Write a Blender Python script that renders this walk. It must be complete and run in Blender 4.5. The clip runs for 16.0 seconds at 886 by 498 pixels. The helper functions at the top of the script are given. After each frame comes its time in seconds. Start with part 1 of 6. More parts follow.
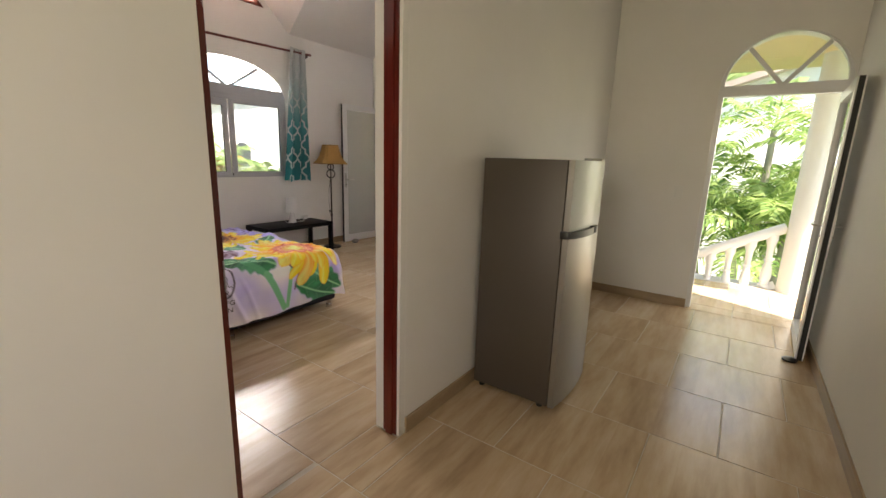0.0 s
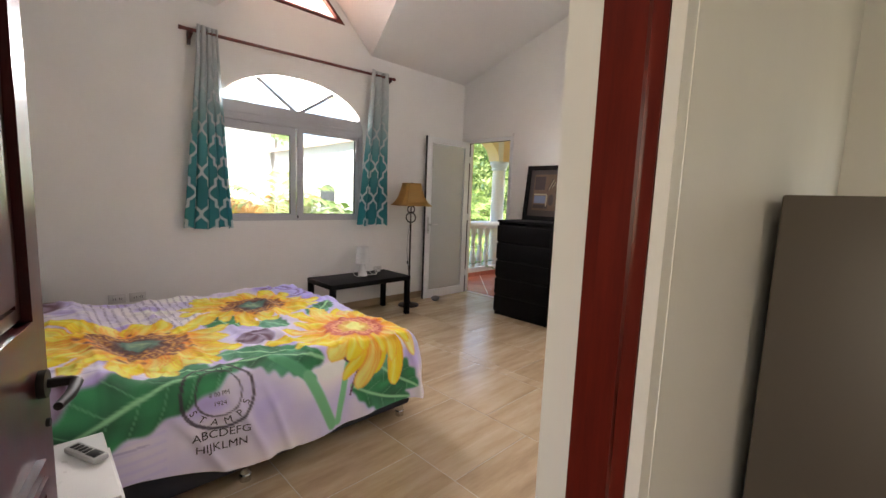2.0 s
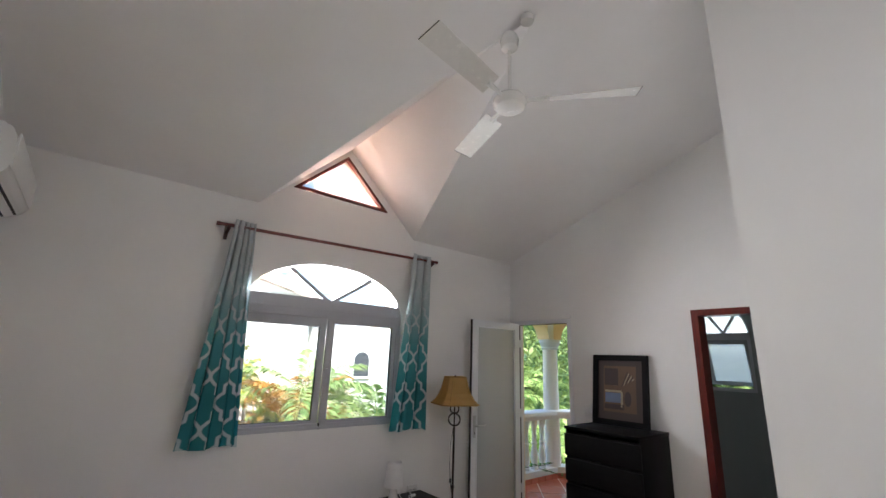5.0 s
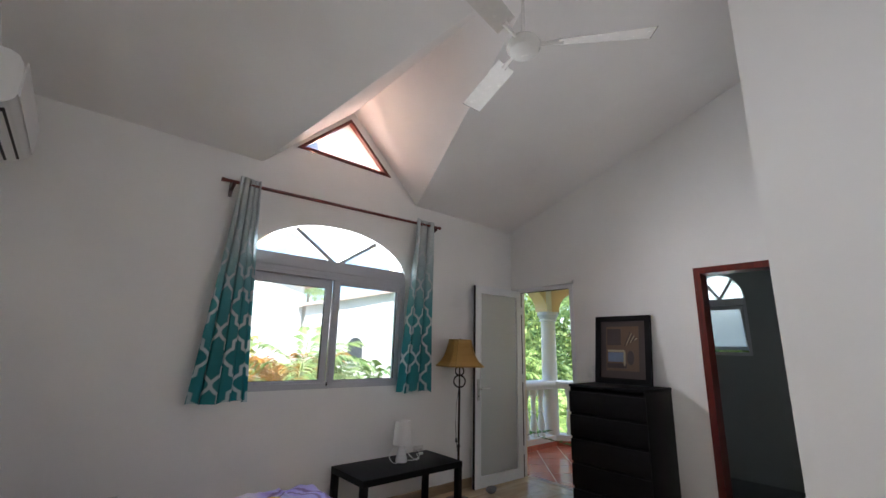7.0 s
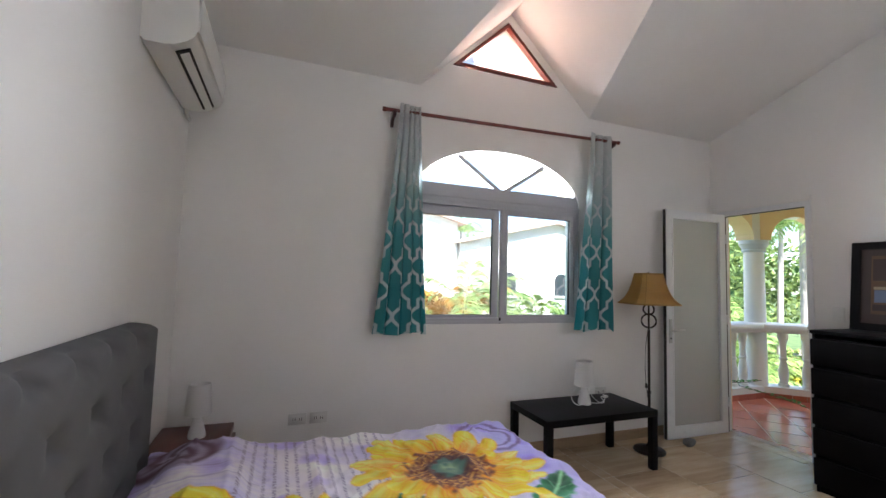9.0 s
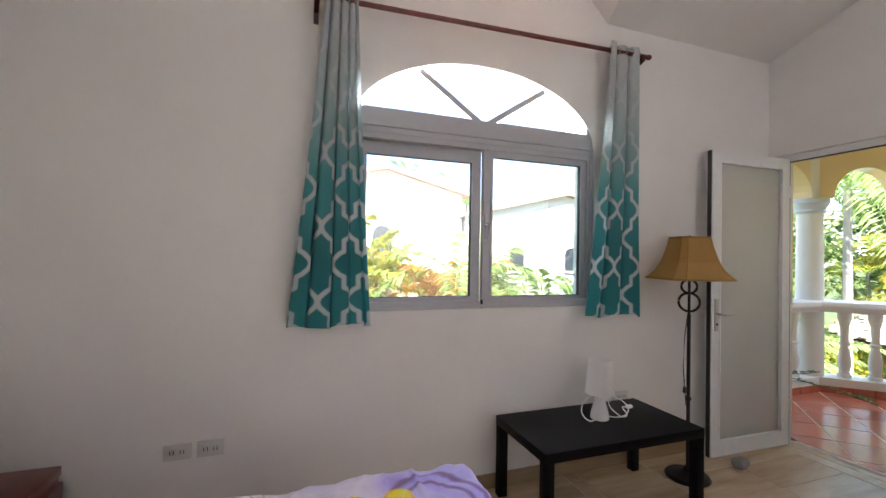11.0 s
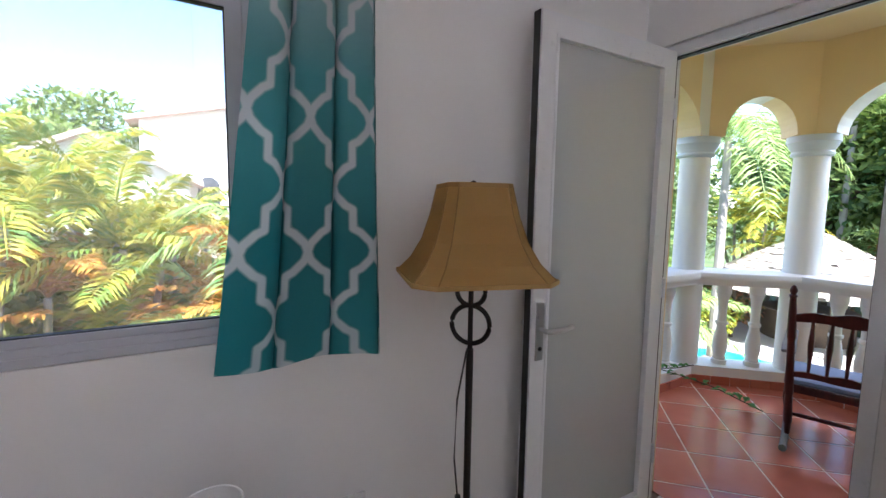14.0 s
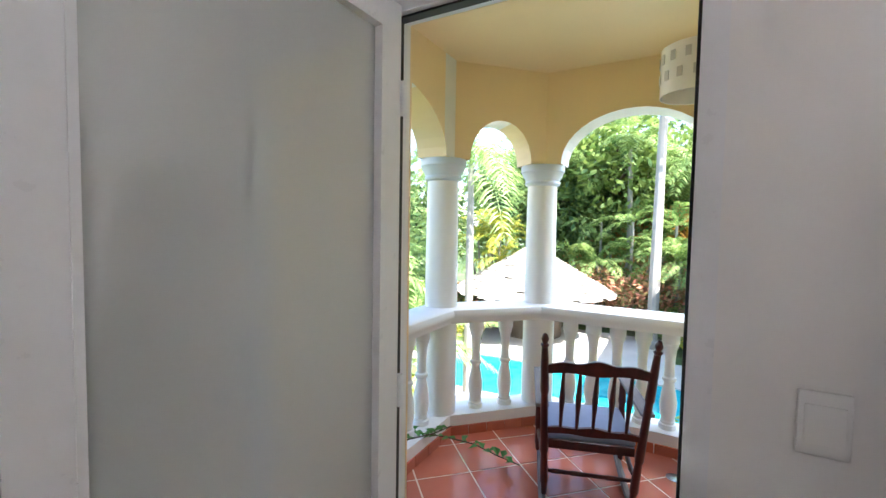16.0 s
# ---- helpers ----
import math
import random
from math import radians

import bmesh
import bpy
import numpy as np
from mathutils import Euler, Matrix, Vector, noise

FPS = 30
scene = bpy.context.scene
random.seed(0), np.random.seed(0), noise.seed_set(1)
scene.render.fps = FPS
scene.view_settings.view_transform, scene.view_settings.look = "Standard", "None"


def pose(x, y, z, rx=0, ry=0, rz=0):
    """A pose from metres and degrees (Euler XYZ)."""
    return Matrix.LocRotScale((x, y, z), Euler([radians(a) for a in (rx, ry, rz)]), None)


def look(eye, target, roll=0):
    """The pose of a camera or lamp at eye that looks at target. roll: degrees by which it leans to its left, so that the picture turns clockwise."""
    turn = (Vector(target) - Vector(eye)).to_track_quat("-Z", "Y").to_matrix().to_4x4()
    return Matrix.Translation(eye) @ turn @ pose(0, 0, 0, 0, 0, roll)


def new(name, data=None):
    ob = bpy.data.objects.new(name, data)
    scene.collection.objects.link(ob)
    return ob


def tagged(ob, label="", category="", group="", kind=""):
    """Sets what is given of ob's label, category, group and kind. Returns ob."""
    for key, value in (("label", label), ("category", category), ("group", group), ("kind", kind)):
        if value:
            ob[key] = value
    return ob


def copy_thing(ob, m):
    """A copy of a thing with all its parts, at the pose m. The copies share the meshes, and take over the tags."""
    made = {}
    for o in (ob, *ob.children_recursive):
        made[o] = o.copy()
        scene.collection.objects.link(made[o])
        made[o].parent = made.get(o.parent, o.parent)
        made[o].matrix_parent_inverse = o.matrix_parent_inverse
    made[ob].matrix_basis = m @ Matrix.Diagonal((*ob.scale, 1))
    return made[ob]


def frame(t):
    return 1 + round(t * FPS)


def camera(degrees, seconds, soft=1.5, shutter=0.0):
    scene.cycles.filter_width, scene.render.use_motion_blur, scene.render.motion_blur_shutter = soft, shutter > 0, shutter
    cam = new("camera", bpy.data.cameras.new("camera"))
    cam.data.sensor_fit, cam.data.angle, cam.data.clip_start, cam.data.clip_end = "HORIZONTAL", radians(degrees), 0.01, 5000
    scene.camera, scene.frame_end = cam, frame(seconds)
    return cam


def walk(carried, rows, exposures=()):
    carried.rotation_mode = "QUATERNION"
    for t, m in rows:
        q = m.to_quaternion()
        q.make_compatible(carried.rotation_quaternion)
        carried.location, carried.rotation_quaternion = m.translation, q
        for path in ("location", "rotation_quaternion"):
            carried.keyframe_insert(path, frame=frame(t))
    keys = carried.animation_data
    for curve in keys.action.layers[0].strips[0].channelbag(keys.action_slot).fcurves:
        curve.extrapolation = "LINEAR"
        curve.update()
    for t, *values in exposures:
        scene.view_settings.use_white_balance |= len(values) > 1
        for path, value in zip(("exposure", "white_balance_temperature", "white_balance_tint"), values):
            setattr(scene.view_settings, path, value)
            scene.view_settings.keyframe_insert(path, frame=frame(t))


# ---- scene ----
cam = camera(93.0, 16.0)
PATH = [
    (0, (-0.016, 0.017, 1.373), (-1.139, 1.617, 0.952), 1.8),
    (0.5, (-0.288, 0.247, 1.359), (-1.433, 1.843, 0.983), 2.0),
    (1, (-0.571, 0.503, 1.374), (-1.766, 2.073, 1.043), 2.0),
    (1.5, (-0.821, 0.717, 1.367), (-2.114, 2.216, 1.079), 2.1),
    (2, (-1.065, 0.864, 1.347), (-2.477, 2.26, 1.108), 2.2),
    (2.5, (-1.312, 0.942, 1.335), (-2.824, 2.243, 1.184), 2.1),
    (3, (-1.565, 1.06, 1.391), (-3.165, 2.259, 1.372), 2.1),
    (3.5, (-1.62, 1.145, 1.485), (-3.251, 2.291, 1.641), 2.2),
    (4, (-1.618, 1.198, 1.575), (-3.233, 2.337, 1.883), 2.3),
    (4.5, (-1.625, 1.198, 1.655), (-3.181, 2.372, 2.101), 2.2),
    (4.7, (-1.616, 1.207, 1.69), (-3.147, 2.398, 2.178), 2.3),
    (6.8, (-1.741, 1.164, 1.443), (-3.173, 2.463, 1.956), 1.5),
    (7, (-1.759, 1.144, 1.42), (-3.237, 2.41, 1.88), 1.4),
    (7.5, (-1.834, 1.078, 1.434), (-3.437, 2.218, 1.799), 1.5),
    (8, (-1.873, 1.095, 1.464), (-3.608, 2.05, 1.739), 1.6),
    (8.5, (-1.955, 1.107, 1.441), (-3.783, 1.893, 1.635), 1.6),
    (8.7, (-2.047, 1.136, 1.429), (-3.895, 1.882, 1.601), 1.6),
    (10.8, (-2.969, 1.705, 1.365), (-4.859, 2.357, 1.418), 1.0),
    (11, (-3.017, 1.825, 1.371), (-4.902, 2.493, 1.4), 1.0),
    (11.5, (-3.146, 2.164, 1.377), (-5.008, 2.894, 1.377), 0.8),
    (12, (-3.192, 2.51, 1.365), (-5.03, 3.296, 1.318), 0.95),
    (12.5, (-3.299, 2.767, 1.359), (-5.109, 3.613, 1.259), 0.6),
    (13, (-3.525, 2.985, 1.39), (-5.31, 3.872, 1.231), 0.9),
    (13.5, (-3.755, 3.244, 1.42), (-5.51, 4.184, 1.231), 0.8),
    (14, (-3.995, 3.49, 1.445), (-5.708, 4.506, 1.25), 0.9),
    (14.5, (-4.245, 3.695, 1.445), (-5.895, 4.811, 1.275), 1.0),
    (15, (-4.434, 3.935, 1.46), (-5.964, 5.216, 1.313), 1.2),
    (15.5, (-4.478, 4.195, 1.5), (-5.797, 5.693, 1.384), 1.5),
    (16, (-4.45, 4.385, 1.55), (-5.43, 6.125, 1.448), 1.0),
]
EXPOSURES = [(0.0, 2.0, 7000, 13), (1.0, 2.15, 6900, 13), (2.0, 2.25, 6700, 14), (2.5, 2.25, 6450, 13), (3.0, 2.05, 6350, 12), (3.5, 1.98, 6250, 11), (4.5, 1.84, 6100, 10), (7.0, 1.66, 5900, 10), (8.0, 2.0, 5900, 10), (8.5, 2.0, 5900, 10),
             (11.0, 2.25, 6300, 14), (12.5, 2.0, 6250, 15), (13.5, 2.1, 5800, 15), (14.5, 2.05, 5750, 14), (15.0, 2.65, 6200, 13), (15.5, 2.62, 6150, 12), (16.0, 2.4, 5900, 11)]
walk(cam, [(t, look(eye, target, roll)) for t, eye, target, roll in PATH], EXPOSURES)

# ---- light ----
SUN_EL, SUN_AZ = 50.0, 112.0  # elevation and compass azimuth from +y towards +x
world = bpy.data.worlds.new("sky")
scene.world = world
world.use_nodes = True
wn = world.node_tree
sky = wn.nodes.new("ShaderNodeTexSky")
sky.sky_type, sky.sun_disc = "NISHITA", False
sky.sun_elevation, sky.sun_rotation = radians(SUN_EL), radians(SUN_AZ)
wn.links.new(sky.outputs[0], wn.nodes["Background"].inputs[0])
wn.nodes["Background"].inputs[1].default_value = 0.15
sun_data = bpy.data.lights.new("sun", "SUN")
sun_data.energy, sun_data.angle, sun_data.color = 5.0, radians(0.5), (1, 0.95, 0.87)
sun = new("sun", sun_data)
sx, sy = math.sin(radians(SUN_AZ)), math.cos(radians(SUN_AZ))
sun.matrix_world = look((0, 0, 30), (-sx, -sy, 30 - math.tan(radians(SUN_EL))))


def opening_light(name, eye, target, w, h, power, colour, spread=180.0):
    """An added area lamp that stands in for daylight near an opening."""
    data = bpy.data.lights.new(name, "AREA")
    data.shape, data.size, data.size_y, data.energy, data.color = "RECTANGLE", w, h, power, colour
    data.spread = radians(spread)  # narrowed to keep the lamp's light off the side walls
    new(name, data).matrix_world = look(eye, target)


opening_light("fanlight_daylight", (-5.46, 2.9, 2.33), (-3.0, 2.9, 1.4), 1.5, 0.36, 32, (1.0, 0.97, 0.96), 125.0)
opening_light("gable_daylight", (-5.42, 2.9, 3.3), (-4.2, 3.3, 3.45), 0.9, 0.3, 3.6, (1.0, 0.6, 0.44))
# hall fill lamp, added in an unseen opening behind the camera's start
opening_light("hall_fill_light", (-0.3, -1.85, 1.6), (-0.1, 2, 1.4), 1.0, 1.2, 3.7, (1.0, 0.84, 0.58), 115.0)
# fill lamp added out of view above the arches to brighten the balcony
opening_light("balcony_fill_light", (-5.0, 8.3, 3.15), (-4.85, 6.2, 1.0), 2.4, 0.7, 28, (0.95, 0.97, 1.0))
opening_light("entry_door_daylight", (0.12, 4.9, 1.1), (-0.3, 2.5, 0.5), 0.78, 1.8, 1.6, (1.0, 0.93, 0.76))
opening_light("bathroom_daylight", (-3.55, 7.56, 2.28), (-3.3, 6, 1.5), 0.55, 0.34, 1.2, (0.95, 1.0, 0.98))

# ---- materials ----


class Mat:
    """A node material with a few short ways to build it."""

    def __init__(self, name, colour=(0.5, 0.5, 0.5), rough=0.5, metal=0.0, spec=0.5):
        self.m = bpy.data.materials.new(name)
        self.m.use_nodes = True
        self.t = self.m.node_tree
        self.b = self.t.nodes["Principled BSDF"]
        self.set("Base Color", (*colour, 1)), self.set("Roughness", rough), self.set("Metallic", metal)
        self.set("Specular IOR Level", spec)

    def set(self, key, value):
        self.b.inputs[key].default_value = value

    def node(self, kind, **inputs):
        n = self.t.nodes.new("ShaderNode" + kind)
        for k, v in inputs.items():
            n.inputs[k.replace("_", " ")].default_value = v
        return n

    def link(self, a, b):
        self.t.links.new(a, b)

    def coords(self, scale=(1, 1, 1), space="Object"):
        c, mp = self.t.nodes.new("ShaderNodeTexCoord"), self.t.nodes.new("ShaderNodeMapping")
        mp.inputs["Scale"].default_value = scale
        self.link(c.outputs[space], mp.inputs["Vector"])
        return mp.outputs["Vector"]

    def noise(self, scale, detail=4, stretch=(1, 1, 1), rough=0.55, space="Object"):
        n = self.node("TexNoise", Scale=scale, Detail=detail, Roughness=rough)
        self.link(self.coords(stretch, space), n.inputs["Vector"])
        return n.outputs["Fac"]

    def ramp(self, fac, stops):
        r = self.t.nodes.new("ShaderNodeValToRGB")
        el = r.color_ramp.elements
        while len(el) < len(stops):
            el.new(0.5)
        for e, (p, c) in zip(el, stops):
            e.position, e.color = p, (*c, 1)
        self.link(fac, r.inputs["Fac"])
        return r.outputs["Color"]

    def mix(self, fac, a, b, blend="MIX"):
        n = self.t.nodes.new("ShaderNodeMix")
        n.data_type, n.blend_type = "RGBA", blend
        for sock, v in ((n.inputs[0], fac), (n.inputs[6], a), (n.inputs[7], b)):
            if isinstance(v, (int, float)):
                sock.default_value = v
            elif isinstance(v, tuple):
                sock.default_value = (*v, 1)
            else:
                self.link(v, sock)
        return n.outputs[2]

    def math(self, op, a, b=0.0):
        n = self.t.nodes.new("ShaderNodeMath")
        n.operation = op
        for sock, v in ((n.inputs[0], a), (n.inputs[1], b)):
            if isinstance(v, (int, float)):
                sock.default_value = v
            else:
                self.link(v, sock)
        return n.outputs[0]

    def colour(self, out):
        self.link(out, self.b.inputs["Base Color"])
        return self

    def rough(self, out, lo, hi):
        n = self.t.nodes.new("ShaderNodeMapRange")
        n.inputs["To Min"].default_value, n.inputs["To Max"].default_value = lo, hi
        self.link(out, n.inputs["Value"])
        self.link(n.outputs[0], self.b.inputs["Roughness"])
        return self

    def bump(self, out, strength=0.2, distance=0.01):
        n = self.node("Bump", Strength=strength, Distance=distance)
        self.link(out, n.inputs["Height"])
        self.link(n.outputs[0], self.b.inputs["Normal"])
        return self


def paint(name, colour, rough=0.6, vary=0.06, grain=60, bump=0.08):
    m = Mat(name, colour, rough)
    lo = tuple(c * (1 - vary) for c in colour)
    big, fine = m.noise(1.3, 5), m.noise(grain, 3)
    m.colour(m.mix(m.ramp(big, [(0.3, (0, 0, 0)), (0.7, (1, 1, 1))]), lo, colour))
    m.rough(fine, rough - 0.08, rough + 0.08).bump(fine, bump, 0.004)
    return m.m


def plain(name, colour, rough=0.5, metal=0.0, vary=0.12, grain=25, bump=0.05):
    m = Mat(name, colour, rough, metal)
    f, g = m.noise(grain, 4), m.noise(grain * 6, 2)
    m.colour(m.mix(f, tuple(c * (1 - vary) for c in colour), tuple(min(1, c * (1 + vary)) for c in colour)))
    m.rough(f, max(0.02, rough - 0.08), rough + 0.08).bump(g, bump, 0.002)
    return m.m


def wood(name, dark, light, rough, stretch=(1, 1, 8), scale=9, coat=0.0, spec=0.5):
    m = Mat(name, light, rough, 0.0, spec)
    g = m.noise(scale, 6, tuple(1 / s for s in stretch), 0.65)
    m.colour(m.ramp(g, [(0.32, dark), (0.68, light)]))
    m.rough(g, rough - 0.06, rough + 0.06).bump(g, 0.06, 0.003)
    m.set("Coat Weight", coat), m.set("Coat Roughness", 0.12)
    return m.m


def glass(name, tint=(0.93, 0.96, 0.95), gloss=0.08, whitening=0.0):
    m = Mat(name)
    m.t.nodes.remove(m.b)
    tr, gl, mx = m.t.nodes.new("ShaderNodeBsdfTransparent"), m.t.nodes.new("ShaderNodeBsdfGlossy"), m.t.nodes.new("ShaderNodeMixShader")
    tr.inputs["Color"].default_value = (*tint, 1)
    gl.inputs["Roughness"].default_value = 0.01
    fr = m.node("Fresnel", IOR=1.5)
    m.link(m.math("ADD", fr.outputs[0], gloss), mx.inputs[0])
    m.link(tr.outputs[0], mx.inputs[1]), m.link(gl.outputs[0], mx.inputs[2])
    last = mx
    if whitening:
        # matt white put into the pane for glare and reflection; scatters both ways
        df, tl = m.t.nodes.new("ShaderNodeBsdfDiffuse"), m.t.nodes.new("ShaderNodeBsdfTranslucent")
        both, last = m.t.nodes.new("ShaderNodeMixShader"), m.t.nodes.new("ShaderNodeMixShader")
        for n in (df, tl):
            n.inputs["Color"].default_value = (0.93, 0.95, 0.94, 1)
        both.inputs[0].default_value, last.inputs[0].default_value = 0.4, whitening
        m.link(df.outputs[0], both.inputs[1]), m.link(tl.outputs[0], both.inputs[2])
        m.link(mx.outputs[0], last.inputs[1]), m.link(both.outputs[0], last.inputs[2])
    m.link(last.outputs[0], m.t.nodes["Material Output"].inputs[0])
    return m.m


def tile_floor(name):
    """Wood-look porcelain: printed planks that run along y, tone by tile."""
    m = Mat(name, (0.4, 0.3, 0.2), 0.28)
    info = m.t.nodes.new("ShaderNodeObjectInfo")
    co = m.coords((1, 1, 1), "Object")
    off = m.t.nodes.new("ShaderNodeVectorMath")
    off.operation = "ADD"
    m.link(co, off.inputs[0])
    sc = m.math("MULTIPLY", info.outputs["Random"], 37.0)
    m.link(sc, off.inputs[1])
    st = m.t.nodes.new("ShaderNodeMapping")
    st.inputs["Scale"].default_value = (1, 0.16, 1)
    m.link(off.outputs[0], st.inputs[0])
    n1 = m.node("TexNoise", Scale=14, Detail=6, Roughness=0.62)
    n2 = m.node("TexNoise", Scale=2.6, Detail=3, Roughness=0.5)
    m.link(st.outputs[0], n1.inputs[0]), m.link(st.outputs[0], n2.inputs[0])
    sep = m.t.nodes.new("ShaderNodeSeparateXYZ")
    m.link(co, sep.inputs[0])
    plank = m.math("FLOOR", m.math("DIVIDE", m.math("ADD", sep.outputs[0], 0.3), 0.15))
    wn_ = m.t.nodes.new("ShaderNodeTexWhiteNoise")
    wn_.noise_dimensions = "1D"
    m.link(m.math("ADD", plank, sc), wn_.inputs["W"])
    f = m.math("ADD", m.math("MULTIPLY", n1.outputs[0], 0.55), m.math("ADD", m.math("MULTIPLY", n2.outputs[0], 0.35), m.math("MULTIPLY", wn_.outputs[0], 0.12)))
    m.colour(m.ramp(f, [(0.3, (0.35, 0.24, 0.14)), (0.5, (0.54, 0.4, 0.255)), (0.7, (0.67, 0.54, 0.385))]))
    m.rough(n1.outputs[0], 0.16, 0.3).bump(n1.outputs[0], 0.04, 0.002)
    return m.m


def terracotta(name):
    m = Mat(name, (0.4, 0.1, 0.06), 0.2)
    info = m.t.nodes.new("ShaderNodeObjectInfo")
    n = m.noise(7, 5)
    m.colour(m.mix(m.math("MULTIPLY", m.math("ADD", n, info.outputs["Random"]), 0.5), (0.36, 0.085, 0.05), (0.56, 0.18, 0.11)))
    m.rough(n, 0.1, 0.28).bump(n, 0.06, 0.004)
    return m.m


def attribute_print(name, rough=0.8, sheen=0.05, weave=500):
    """Cloth whose woven or printed pattern is stored on the mesh."""
    m = Mat(name, rough=rough)
    a = m.t.nodes.new("ShaderNodeAttribute")
    a.attribute_name = "print"
    n = m.noise(weave, 2)
    m.colour(m.mix(m.math("MULTIPLY", n, 0.05), a.outputs["Color"], (0.9, 0.88, 0.9)))
    m.set("Sheen Weight", sheen)
    m.bump(n, 0.12, 0.002)
    return m.m


def curtain_cloth(name):
    """Teal ombre cloth with a pale trellis, from a stored distance to the trellis line and the height."""
    m = Mat(name, rough=0.75)
    d, h = m.t.nodes.new("ShaderNodeAttribute"), m.t.nodes.new("ShaderNodeAttribute")
    d.attribute_name, h.attribute_name = "trellis", "drop"
    weave = m.noise(400, 2)
    ground = m.ramp(h.outputs["Fac"], [(0.0, (0.5, 0.52, 0.53)), (0.3, (0.36, 0.45, 0.46)), (0.55, (0.05, 0.27, 0.29)), (0.8, (0.002, 0.16, 0.18)), (1.0, (0.002, 0.19, 0.22))])
    pale = m.ramp(h.outputs["Fac"], [(0.0, (0.5, 0.52, 0.53)), (0.35, (0.45, 0.5, 0.51)), (0.7, (0.55, 0.6, 0.62)), (1.0, (0.5, 0.6, 0.62))])
    line = m.ramp(d.outputs["Fac"], [(0.0105, (1, 1, 1)), (0.0125, (0, 0, 0))])
    m.colour(m.mix(m.math("MULTIPLY", weave, 0.05), m.mix(line, ground, pale), (0.7, 0.75, 0.75)))
    m.bump(weave, 0.1, 0.002)
    m.set("Sheen Weight", 0.04)
    tl, mx = m.t.nodes.new("ShaderNodeBsdfTranslucent"), m.t.nodes.new("ShaderNodeMixShader")
    m.link(m.mix(line, ground, pale), tl.inputs["Color"])
    mx.inputs[0].default_value = 0.22
    m.link(m.b.outputs[0], mx.inputs[1]), m.link(tl.outputs[0], mx.inputs[2])
    m.link(mx.outputs[0], m.t.nodes["Material Output"].inputs[0])
    return m.m


def leafy(name, dark, light, rough=0.62, through_light=0.4):
    m = Mat(name, light, rough)
    g = m.t.nodes.new("ShaderNodeNewGeometry")
    c = m.mix(g.outputs["Random Per Island"], dark, light)
    m.colour(c)
    tl, mx = m.t.nodes.new("ShaderNodeBsdfTranslucent"), m.t.nodes.new("ShaderNodeMixShader")
    m.link(c, tl.inputs["Color"])
    mx.inputs[0].default_value = through_light
    m.link(m.b.outputs[0], mx.inputs[1]), m.link(tl.outputs[0], mx.inputs[2])
    m.link(mx.outputs[0], m.t.nodes["Material Output"].inputs[0])
    return m.m


def shade_cloth(name, colour, amount=0.35):
    m = Mat(name, colour, 0.8)
    n = m.noise(300, 2)
    c = m.mix(n, tuple(v * 0.88 for v in colour), colour)
    m.colour(c).bump(n, 0.1, 0.001)
    tl, mx = m.t.nodes.new("ShaderNodeBsdfTranslucent"), m.t.nodes.new("ShaderNodeMixShader")
    m.link(c, tl.inputs["Color"])
    mx.inputs[0].default_value = amount
    m.link(m.b.outputs[0], mx.inputs[1]), m.link(tl.outputs[0], mx.inputs[2])
    m.link(mx.outputs[0], m.t.nodes["Material Output"].inputs[0])
    return m.m


WALL = paint("white_wall_paint", (0.82, 0.81, 0.795))
CEIL = paint("white_ceiling_paint", (0.82, 0.81, 0.8), 0.7)
YELLOW = paint("yellow_facade_paint", (0.85, 0.67, 0.4), 0.65)
STONE = paint("white_balustrade_paint", (0.8, 0.78, 0.74), 0.5, 0.08, 40)
BATH = paint("grey_bathroom_tile", (0.42, 0.45, 0.44), 0.3)
BATHFLOOR = paint("dark_grey_floor_tile", (0.12, 0.13, 0.14), 0.3)
FLOORTILE = tile_floor("wood_look_porcelain")
GROUT = plain("beige_grout", (0.6, 0.54, 0.44), 0.85)
SKIRT = wood("beige_skirting_tile", (0.27, 0.19, 0.11), (0.42, 0.31, 0.2), 0.35, (8, 8, 1), 12)
REDTILE = terracotta("glazed_red_clay")
REDGROUT = plain("pale_grout", (0.72, 0.56, 0.46), 0.85)
REDWOOD = wood("red_mahogany", (0.065, 0.006, 0.004), (0.17, 0.018, 0.01), 0.3, (1, 1, 10), 22, 0.5)
DOORWOOD = wood("dark_mahogany", (0.028, 0.004, 0.005), (0.075, 0.011, 0.011), 0.3, (1, 1, 10), 22, 0.2, 0.35)
PVC = plain("white_window_frame", (0.76, 0.77, 0.79), 0.3, 0, 0.04)
# white window frame with its backlit shade put into the colour
ALU = plain("backlit_white_aluminium", (0.47, 0.48, 0.52), 0.35, 0, 0.04)
DOORIRON = plain("matt_black_door_iron", (0.012, 0.011, 0.011), 0.6)
GASKET = plain("black_rubber_gasket", (0.015, 0.015, 0.017), 0.6)
GLASS = glass("clear_glass")
# clear door pane whitened to carry the balcony's bright reflection
DOORGLASS = glass("reflective_door_glass", (0.96, 0.98, 0.96), 0.2, 0.48)
# gable pane whitened to imitate the glare of the sky behind it
GABLEGLARE = glass("glare_gable_glass", (0.95, 0.96, 0.96), 0.04, 0.3)
# bathroom panes whitened to imitate bright light from outside
BATHGLARE = glass("glare_bathroom_glass", (0.9, 0.95, 0.93), 0.04, 0.75)
STEEL = plain("brushed_steel", (0.55, 0.55, 0.55), 0.3, 1.0, 0.06)
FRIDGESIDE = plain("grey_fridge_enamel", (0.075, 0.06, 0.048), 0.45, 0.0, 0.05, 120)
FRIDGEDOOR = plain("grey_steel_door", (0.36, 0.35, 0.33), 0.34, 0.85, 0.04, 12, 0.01)
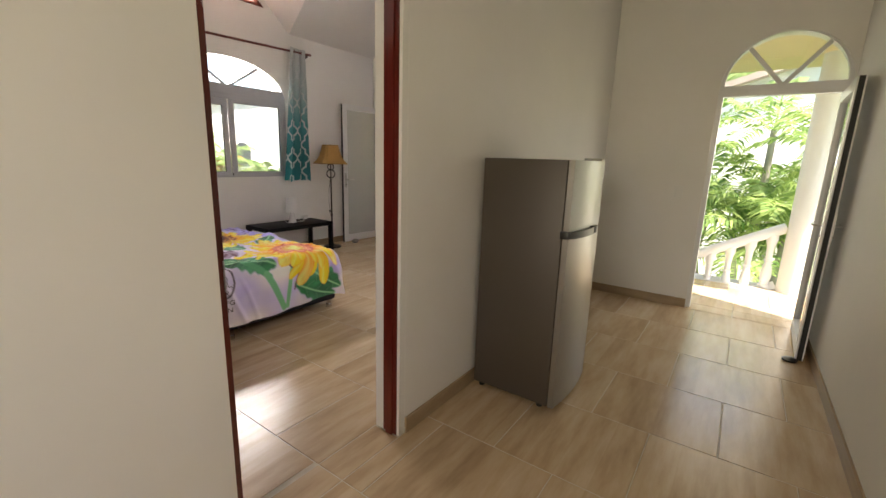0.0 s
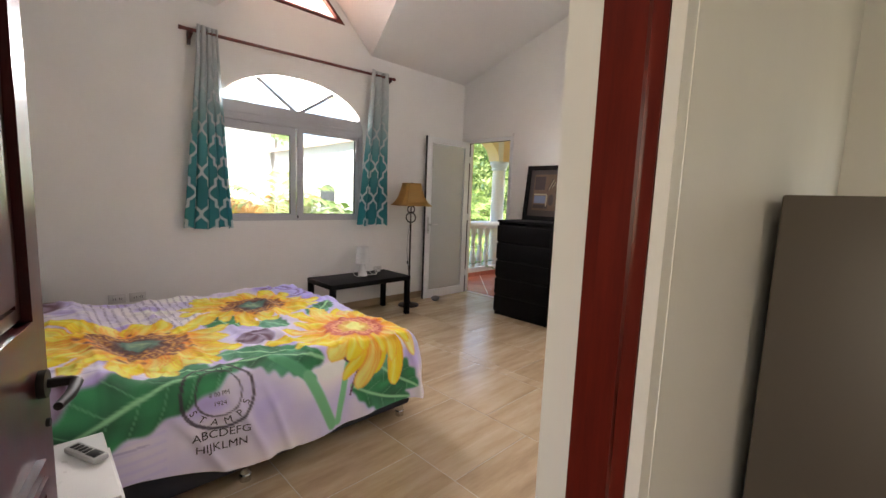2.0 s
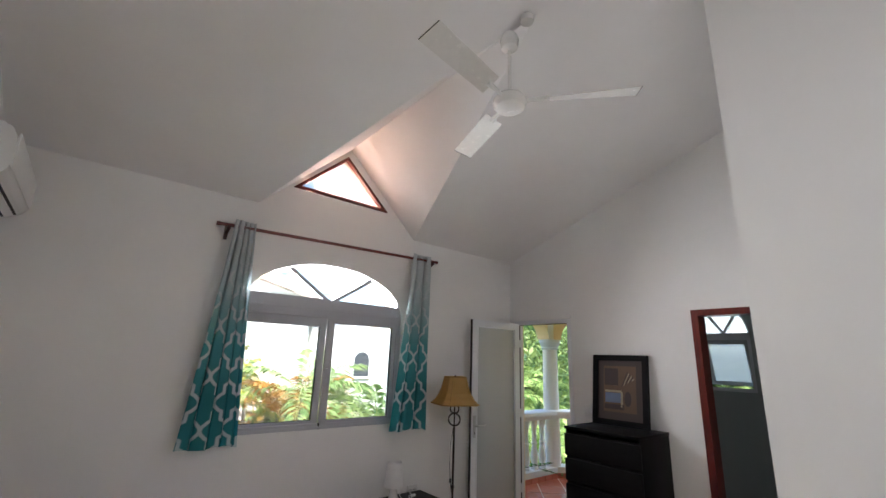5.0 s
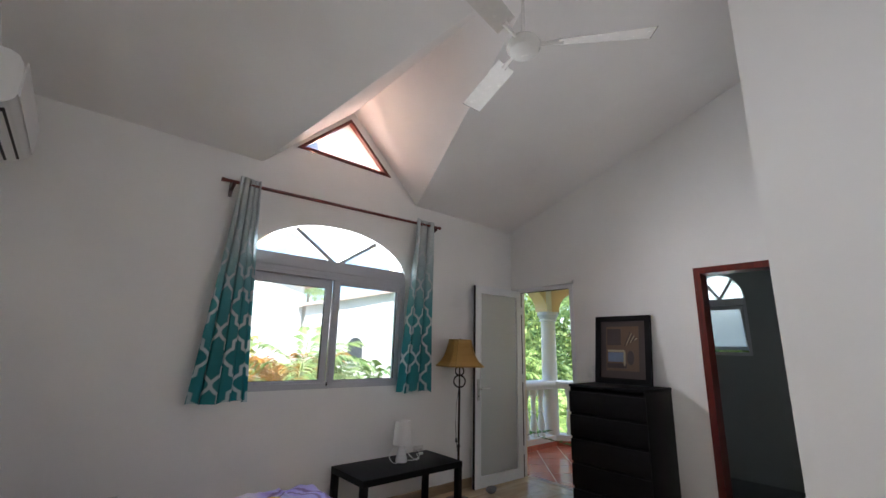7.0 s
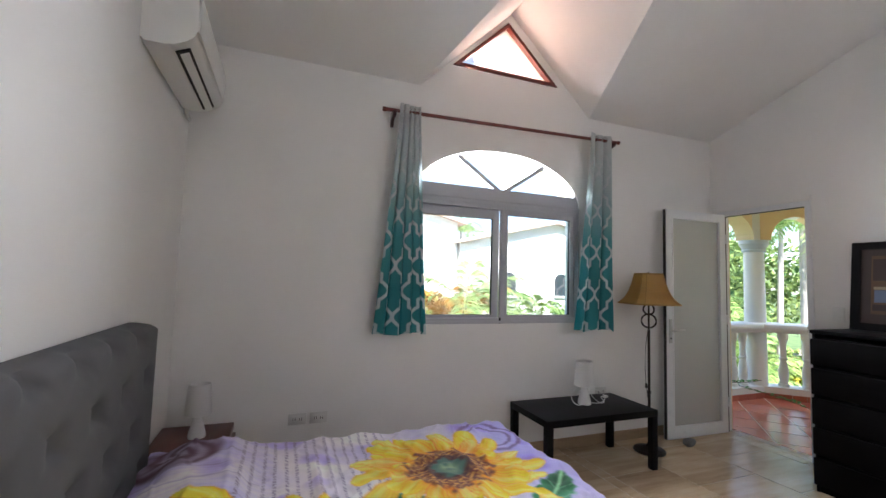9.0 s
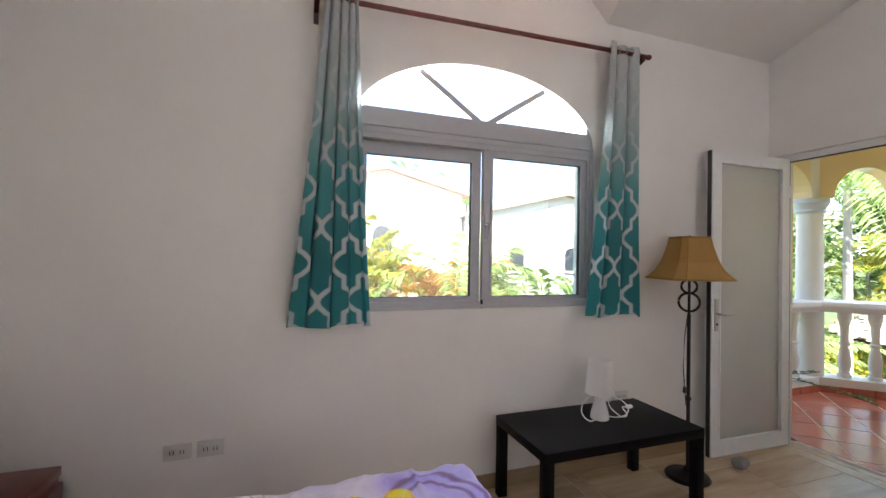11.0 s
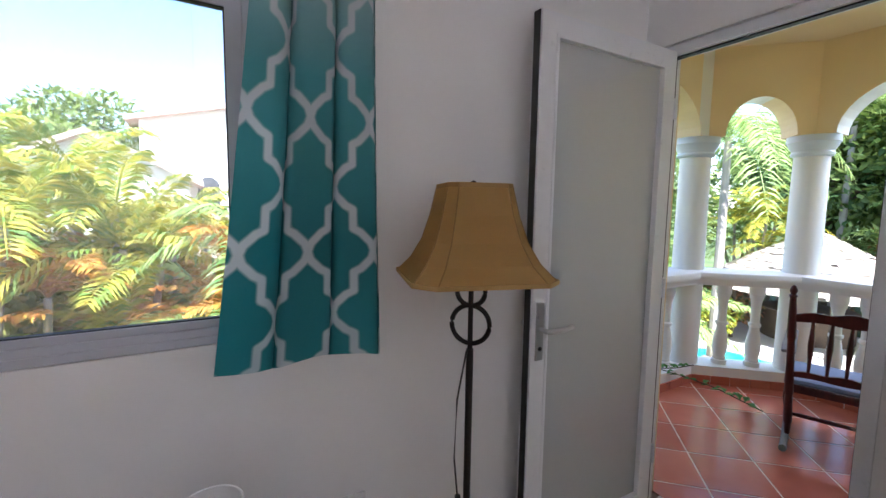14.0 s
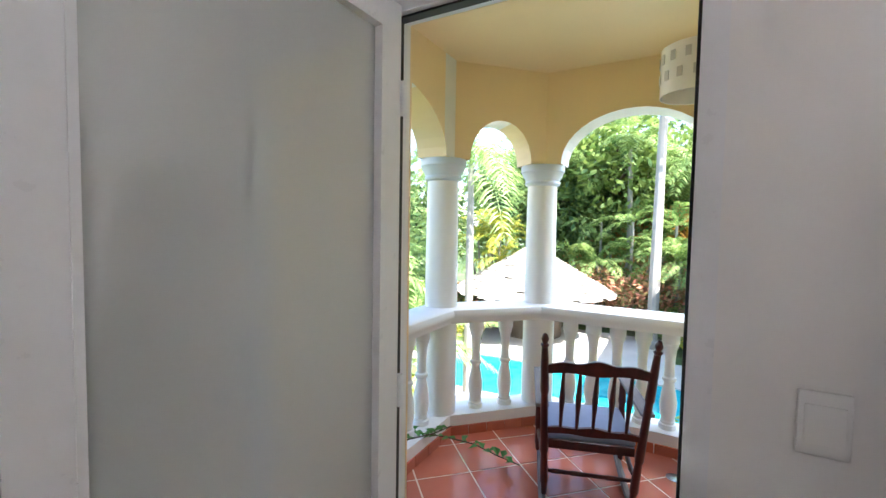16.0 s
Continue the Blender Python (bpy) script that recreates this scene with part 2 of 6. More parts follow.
BLACKPLASTIC = plain("black_plastic", (0.012, 0.012, 0.013), 0.35)
BLACKWOOD = wood("black_brown_veneer", (0.003, 0.0027, 0.0033), (0.006, 0.0055, 0.0066), 0.5, (10, 1, 1), 20, 0.0, 0.1)
IRON = plain("dark_bronze_iron", (0.02, 0.014, 0.012), 0.45, 0.5)
LAMPCLOTH = shade_cloth("tan_lampshade_cloth", (0.72, 0.49, 0.19), 0.4)
WHITECLOTH = shade_cloth("white_lampshade_cloth", (0.88, 0.87, 0.86), 0.45)
CERAMIC = plain("white_glazed_ceramic", (0.78, 0.77, 0.76), 0.18, 0, 0.02)
SOCKETGREY = plain("grey_white_socket_plastic", (0.64, 0.63, 0.61), 0.4, 0, 0.03)
PLASTIC = plain("white_plastic", (0.76, 0.76, 0.75), 0.35, 0, 0.02)
GREYPLASTIC = plain("grey_plastic", (0.45, 0.45, 0.44), 0.4)
HEADCLOTH = paint("grey_velvet", (0.12, 0.12, 0.125), 0.85, 0.2, 200)
BEDBASE = paint("charcoal_bed_fabric", (0.028, 0.03, 0.042), 0.9, 0.2, 200)
DUVET = attribute_print("printed_duvet_cotton")
CURTAIN = curtain_cloth("teal_trellis_curtain")
CHROME = plain("polished_metal", (0.6, 0.59, 0.57), 0.2, 1.0, 0.04)
LACQUER = plain("white_lacquer", (0.78, 0.78, 0.78), 0.3, 0, 0.02)
REDLACQUER = wood("red_brown_veneer", (0.08, 0.015, 0.012), (0.16, 0.035, 0.026), 0.35, (10, 1, 1), 15)
FANWHITE = plain("white_fan_enamel", (0.72, 0.71, 0.68), 0.25, 0, 0.08)
SEATCLOTH = plain("blue_grey_seat_cloth", (0.2, 0.24, 0.36), 0.85)
ROCK = paint("grey_stone", (0.25, 0.24, 0.23), 0.9, 0.4, 40, 0.5)

# ---- building blocks ----


def mesh_of(name, bm, mat, smooth=False):
    bmesh.ops.recalc_face_normals(bm, faces=bm.faces[:])
    me = bpy.data.meshes.new(name)
    bm.to_mesh(me)
    bm.free()
    for mm in mat if isinstance(mat, (list, tuple)) else [mat]:
        me.materials.append(mm)
    if smooth:
        me.shade_smooth()
        me.set_sharp_from_angle(angle=radians(38))
    return me


def thing(name, m, label, category, group="", kind=""):
    ob = new(name)
    ob.empty_display_size = 0.1
    ob.matrix_world = m
    return tagged(ob, label, category, group, kind)


def part(name, bm, material, parent, label="", smooth=True):
    ob = new(name, mesh_of(name, bm, material, smooth))
    ob.parent = parent
    if label:
        ob["label"] = label
    return ob


def structure(name, bm, material, label, category, smooth=False):
    return tagged(new(name, mesh_of(name, bm, material, smooth)), label, category, "", "structure")


def box(bm, x0, x1, y0, y1, z0, z1, bevel=0.0, seg=2):
    n = len(bm.verts)
    v = [bm.verts.new((x, y, z)) for z in (z0, z1) for y in (y0, y1) for x in (x0, x1)]
    for f in ((0, 1, 3, 2), (4, 6, 7, 5), (0, 4, 5, 1), (2, 3, 7, 6), (0, 2, 6, 4), (1, 5, 7, 3)):
        bm.faces.new([v[i] for i in f])
    if bevel:
        es = {e for q in v for e in q.link_edges}
        bmesh.ops.bevel(bm, geom=list(es), offset=bevel, segments=seg, affect="EDGES", profile=0.5)
    return bm


def boxes(*items, bevel=0.0):
    bm = bmesh.new()
    for it in items:
        box(bm, *it, bevel=bevel)
    return bm


def lathe(profile, n=24, bm=None, centre=(0, 0), flat=None):
    """A turned shape from (radius, z) rows; flat: the number of sides."""
    bm = bm or bmesh.new()
    n = flat or n
    rings = []
    for r, z in profile:
        if r < 1e-5:
            rings.append([bm.verts.new((centre[0], centre[1], z))])
        else:
            rings.append([bm.verts.new((centre[0] + r * math.cos(2 * math.pi * i / n), centre[1] + r * math.sin(2 * math.pi * i / n), z)) for i in range(n)])
    for a, b in zip(rings, rings[1:]):
        for i in range(n):
            q = [a[i % len(a)], a[(i + 1) % len(a)], b[(i + 1) % len(b)], b[i % len(b)]]
            q = list(dict.fromkeys(q))
            if len(q) > 2:
                bm.faces.new(q)
    for ring in (rings[0], rings[-1]):
        if len(ring) > 2:
            bm.faces.new(ring)
    return bm


def tube(points, r, n=10, bm=None, radii=None, closed=False):
    """A round bar along points."""
    bm = bm or bmesh.new()
    pts = [Vector(p) for p in points]
    rings = []
    up = Vector((0, 0, 1))
    for i, p in enumerate(pts):
        a = pts[i - 1] if i or closed else p
        b = pts[(i + 1) % len(pts)] if i + 1 < len(pts) or closed else p
        d = (b - a).normalized()
        s = d.cross(up)
        if s.length < 1e-3:
            s = d.cross(Vector((0, 1, 0)))
        s.normalize()
        u = s.cross(d)
        rr = radii[i] if radii else r
        rings.append([bm.verts.new(p + rr * (math.cos(2 * math.pi * k / n) * s + math.sin(2 * math.pi * k / n) * u)) for k in range(n)])
    pairs = list(zip(rings, rings[1:])) + ([(rings[-1], rings[0])] if closed else [])
    for a, b in pairs:
        for k in range(n):
            bm.faces.new((a[k], a[(k + 1) % n], b[(k + 1) % n], b[k]))
    if not closed:
        bm.faces.new(rings[0][::-1]), bm.faces.new(rings[-1])
    return bm


def prism(outline, depth, place, bm=None):
    """A flat outline given a thickness; place maps (u, v, w) to a point."""
    bm = bm or bmesh.new()
    a = [bm.verts.new(place(u, v, 0)) for u, v in outline]
    b = [bm.verts.new(place(u, v, depth)) for u, v in outline]
    bm.faces.new(a), bm.faces.new(b[::-1])
    for i in range(len(a)):
        j = (i + 1) % len(a)
        bm.faces.new((a[i], a[j], b[j], b[i]))
    return bm


def arch_top(c, half, spring, rise, n=20):
    def f(u):
        k = min(1.0, abs((u - c) / half))
        return spring + rise * math.sqrt(max(0.0, 1 - k * k))
    return f, [c + half * math.cos(math.pi * i / n) for i in range(n + 1)]


def wall(axis, c, thick, u0, u1, bottom, top, holes=(), extra=()):
    """A wall along u with openings right through it. top: height as a function of u. holes: (u0, u1, z0, top function, samples)."""
    cuts = {u0, u1, *extra}
    for h in holes:
        cuts |= {h[0], h[1], *[s for s in h[4] if h[0] <= s <= h[1]]}
    cuts = sorted(u for u in cuts if u0 <= u <= u1)
    bm = bmesh.new()

    def p(u, w, z):
        return (c + w, u, z) if axis == "x" else (u, c + w, z)

    def quad(*q):
        vs = [bm.verts.new(v) for v in q]
        if len({tuple(round(k, 5) for k in v) for v in q}) > 2:
            bm.faces.new(vs)

    for a, b in zip(cuts, cuts[1:]):
        if b - a < 1e-5:
            continue
        mid = (a + b) / 2
        spans, z = [], bottom
        inside = [h for h in holes if h[0] < mid < h[1]]
        if inside:
            h = inside[0]
            if h[2] > bottom + 1e-4:
                spans.append((bottom, bottom, h[2], h[2]))
                quad(p(a, 0, h[2]), p(b, 0, h[2]), p(b, thick, h[2]), p(a, thick, h[2]))
            spans.append((h[3](a), h[3](b), top(a), top(b)))
            quad(p(a, 0, h[3](a)), p(b, 0, h[3](b)), p(b, thick, h[3](b)), p(a, thick, h[3](a)))
        else:
            spans.append((bottom, bottom, top(a), top(b)))
        for za, zb, ya, yb in spans:
            for w in (0, thick):
                quad(p(a, w, za), p(b, w, zb), p(b, w, yb), p(a, w, ya))
        quad(p(a, 0, top(a)), p(b, 0, top(b)), p(b, thick, top(b)), p(a, thick, top(a)))
    for h in holes:
        for u in h[:2]:
            quad(p(u, 0, h[2]), p(u, thick, h[2]), p(u, thick, h[3](u)), p(u, 0, h[3](u)))
    for u in (u0, u1):
        quad(p(u, 0, bottom), p(u, thick, bottom), p(u, thick, top(u)), p(u, 0, top(u)))
    bmesh.ops.remove_doubles(bm, verts=bm.verts[:], dist=1e-4)
    return bm


def level(z):
    return lambda u: z


# ---- the house: walls, floors, ceilings ----
XW, YS, YN = -5.28, 0.57, 5.34          # bedroom faces: window wall, headboard wall, balcony wall
XD0, XD1 = -1.405, -1.245                 # wall with the bedroom door
XE, YE = 0.57, 4.67                     # entry hall: right wall, entry wall
EAVE, PITCH = 2.93, 0.335               # ceiling height at the window wall, its rise per metre
DL, DR, DC, DZ = 2.125, 3.765, 2.93, 3.72   # dormer: feet, ridge line, ridge height
XR = XW + (DZ - EAVE) / PITCH           # where the dormer ridge meets the ceiling


def slope(x):
    return EAVE + PITCH * (x - XW)


def dormer_top(y):
    if DL < y < DR:
        return EAVE + (DZ - EAVE) * ((y - DL) / (DC - DL) if y < DC else (DR - y) / (DR - DC)) + 0.03
    return EAVE + 0.03


win_arch, win_cuts = arch_top(2.8825, 0.7825, 2.06, 0.435)


def tri_top(y):
    return 3.155 + max(0.0, (3.645 - 3.155) * ((y - 2.395) / (2.905 - 2.395) if y < 2.905 else (3.415 - y) / (3.415 - 2.905)))


def west_wall():
    bm = wall("x", XW, -0.2, YS - 0.2, YN + 0.15, -0.2, level(3.03), [(2.1, 3.665, 1.06, win_arch, win_cuts)])
    g = wall("x", XW, -0.2, DL - 0.1, DR + 0.1, 3.03, lambda y: max(3.031, dormer_top(y)), [(2.395, 3.415, 3.155, tri_top, (2.905,))], (DC, 2.2, 3.69))
    tmp = bpy.data.meshes.new("tmp")
    g.to_mesh(tmp)
    g.free()
    bm.from_mesh(tmp)
    bpy.data.meshes.remove(tmp)
    return structure("wall_west", bm, WALL, "white plastered wall with an arched window and a gable light", "wall")


west_wall()
structure("wall_south", wall("y", YS, -0.2, XW, XD0, -0.2, lambda x: slope(x) + 0.05), WALL, "white plastered wall behind the headboard", "wall")
structure("wall_north", wall("y", YN, 0.15, XW, -2.1, -0.2, lambda x: slope(x) + 0.05,
          [(-5.2, -4.385, -0.2, level(2.17), ()), (-3.12, -2.34, -0.2, level(2.17), ())]), WALL, "white plastered wall with the balcony and bathroom doorways", "wall")
structure("wall_closet_front", wall("y", 3.54, 0.12, -2.222, XD0, -0.2, lambda x: slope(x) + 0.05), WALL, "white plastered partition wall", "wall")
structure("wall_closet_side", wall("x", -2.222, 0.12, 3.66, YN, -0.2, level(slope(-2.222) + 0.05)), WALL, "white plastered partition wall", "wall")
structure("wall_bedroom_door", wall("x", XD1, XD0 - XD1, -1.8, YE + 0.2, -0.2, level(4.4), [(0.617, 1.475, -0.2, level(2.12), ())]), WALL, "white plastered wall with the bedroom doorway", "wall")
structure("wall_hall_east", wall("x", XE, 0.2, -1.8, YE + 0.2, -0.2, level(3.6)), WALL, "white plastered hall wall", "wall")
# the opening here is unseen, added to hold the hall fill lamp
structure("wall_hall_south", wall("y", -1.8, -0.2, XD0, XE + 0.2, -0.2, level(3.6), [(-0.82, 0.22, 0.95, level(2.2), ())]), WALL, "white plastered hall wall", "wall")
ent_arch, ent_cuts = arch_top(0.12, 0.445, 2.04, 0.445)
structure("wall_entry", wall("y", YE, 0.2, XD1, XE, -0.2, level(3.6), [(-0.325, 0.565, -0.2, ent_arch, ent_cuts)]), WALL, "white plastered entry wall with an arched doorway", "wall")


def ceilings():
    bm = bmesh.new()

    def slab(pts, up=0.1):
        a = [bm.verts.new(q) for q in pts]
        b = [bm.verts.new((x, y, z + up)) for x, y, z in pts]
        bm.faces.new(a), bm.faces.new(b[::-1])
        for i in range(len(a)):
            j = (i + 1) % len(a)
            bm.faces.new((a[i], a[j], b[j], b[i]))

    e, w = -1.3, XW - 0.1
    zw, zr, ze = slope(XW), slope(XR), slope(e)
    slab([(XW, YS - 0.1, zw), (XW, DL, zw), (XR, DC, zr), (e, DC, ze), (e, YS - 0.1, ze)])
    slab([(XW, YN + 0.1, zw), (XW, DR, zw), (XR, DC, zr), (e, DC, ze), (e, YN + 0.1, ze)])
    slab([(XW, DL, zw), (XW, DC, DZ), (XR, DC, zr)])
    slab([(XW, DR, zw), (XW, DC, DZ), (XR, DC, zr)])
    structure("ceiling", bm, CEIL, "white sloped plaster ceiling with a dormer over the window", "ceiling")
    structure("ceiling_hall", boxes((XD1 - 0.05, XE + 0.2, -2.0, YE + 0.2, 3.55, 3.7)), CEIL, "white plaster hall ceiling", "ceiling")


ceilings()
structure("floor", boxes((XW - 0.1, XD0 + 0.02, YS - 0.1, YN + 0.1, -0.2, -0.002), (XD0 + 0.02, XE + 0.1, -1.9, YE + 0.15, -0.2, -0.002)), GROUT, "beige grout bed under wood-look floor tiles", "floor")

# ---- openings: windows and doors ----


def ring(outer, inner, depth, place, open_foot=None):
    """A frame between two outlines of equal length; a door frame that stands on the floor has no foot piece."""
    if open_foot is None:
        open_foot = outer[0][1] == 0 and outer[-1][1] == 0
    bm = bmesh.new()
    a = [[bm.verts.new(place(u, v, w)) for u, v in o] for w in (0, depth) for o in (outer, inner)]
    n = len(outer)
    if open_foot:
        for i in (0, n - 1):
            bm.faces.new((a[0][i], a[1][i], a[3][i], a[2][i]))
    for i in range(n - 1 if open_foot else n):
        j = (i + 1) % n
        bm.faces.new((a[0][i], a[0][j], a[1][j], a[1][i]))
        bm.faces.new((a[2][i], a[2][j], a[3][j], a[3][i]))
        bm.faces.new((a[0][i], a[0][j], a[2][j], a[2][i]))
        bm.faces.new((a[1][i], a[1][j], a[3][j], a[3][i]))
    return bm


def rect(u0, u1, v0, v1):
    return [(u0, v0), (u1, v0), (u1, v1), (u0, v1)]


def half_ellipse(c, half, spring, rise, n=28):
    return [(c + half * math.cos(math.pi * i / n), spring + rise * math.sin(math.pi * i / n)) for i in range(n + 1)]


def bar(a, b, width, depth, place, bm=None):
    d = Vector((b[0] - a[0], b[1] - a[1])).normalized() * width / 2
    return prism([(a[0] - d.y, a[1] + d.x), (b[0] - d.y, b[1] + d.x), (b[0] + d.y, b[1] - d.x), (a[0] + d.y, a[1] - d.x)], depth, place, bm)


def fanlight(t, c, half, spring, rise, place, depth=0.06, spokes=(60, 128), w=0.04, top_glass=GLASS, mat=PVC):
    """A half-round light with spokes over a window or door."""
    part("fanlight_frame", ring(half_ellipse(c, half, spring, rise), half_ellipse(c, half - w, spring + w, rise - w - 0.005), depth, place), mat, t)
    for a in spokes:
        k = radians(a)
        part("glazing_bar", bar((c, spring + 0.02), (c + (half - w / 2) * math.cos(k), spring + (rise - w / 2) * math.sin(k)), 0.032, depth * 0.8, lambda u, v, q: place(u, v, q + depth * 0.1)), mat, t)
    g = part("fanlight_pane", prism(half_ellipse(c, half - w / 2, spring + w / 2, rise - w / 2), 0.006, lambda u, v, q: place(u, v, q + depth * 0.45)), top_glass, t, smooth=False)
    g.visible_shadow = False


def bedroom_window():
    t = thing("window_1", pose(0, 0, 0), "white framed sliding window with an arched fanlight", "window", kind="structure")

    def place(u, v, w):
        return (XW - 0.012 - w, u, v)

    part("window_frame", ring(rect(2.1, 3.665, 1.06, 2.06), rect(2.145, 3.62, 1.105, 2.005), 0.09, place), ALU, t)
    part("transom", prism(rect(2.1, 3.665, 2.06, 2.125), 0.09, place), ALU, t)
    fanlight(t, 2.8825, 0.7825, 2.125, 0.37, place, 0.07, (57, 122), 0.05, GLASS, ALU)
    part("transom_lip", prism(rect(2.1, 3.665, 2.07, 2.085), 0.012, lambda u, v, w: place(u, v, w - 0.011)), ALU, t)
    part("frame_step", ring(rect(2.104, 3.661, 1.064, 2.056), rect(2.124, 3.641, 1.084, 2.036), 0.008, lambda u, v, w: place(u, v, w - 0.0075)), ALU, t)
    for u0, u1, z1, rail, off in ((2.13, 2.885, 2.018, 0.088, 0.05), (2.886, 3.64, 2.028, 0.06, 0.012)):
        p2 = lambda u, v, w, o=off: place(u, v, w + o)
        s = part("sash", ring(rect(u0, u1, 1.075, z1), rect(u0 + 0.06, u1 - 0.06, 1.126, z1 - rail), 0.034, p2), ALU, t)
        part("glazing_bead", ring(rect(u0 + 0.046, u1 - 0.046, 1.112, z1 - rail + 0.014), rect(u0 + 0.061, u1 - 0.061, 1.127, z1 - rail - 0.001), 0.006, lambda u, v, w, o=off: place(u, v, w + o - 0.005)), ALU, s)
        part("gasket", ring(rect(u0 + 0.0595, u1 - 0.0595, 1.1255, z1 - rail + 0.0005), rect(u0 + 0.064, u1 - 0.064, 1.13, z1 - rail - 0.004), 0.02, lambda u, v, w, o=off: place(u, v, w + o + 0.004)), GASKET, s)
        g = part("pane", prism(rect(u0 + 0.058, u1 - 0.058, 1.124, z1 - rail + 0.002), 0.006, lambda u, v, w, o=off: place(u, v, w + o + 0.015)), GLASS, t, smooth=False)
        g.visible_shadow = False
    part("track", boxes((XW - 0.1, XW - 0.05, 3.6205, 3.664, 1.1, 2.01)), GREYPLASTIC, t)
    part("exterior_reveal", ring(half_ellipse(2.8825, 0.781, 2.06, 0.4335), half_ellipse(2.8825, 0.769, 2.06, 0.4215), 0.095, lambda u, v, w: place(u, v, w + 0.094), True), YELLOW, t, "yellow plaster reveal outside the fanlight")
    h = part("latch", boxes((XW - 0.026, XW - 0.012, 2.892, 2.917, 1.47, 1.62), bevel=0.004), ALU, t)
    part("latch_lever", tube([(XW - 0.014, 2.904, 1.56), (XW + 0.012, 2.904, 1.56), (XW + 0.014, 2.904, 1.53), (XW + 0.012, 2.9, 1.47)], 0.008, 8), ALU, h)
    part("stop", boxes((XW - 0.02, XW - 0.006, 2.872, 2.885, 1.05, 1.11), bevel=0.002), GASKET, t)


def gable_window():
    t = thing("window_2", pose(0, 0, 0), "triangular gable light in a dark red wooden frame", "window", kind="structure")
    o, i = [(2.40, 3.16), (3.41, 3.16), (2.905, 3.635)], [(2.475, 3.19), (3.335, 3.19), (2.905, 3.595)]
    part("window_frame", ring(o, i, 0.08, lambda u, v, w: (XW + 0.006 - w, u, v)), REDWOOD, t)
    g = part("pane", prism(i, 0.006, lambda u, v, w: (XW - 0.04 - w, u, v)), GABLEGLARE, t, smooth=False)
    g.visible_shadow = False


def lever(parent, x, y, z, face, along, mat, plate=True):
    """A door lever: face is the way out of the door, along the way the lever points."""
    f, a = Vector(face), Vector(along)
    o = Vector((x, y, z))
    if plate:
        bm = bmesh.new()
        c = [o + a * u + Vector((0, 0, v)) for u, v in ((-0.016, -0.12), (0.016, -0.12), (0.016, 0.1), (-0.016, 0.1))]
        va, vb = [bm.verts.new(q) for q in c], [bm.verts.new(q + f * 0.008) for q in c]
        bm.faces.new(va), bm.faces.new(vb[::-1])
        for i in range(4):
            bm.faces.new((va[i], va[(i + 1) % 4], vb[(i + 1) % 4], vb[i]))
        h = part("lock_plate", bm, mat, parent)
    else:
        h = part("handle_rose", tube([o, o + f * 0.012], 0.026, 16), mat, parent)
    pts = [o, o + f * 0.045, o + f * 0.055 + a * 0.012, o + f * 0.056 + a * 0.07, o + f * 0.05 + a * 0.125 + Vector((0, 0, 0.004))]
    part("lever", tube(pts, 0.009, 10, radii=[0.009, 0.009, 0.01, 0.009, 0.007]), mat, h)
    part("keyhole", tube([o + Vector((0, 0, -0.075)) + f * 0.006, o + Vector((0, 0, -0.075)) + f * 0.012], 0.008, 12), GASKET, h)


def glazed_leaf(t, m, w, h, glass_mat, handle_end, name="leaf"):
    """A white framed glass leaf in its own frame: u from the hinge, v up, w through."""
    def place(u, v, q):
        return tuple(m @ Vector((u, q - 0.024, v)))
    leaf = part(name, ring(rect(0, w, 0.008, h), rect(0.075, w - 0.075, 0.11, h - 0.075), 0.048, place), PVC, t)
    part("glazing_bead", ring(rect(0.07, w - 0.07, 0.105, h - 0.07), rect(0.082, w - 0.082, 0.117, h - 0.082), 0.054, lambda u, v, q: place(u, v, q - 0.003)), PVC, leaf)
    part("pane", prism(rect(0.07, w - 0.07, 0.105, h - 0.07), 0.006, lambda u, v, q: place(u, v, q + 0.021)), glass_mat, leaf, smooth=False)
    part("gasket", prism(rect(w, w + 0.004, 0.008, h), 0.03, lambda u, v, q: place(u, v, q + 0.009)), GASKET, leaf)
    x = m.to_3x3()
    hp = m @ Vector((w - 0.037, 0.024, 1.0))
    lever(leaf, *hp, tuple(x @ Vector((0, 1, 0))), tuple(x @ Vector((-1, 0, 0))), STEEL)
    hp = m @ Vector((w - 0.037, -0.024, 1.0))
    lever(leaf, *hp, tuple(x @ Vector((0, -1, 0))), tuple(x @ Vector((-1, 0, 0))), STEEL)
    for hz in (0.25, 1.05, 1.85):
        part("hinge", tube([m @ Vector((-0.008, 0.026, hz)), m @ Vector((-0.008, 0.026, hz + 0.09))], 0.009, 10), PVC, leaf)
    return leaf


def balcony_door():
    t = thing("door_1", pose(0, 0, 0), "white framed glass balcony door standing open", "door", kind="structure")

    def place(u, v, w):
        return (u, YN - 0.008 + w, v)

    o = [(-5.2, 0), (-5.2, 2.17), (-4.385, 2.17), (-4.385, 0)]
    i = [(-5.155, 0), (-5.155, 2.125), (-4.43, 2.125), (-4.43, 0)]
    part("door_frame", ring(o, i, 0.075, place), PVC, t)
    part("door_seal", ring(i, [(a + (0.006 if a < -5 else -0.006), b - (0.006 if b else 0)) for a, b in i], 0.03, lambda u, v, w: place(u, v, w + 0.02)), GASKET, t)
    part("plaster_lip", prism(rect(-5.22, -4.375, 2.172, 2.208), 0.024, lambda u, v, w: (u, YN - 0.026 + w, v)), WALL, t)
    ang = math.degrees(math.atan2(-0.78, -0.015))
    m = pose(-5.142, 5.325, 0, 0, 0, ang)
    glazed_leaf(t, m, 0.775, 2.135, DOORGLASS, 1)


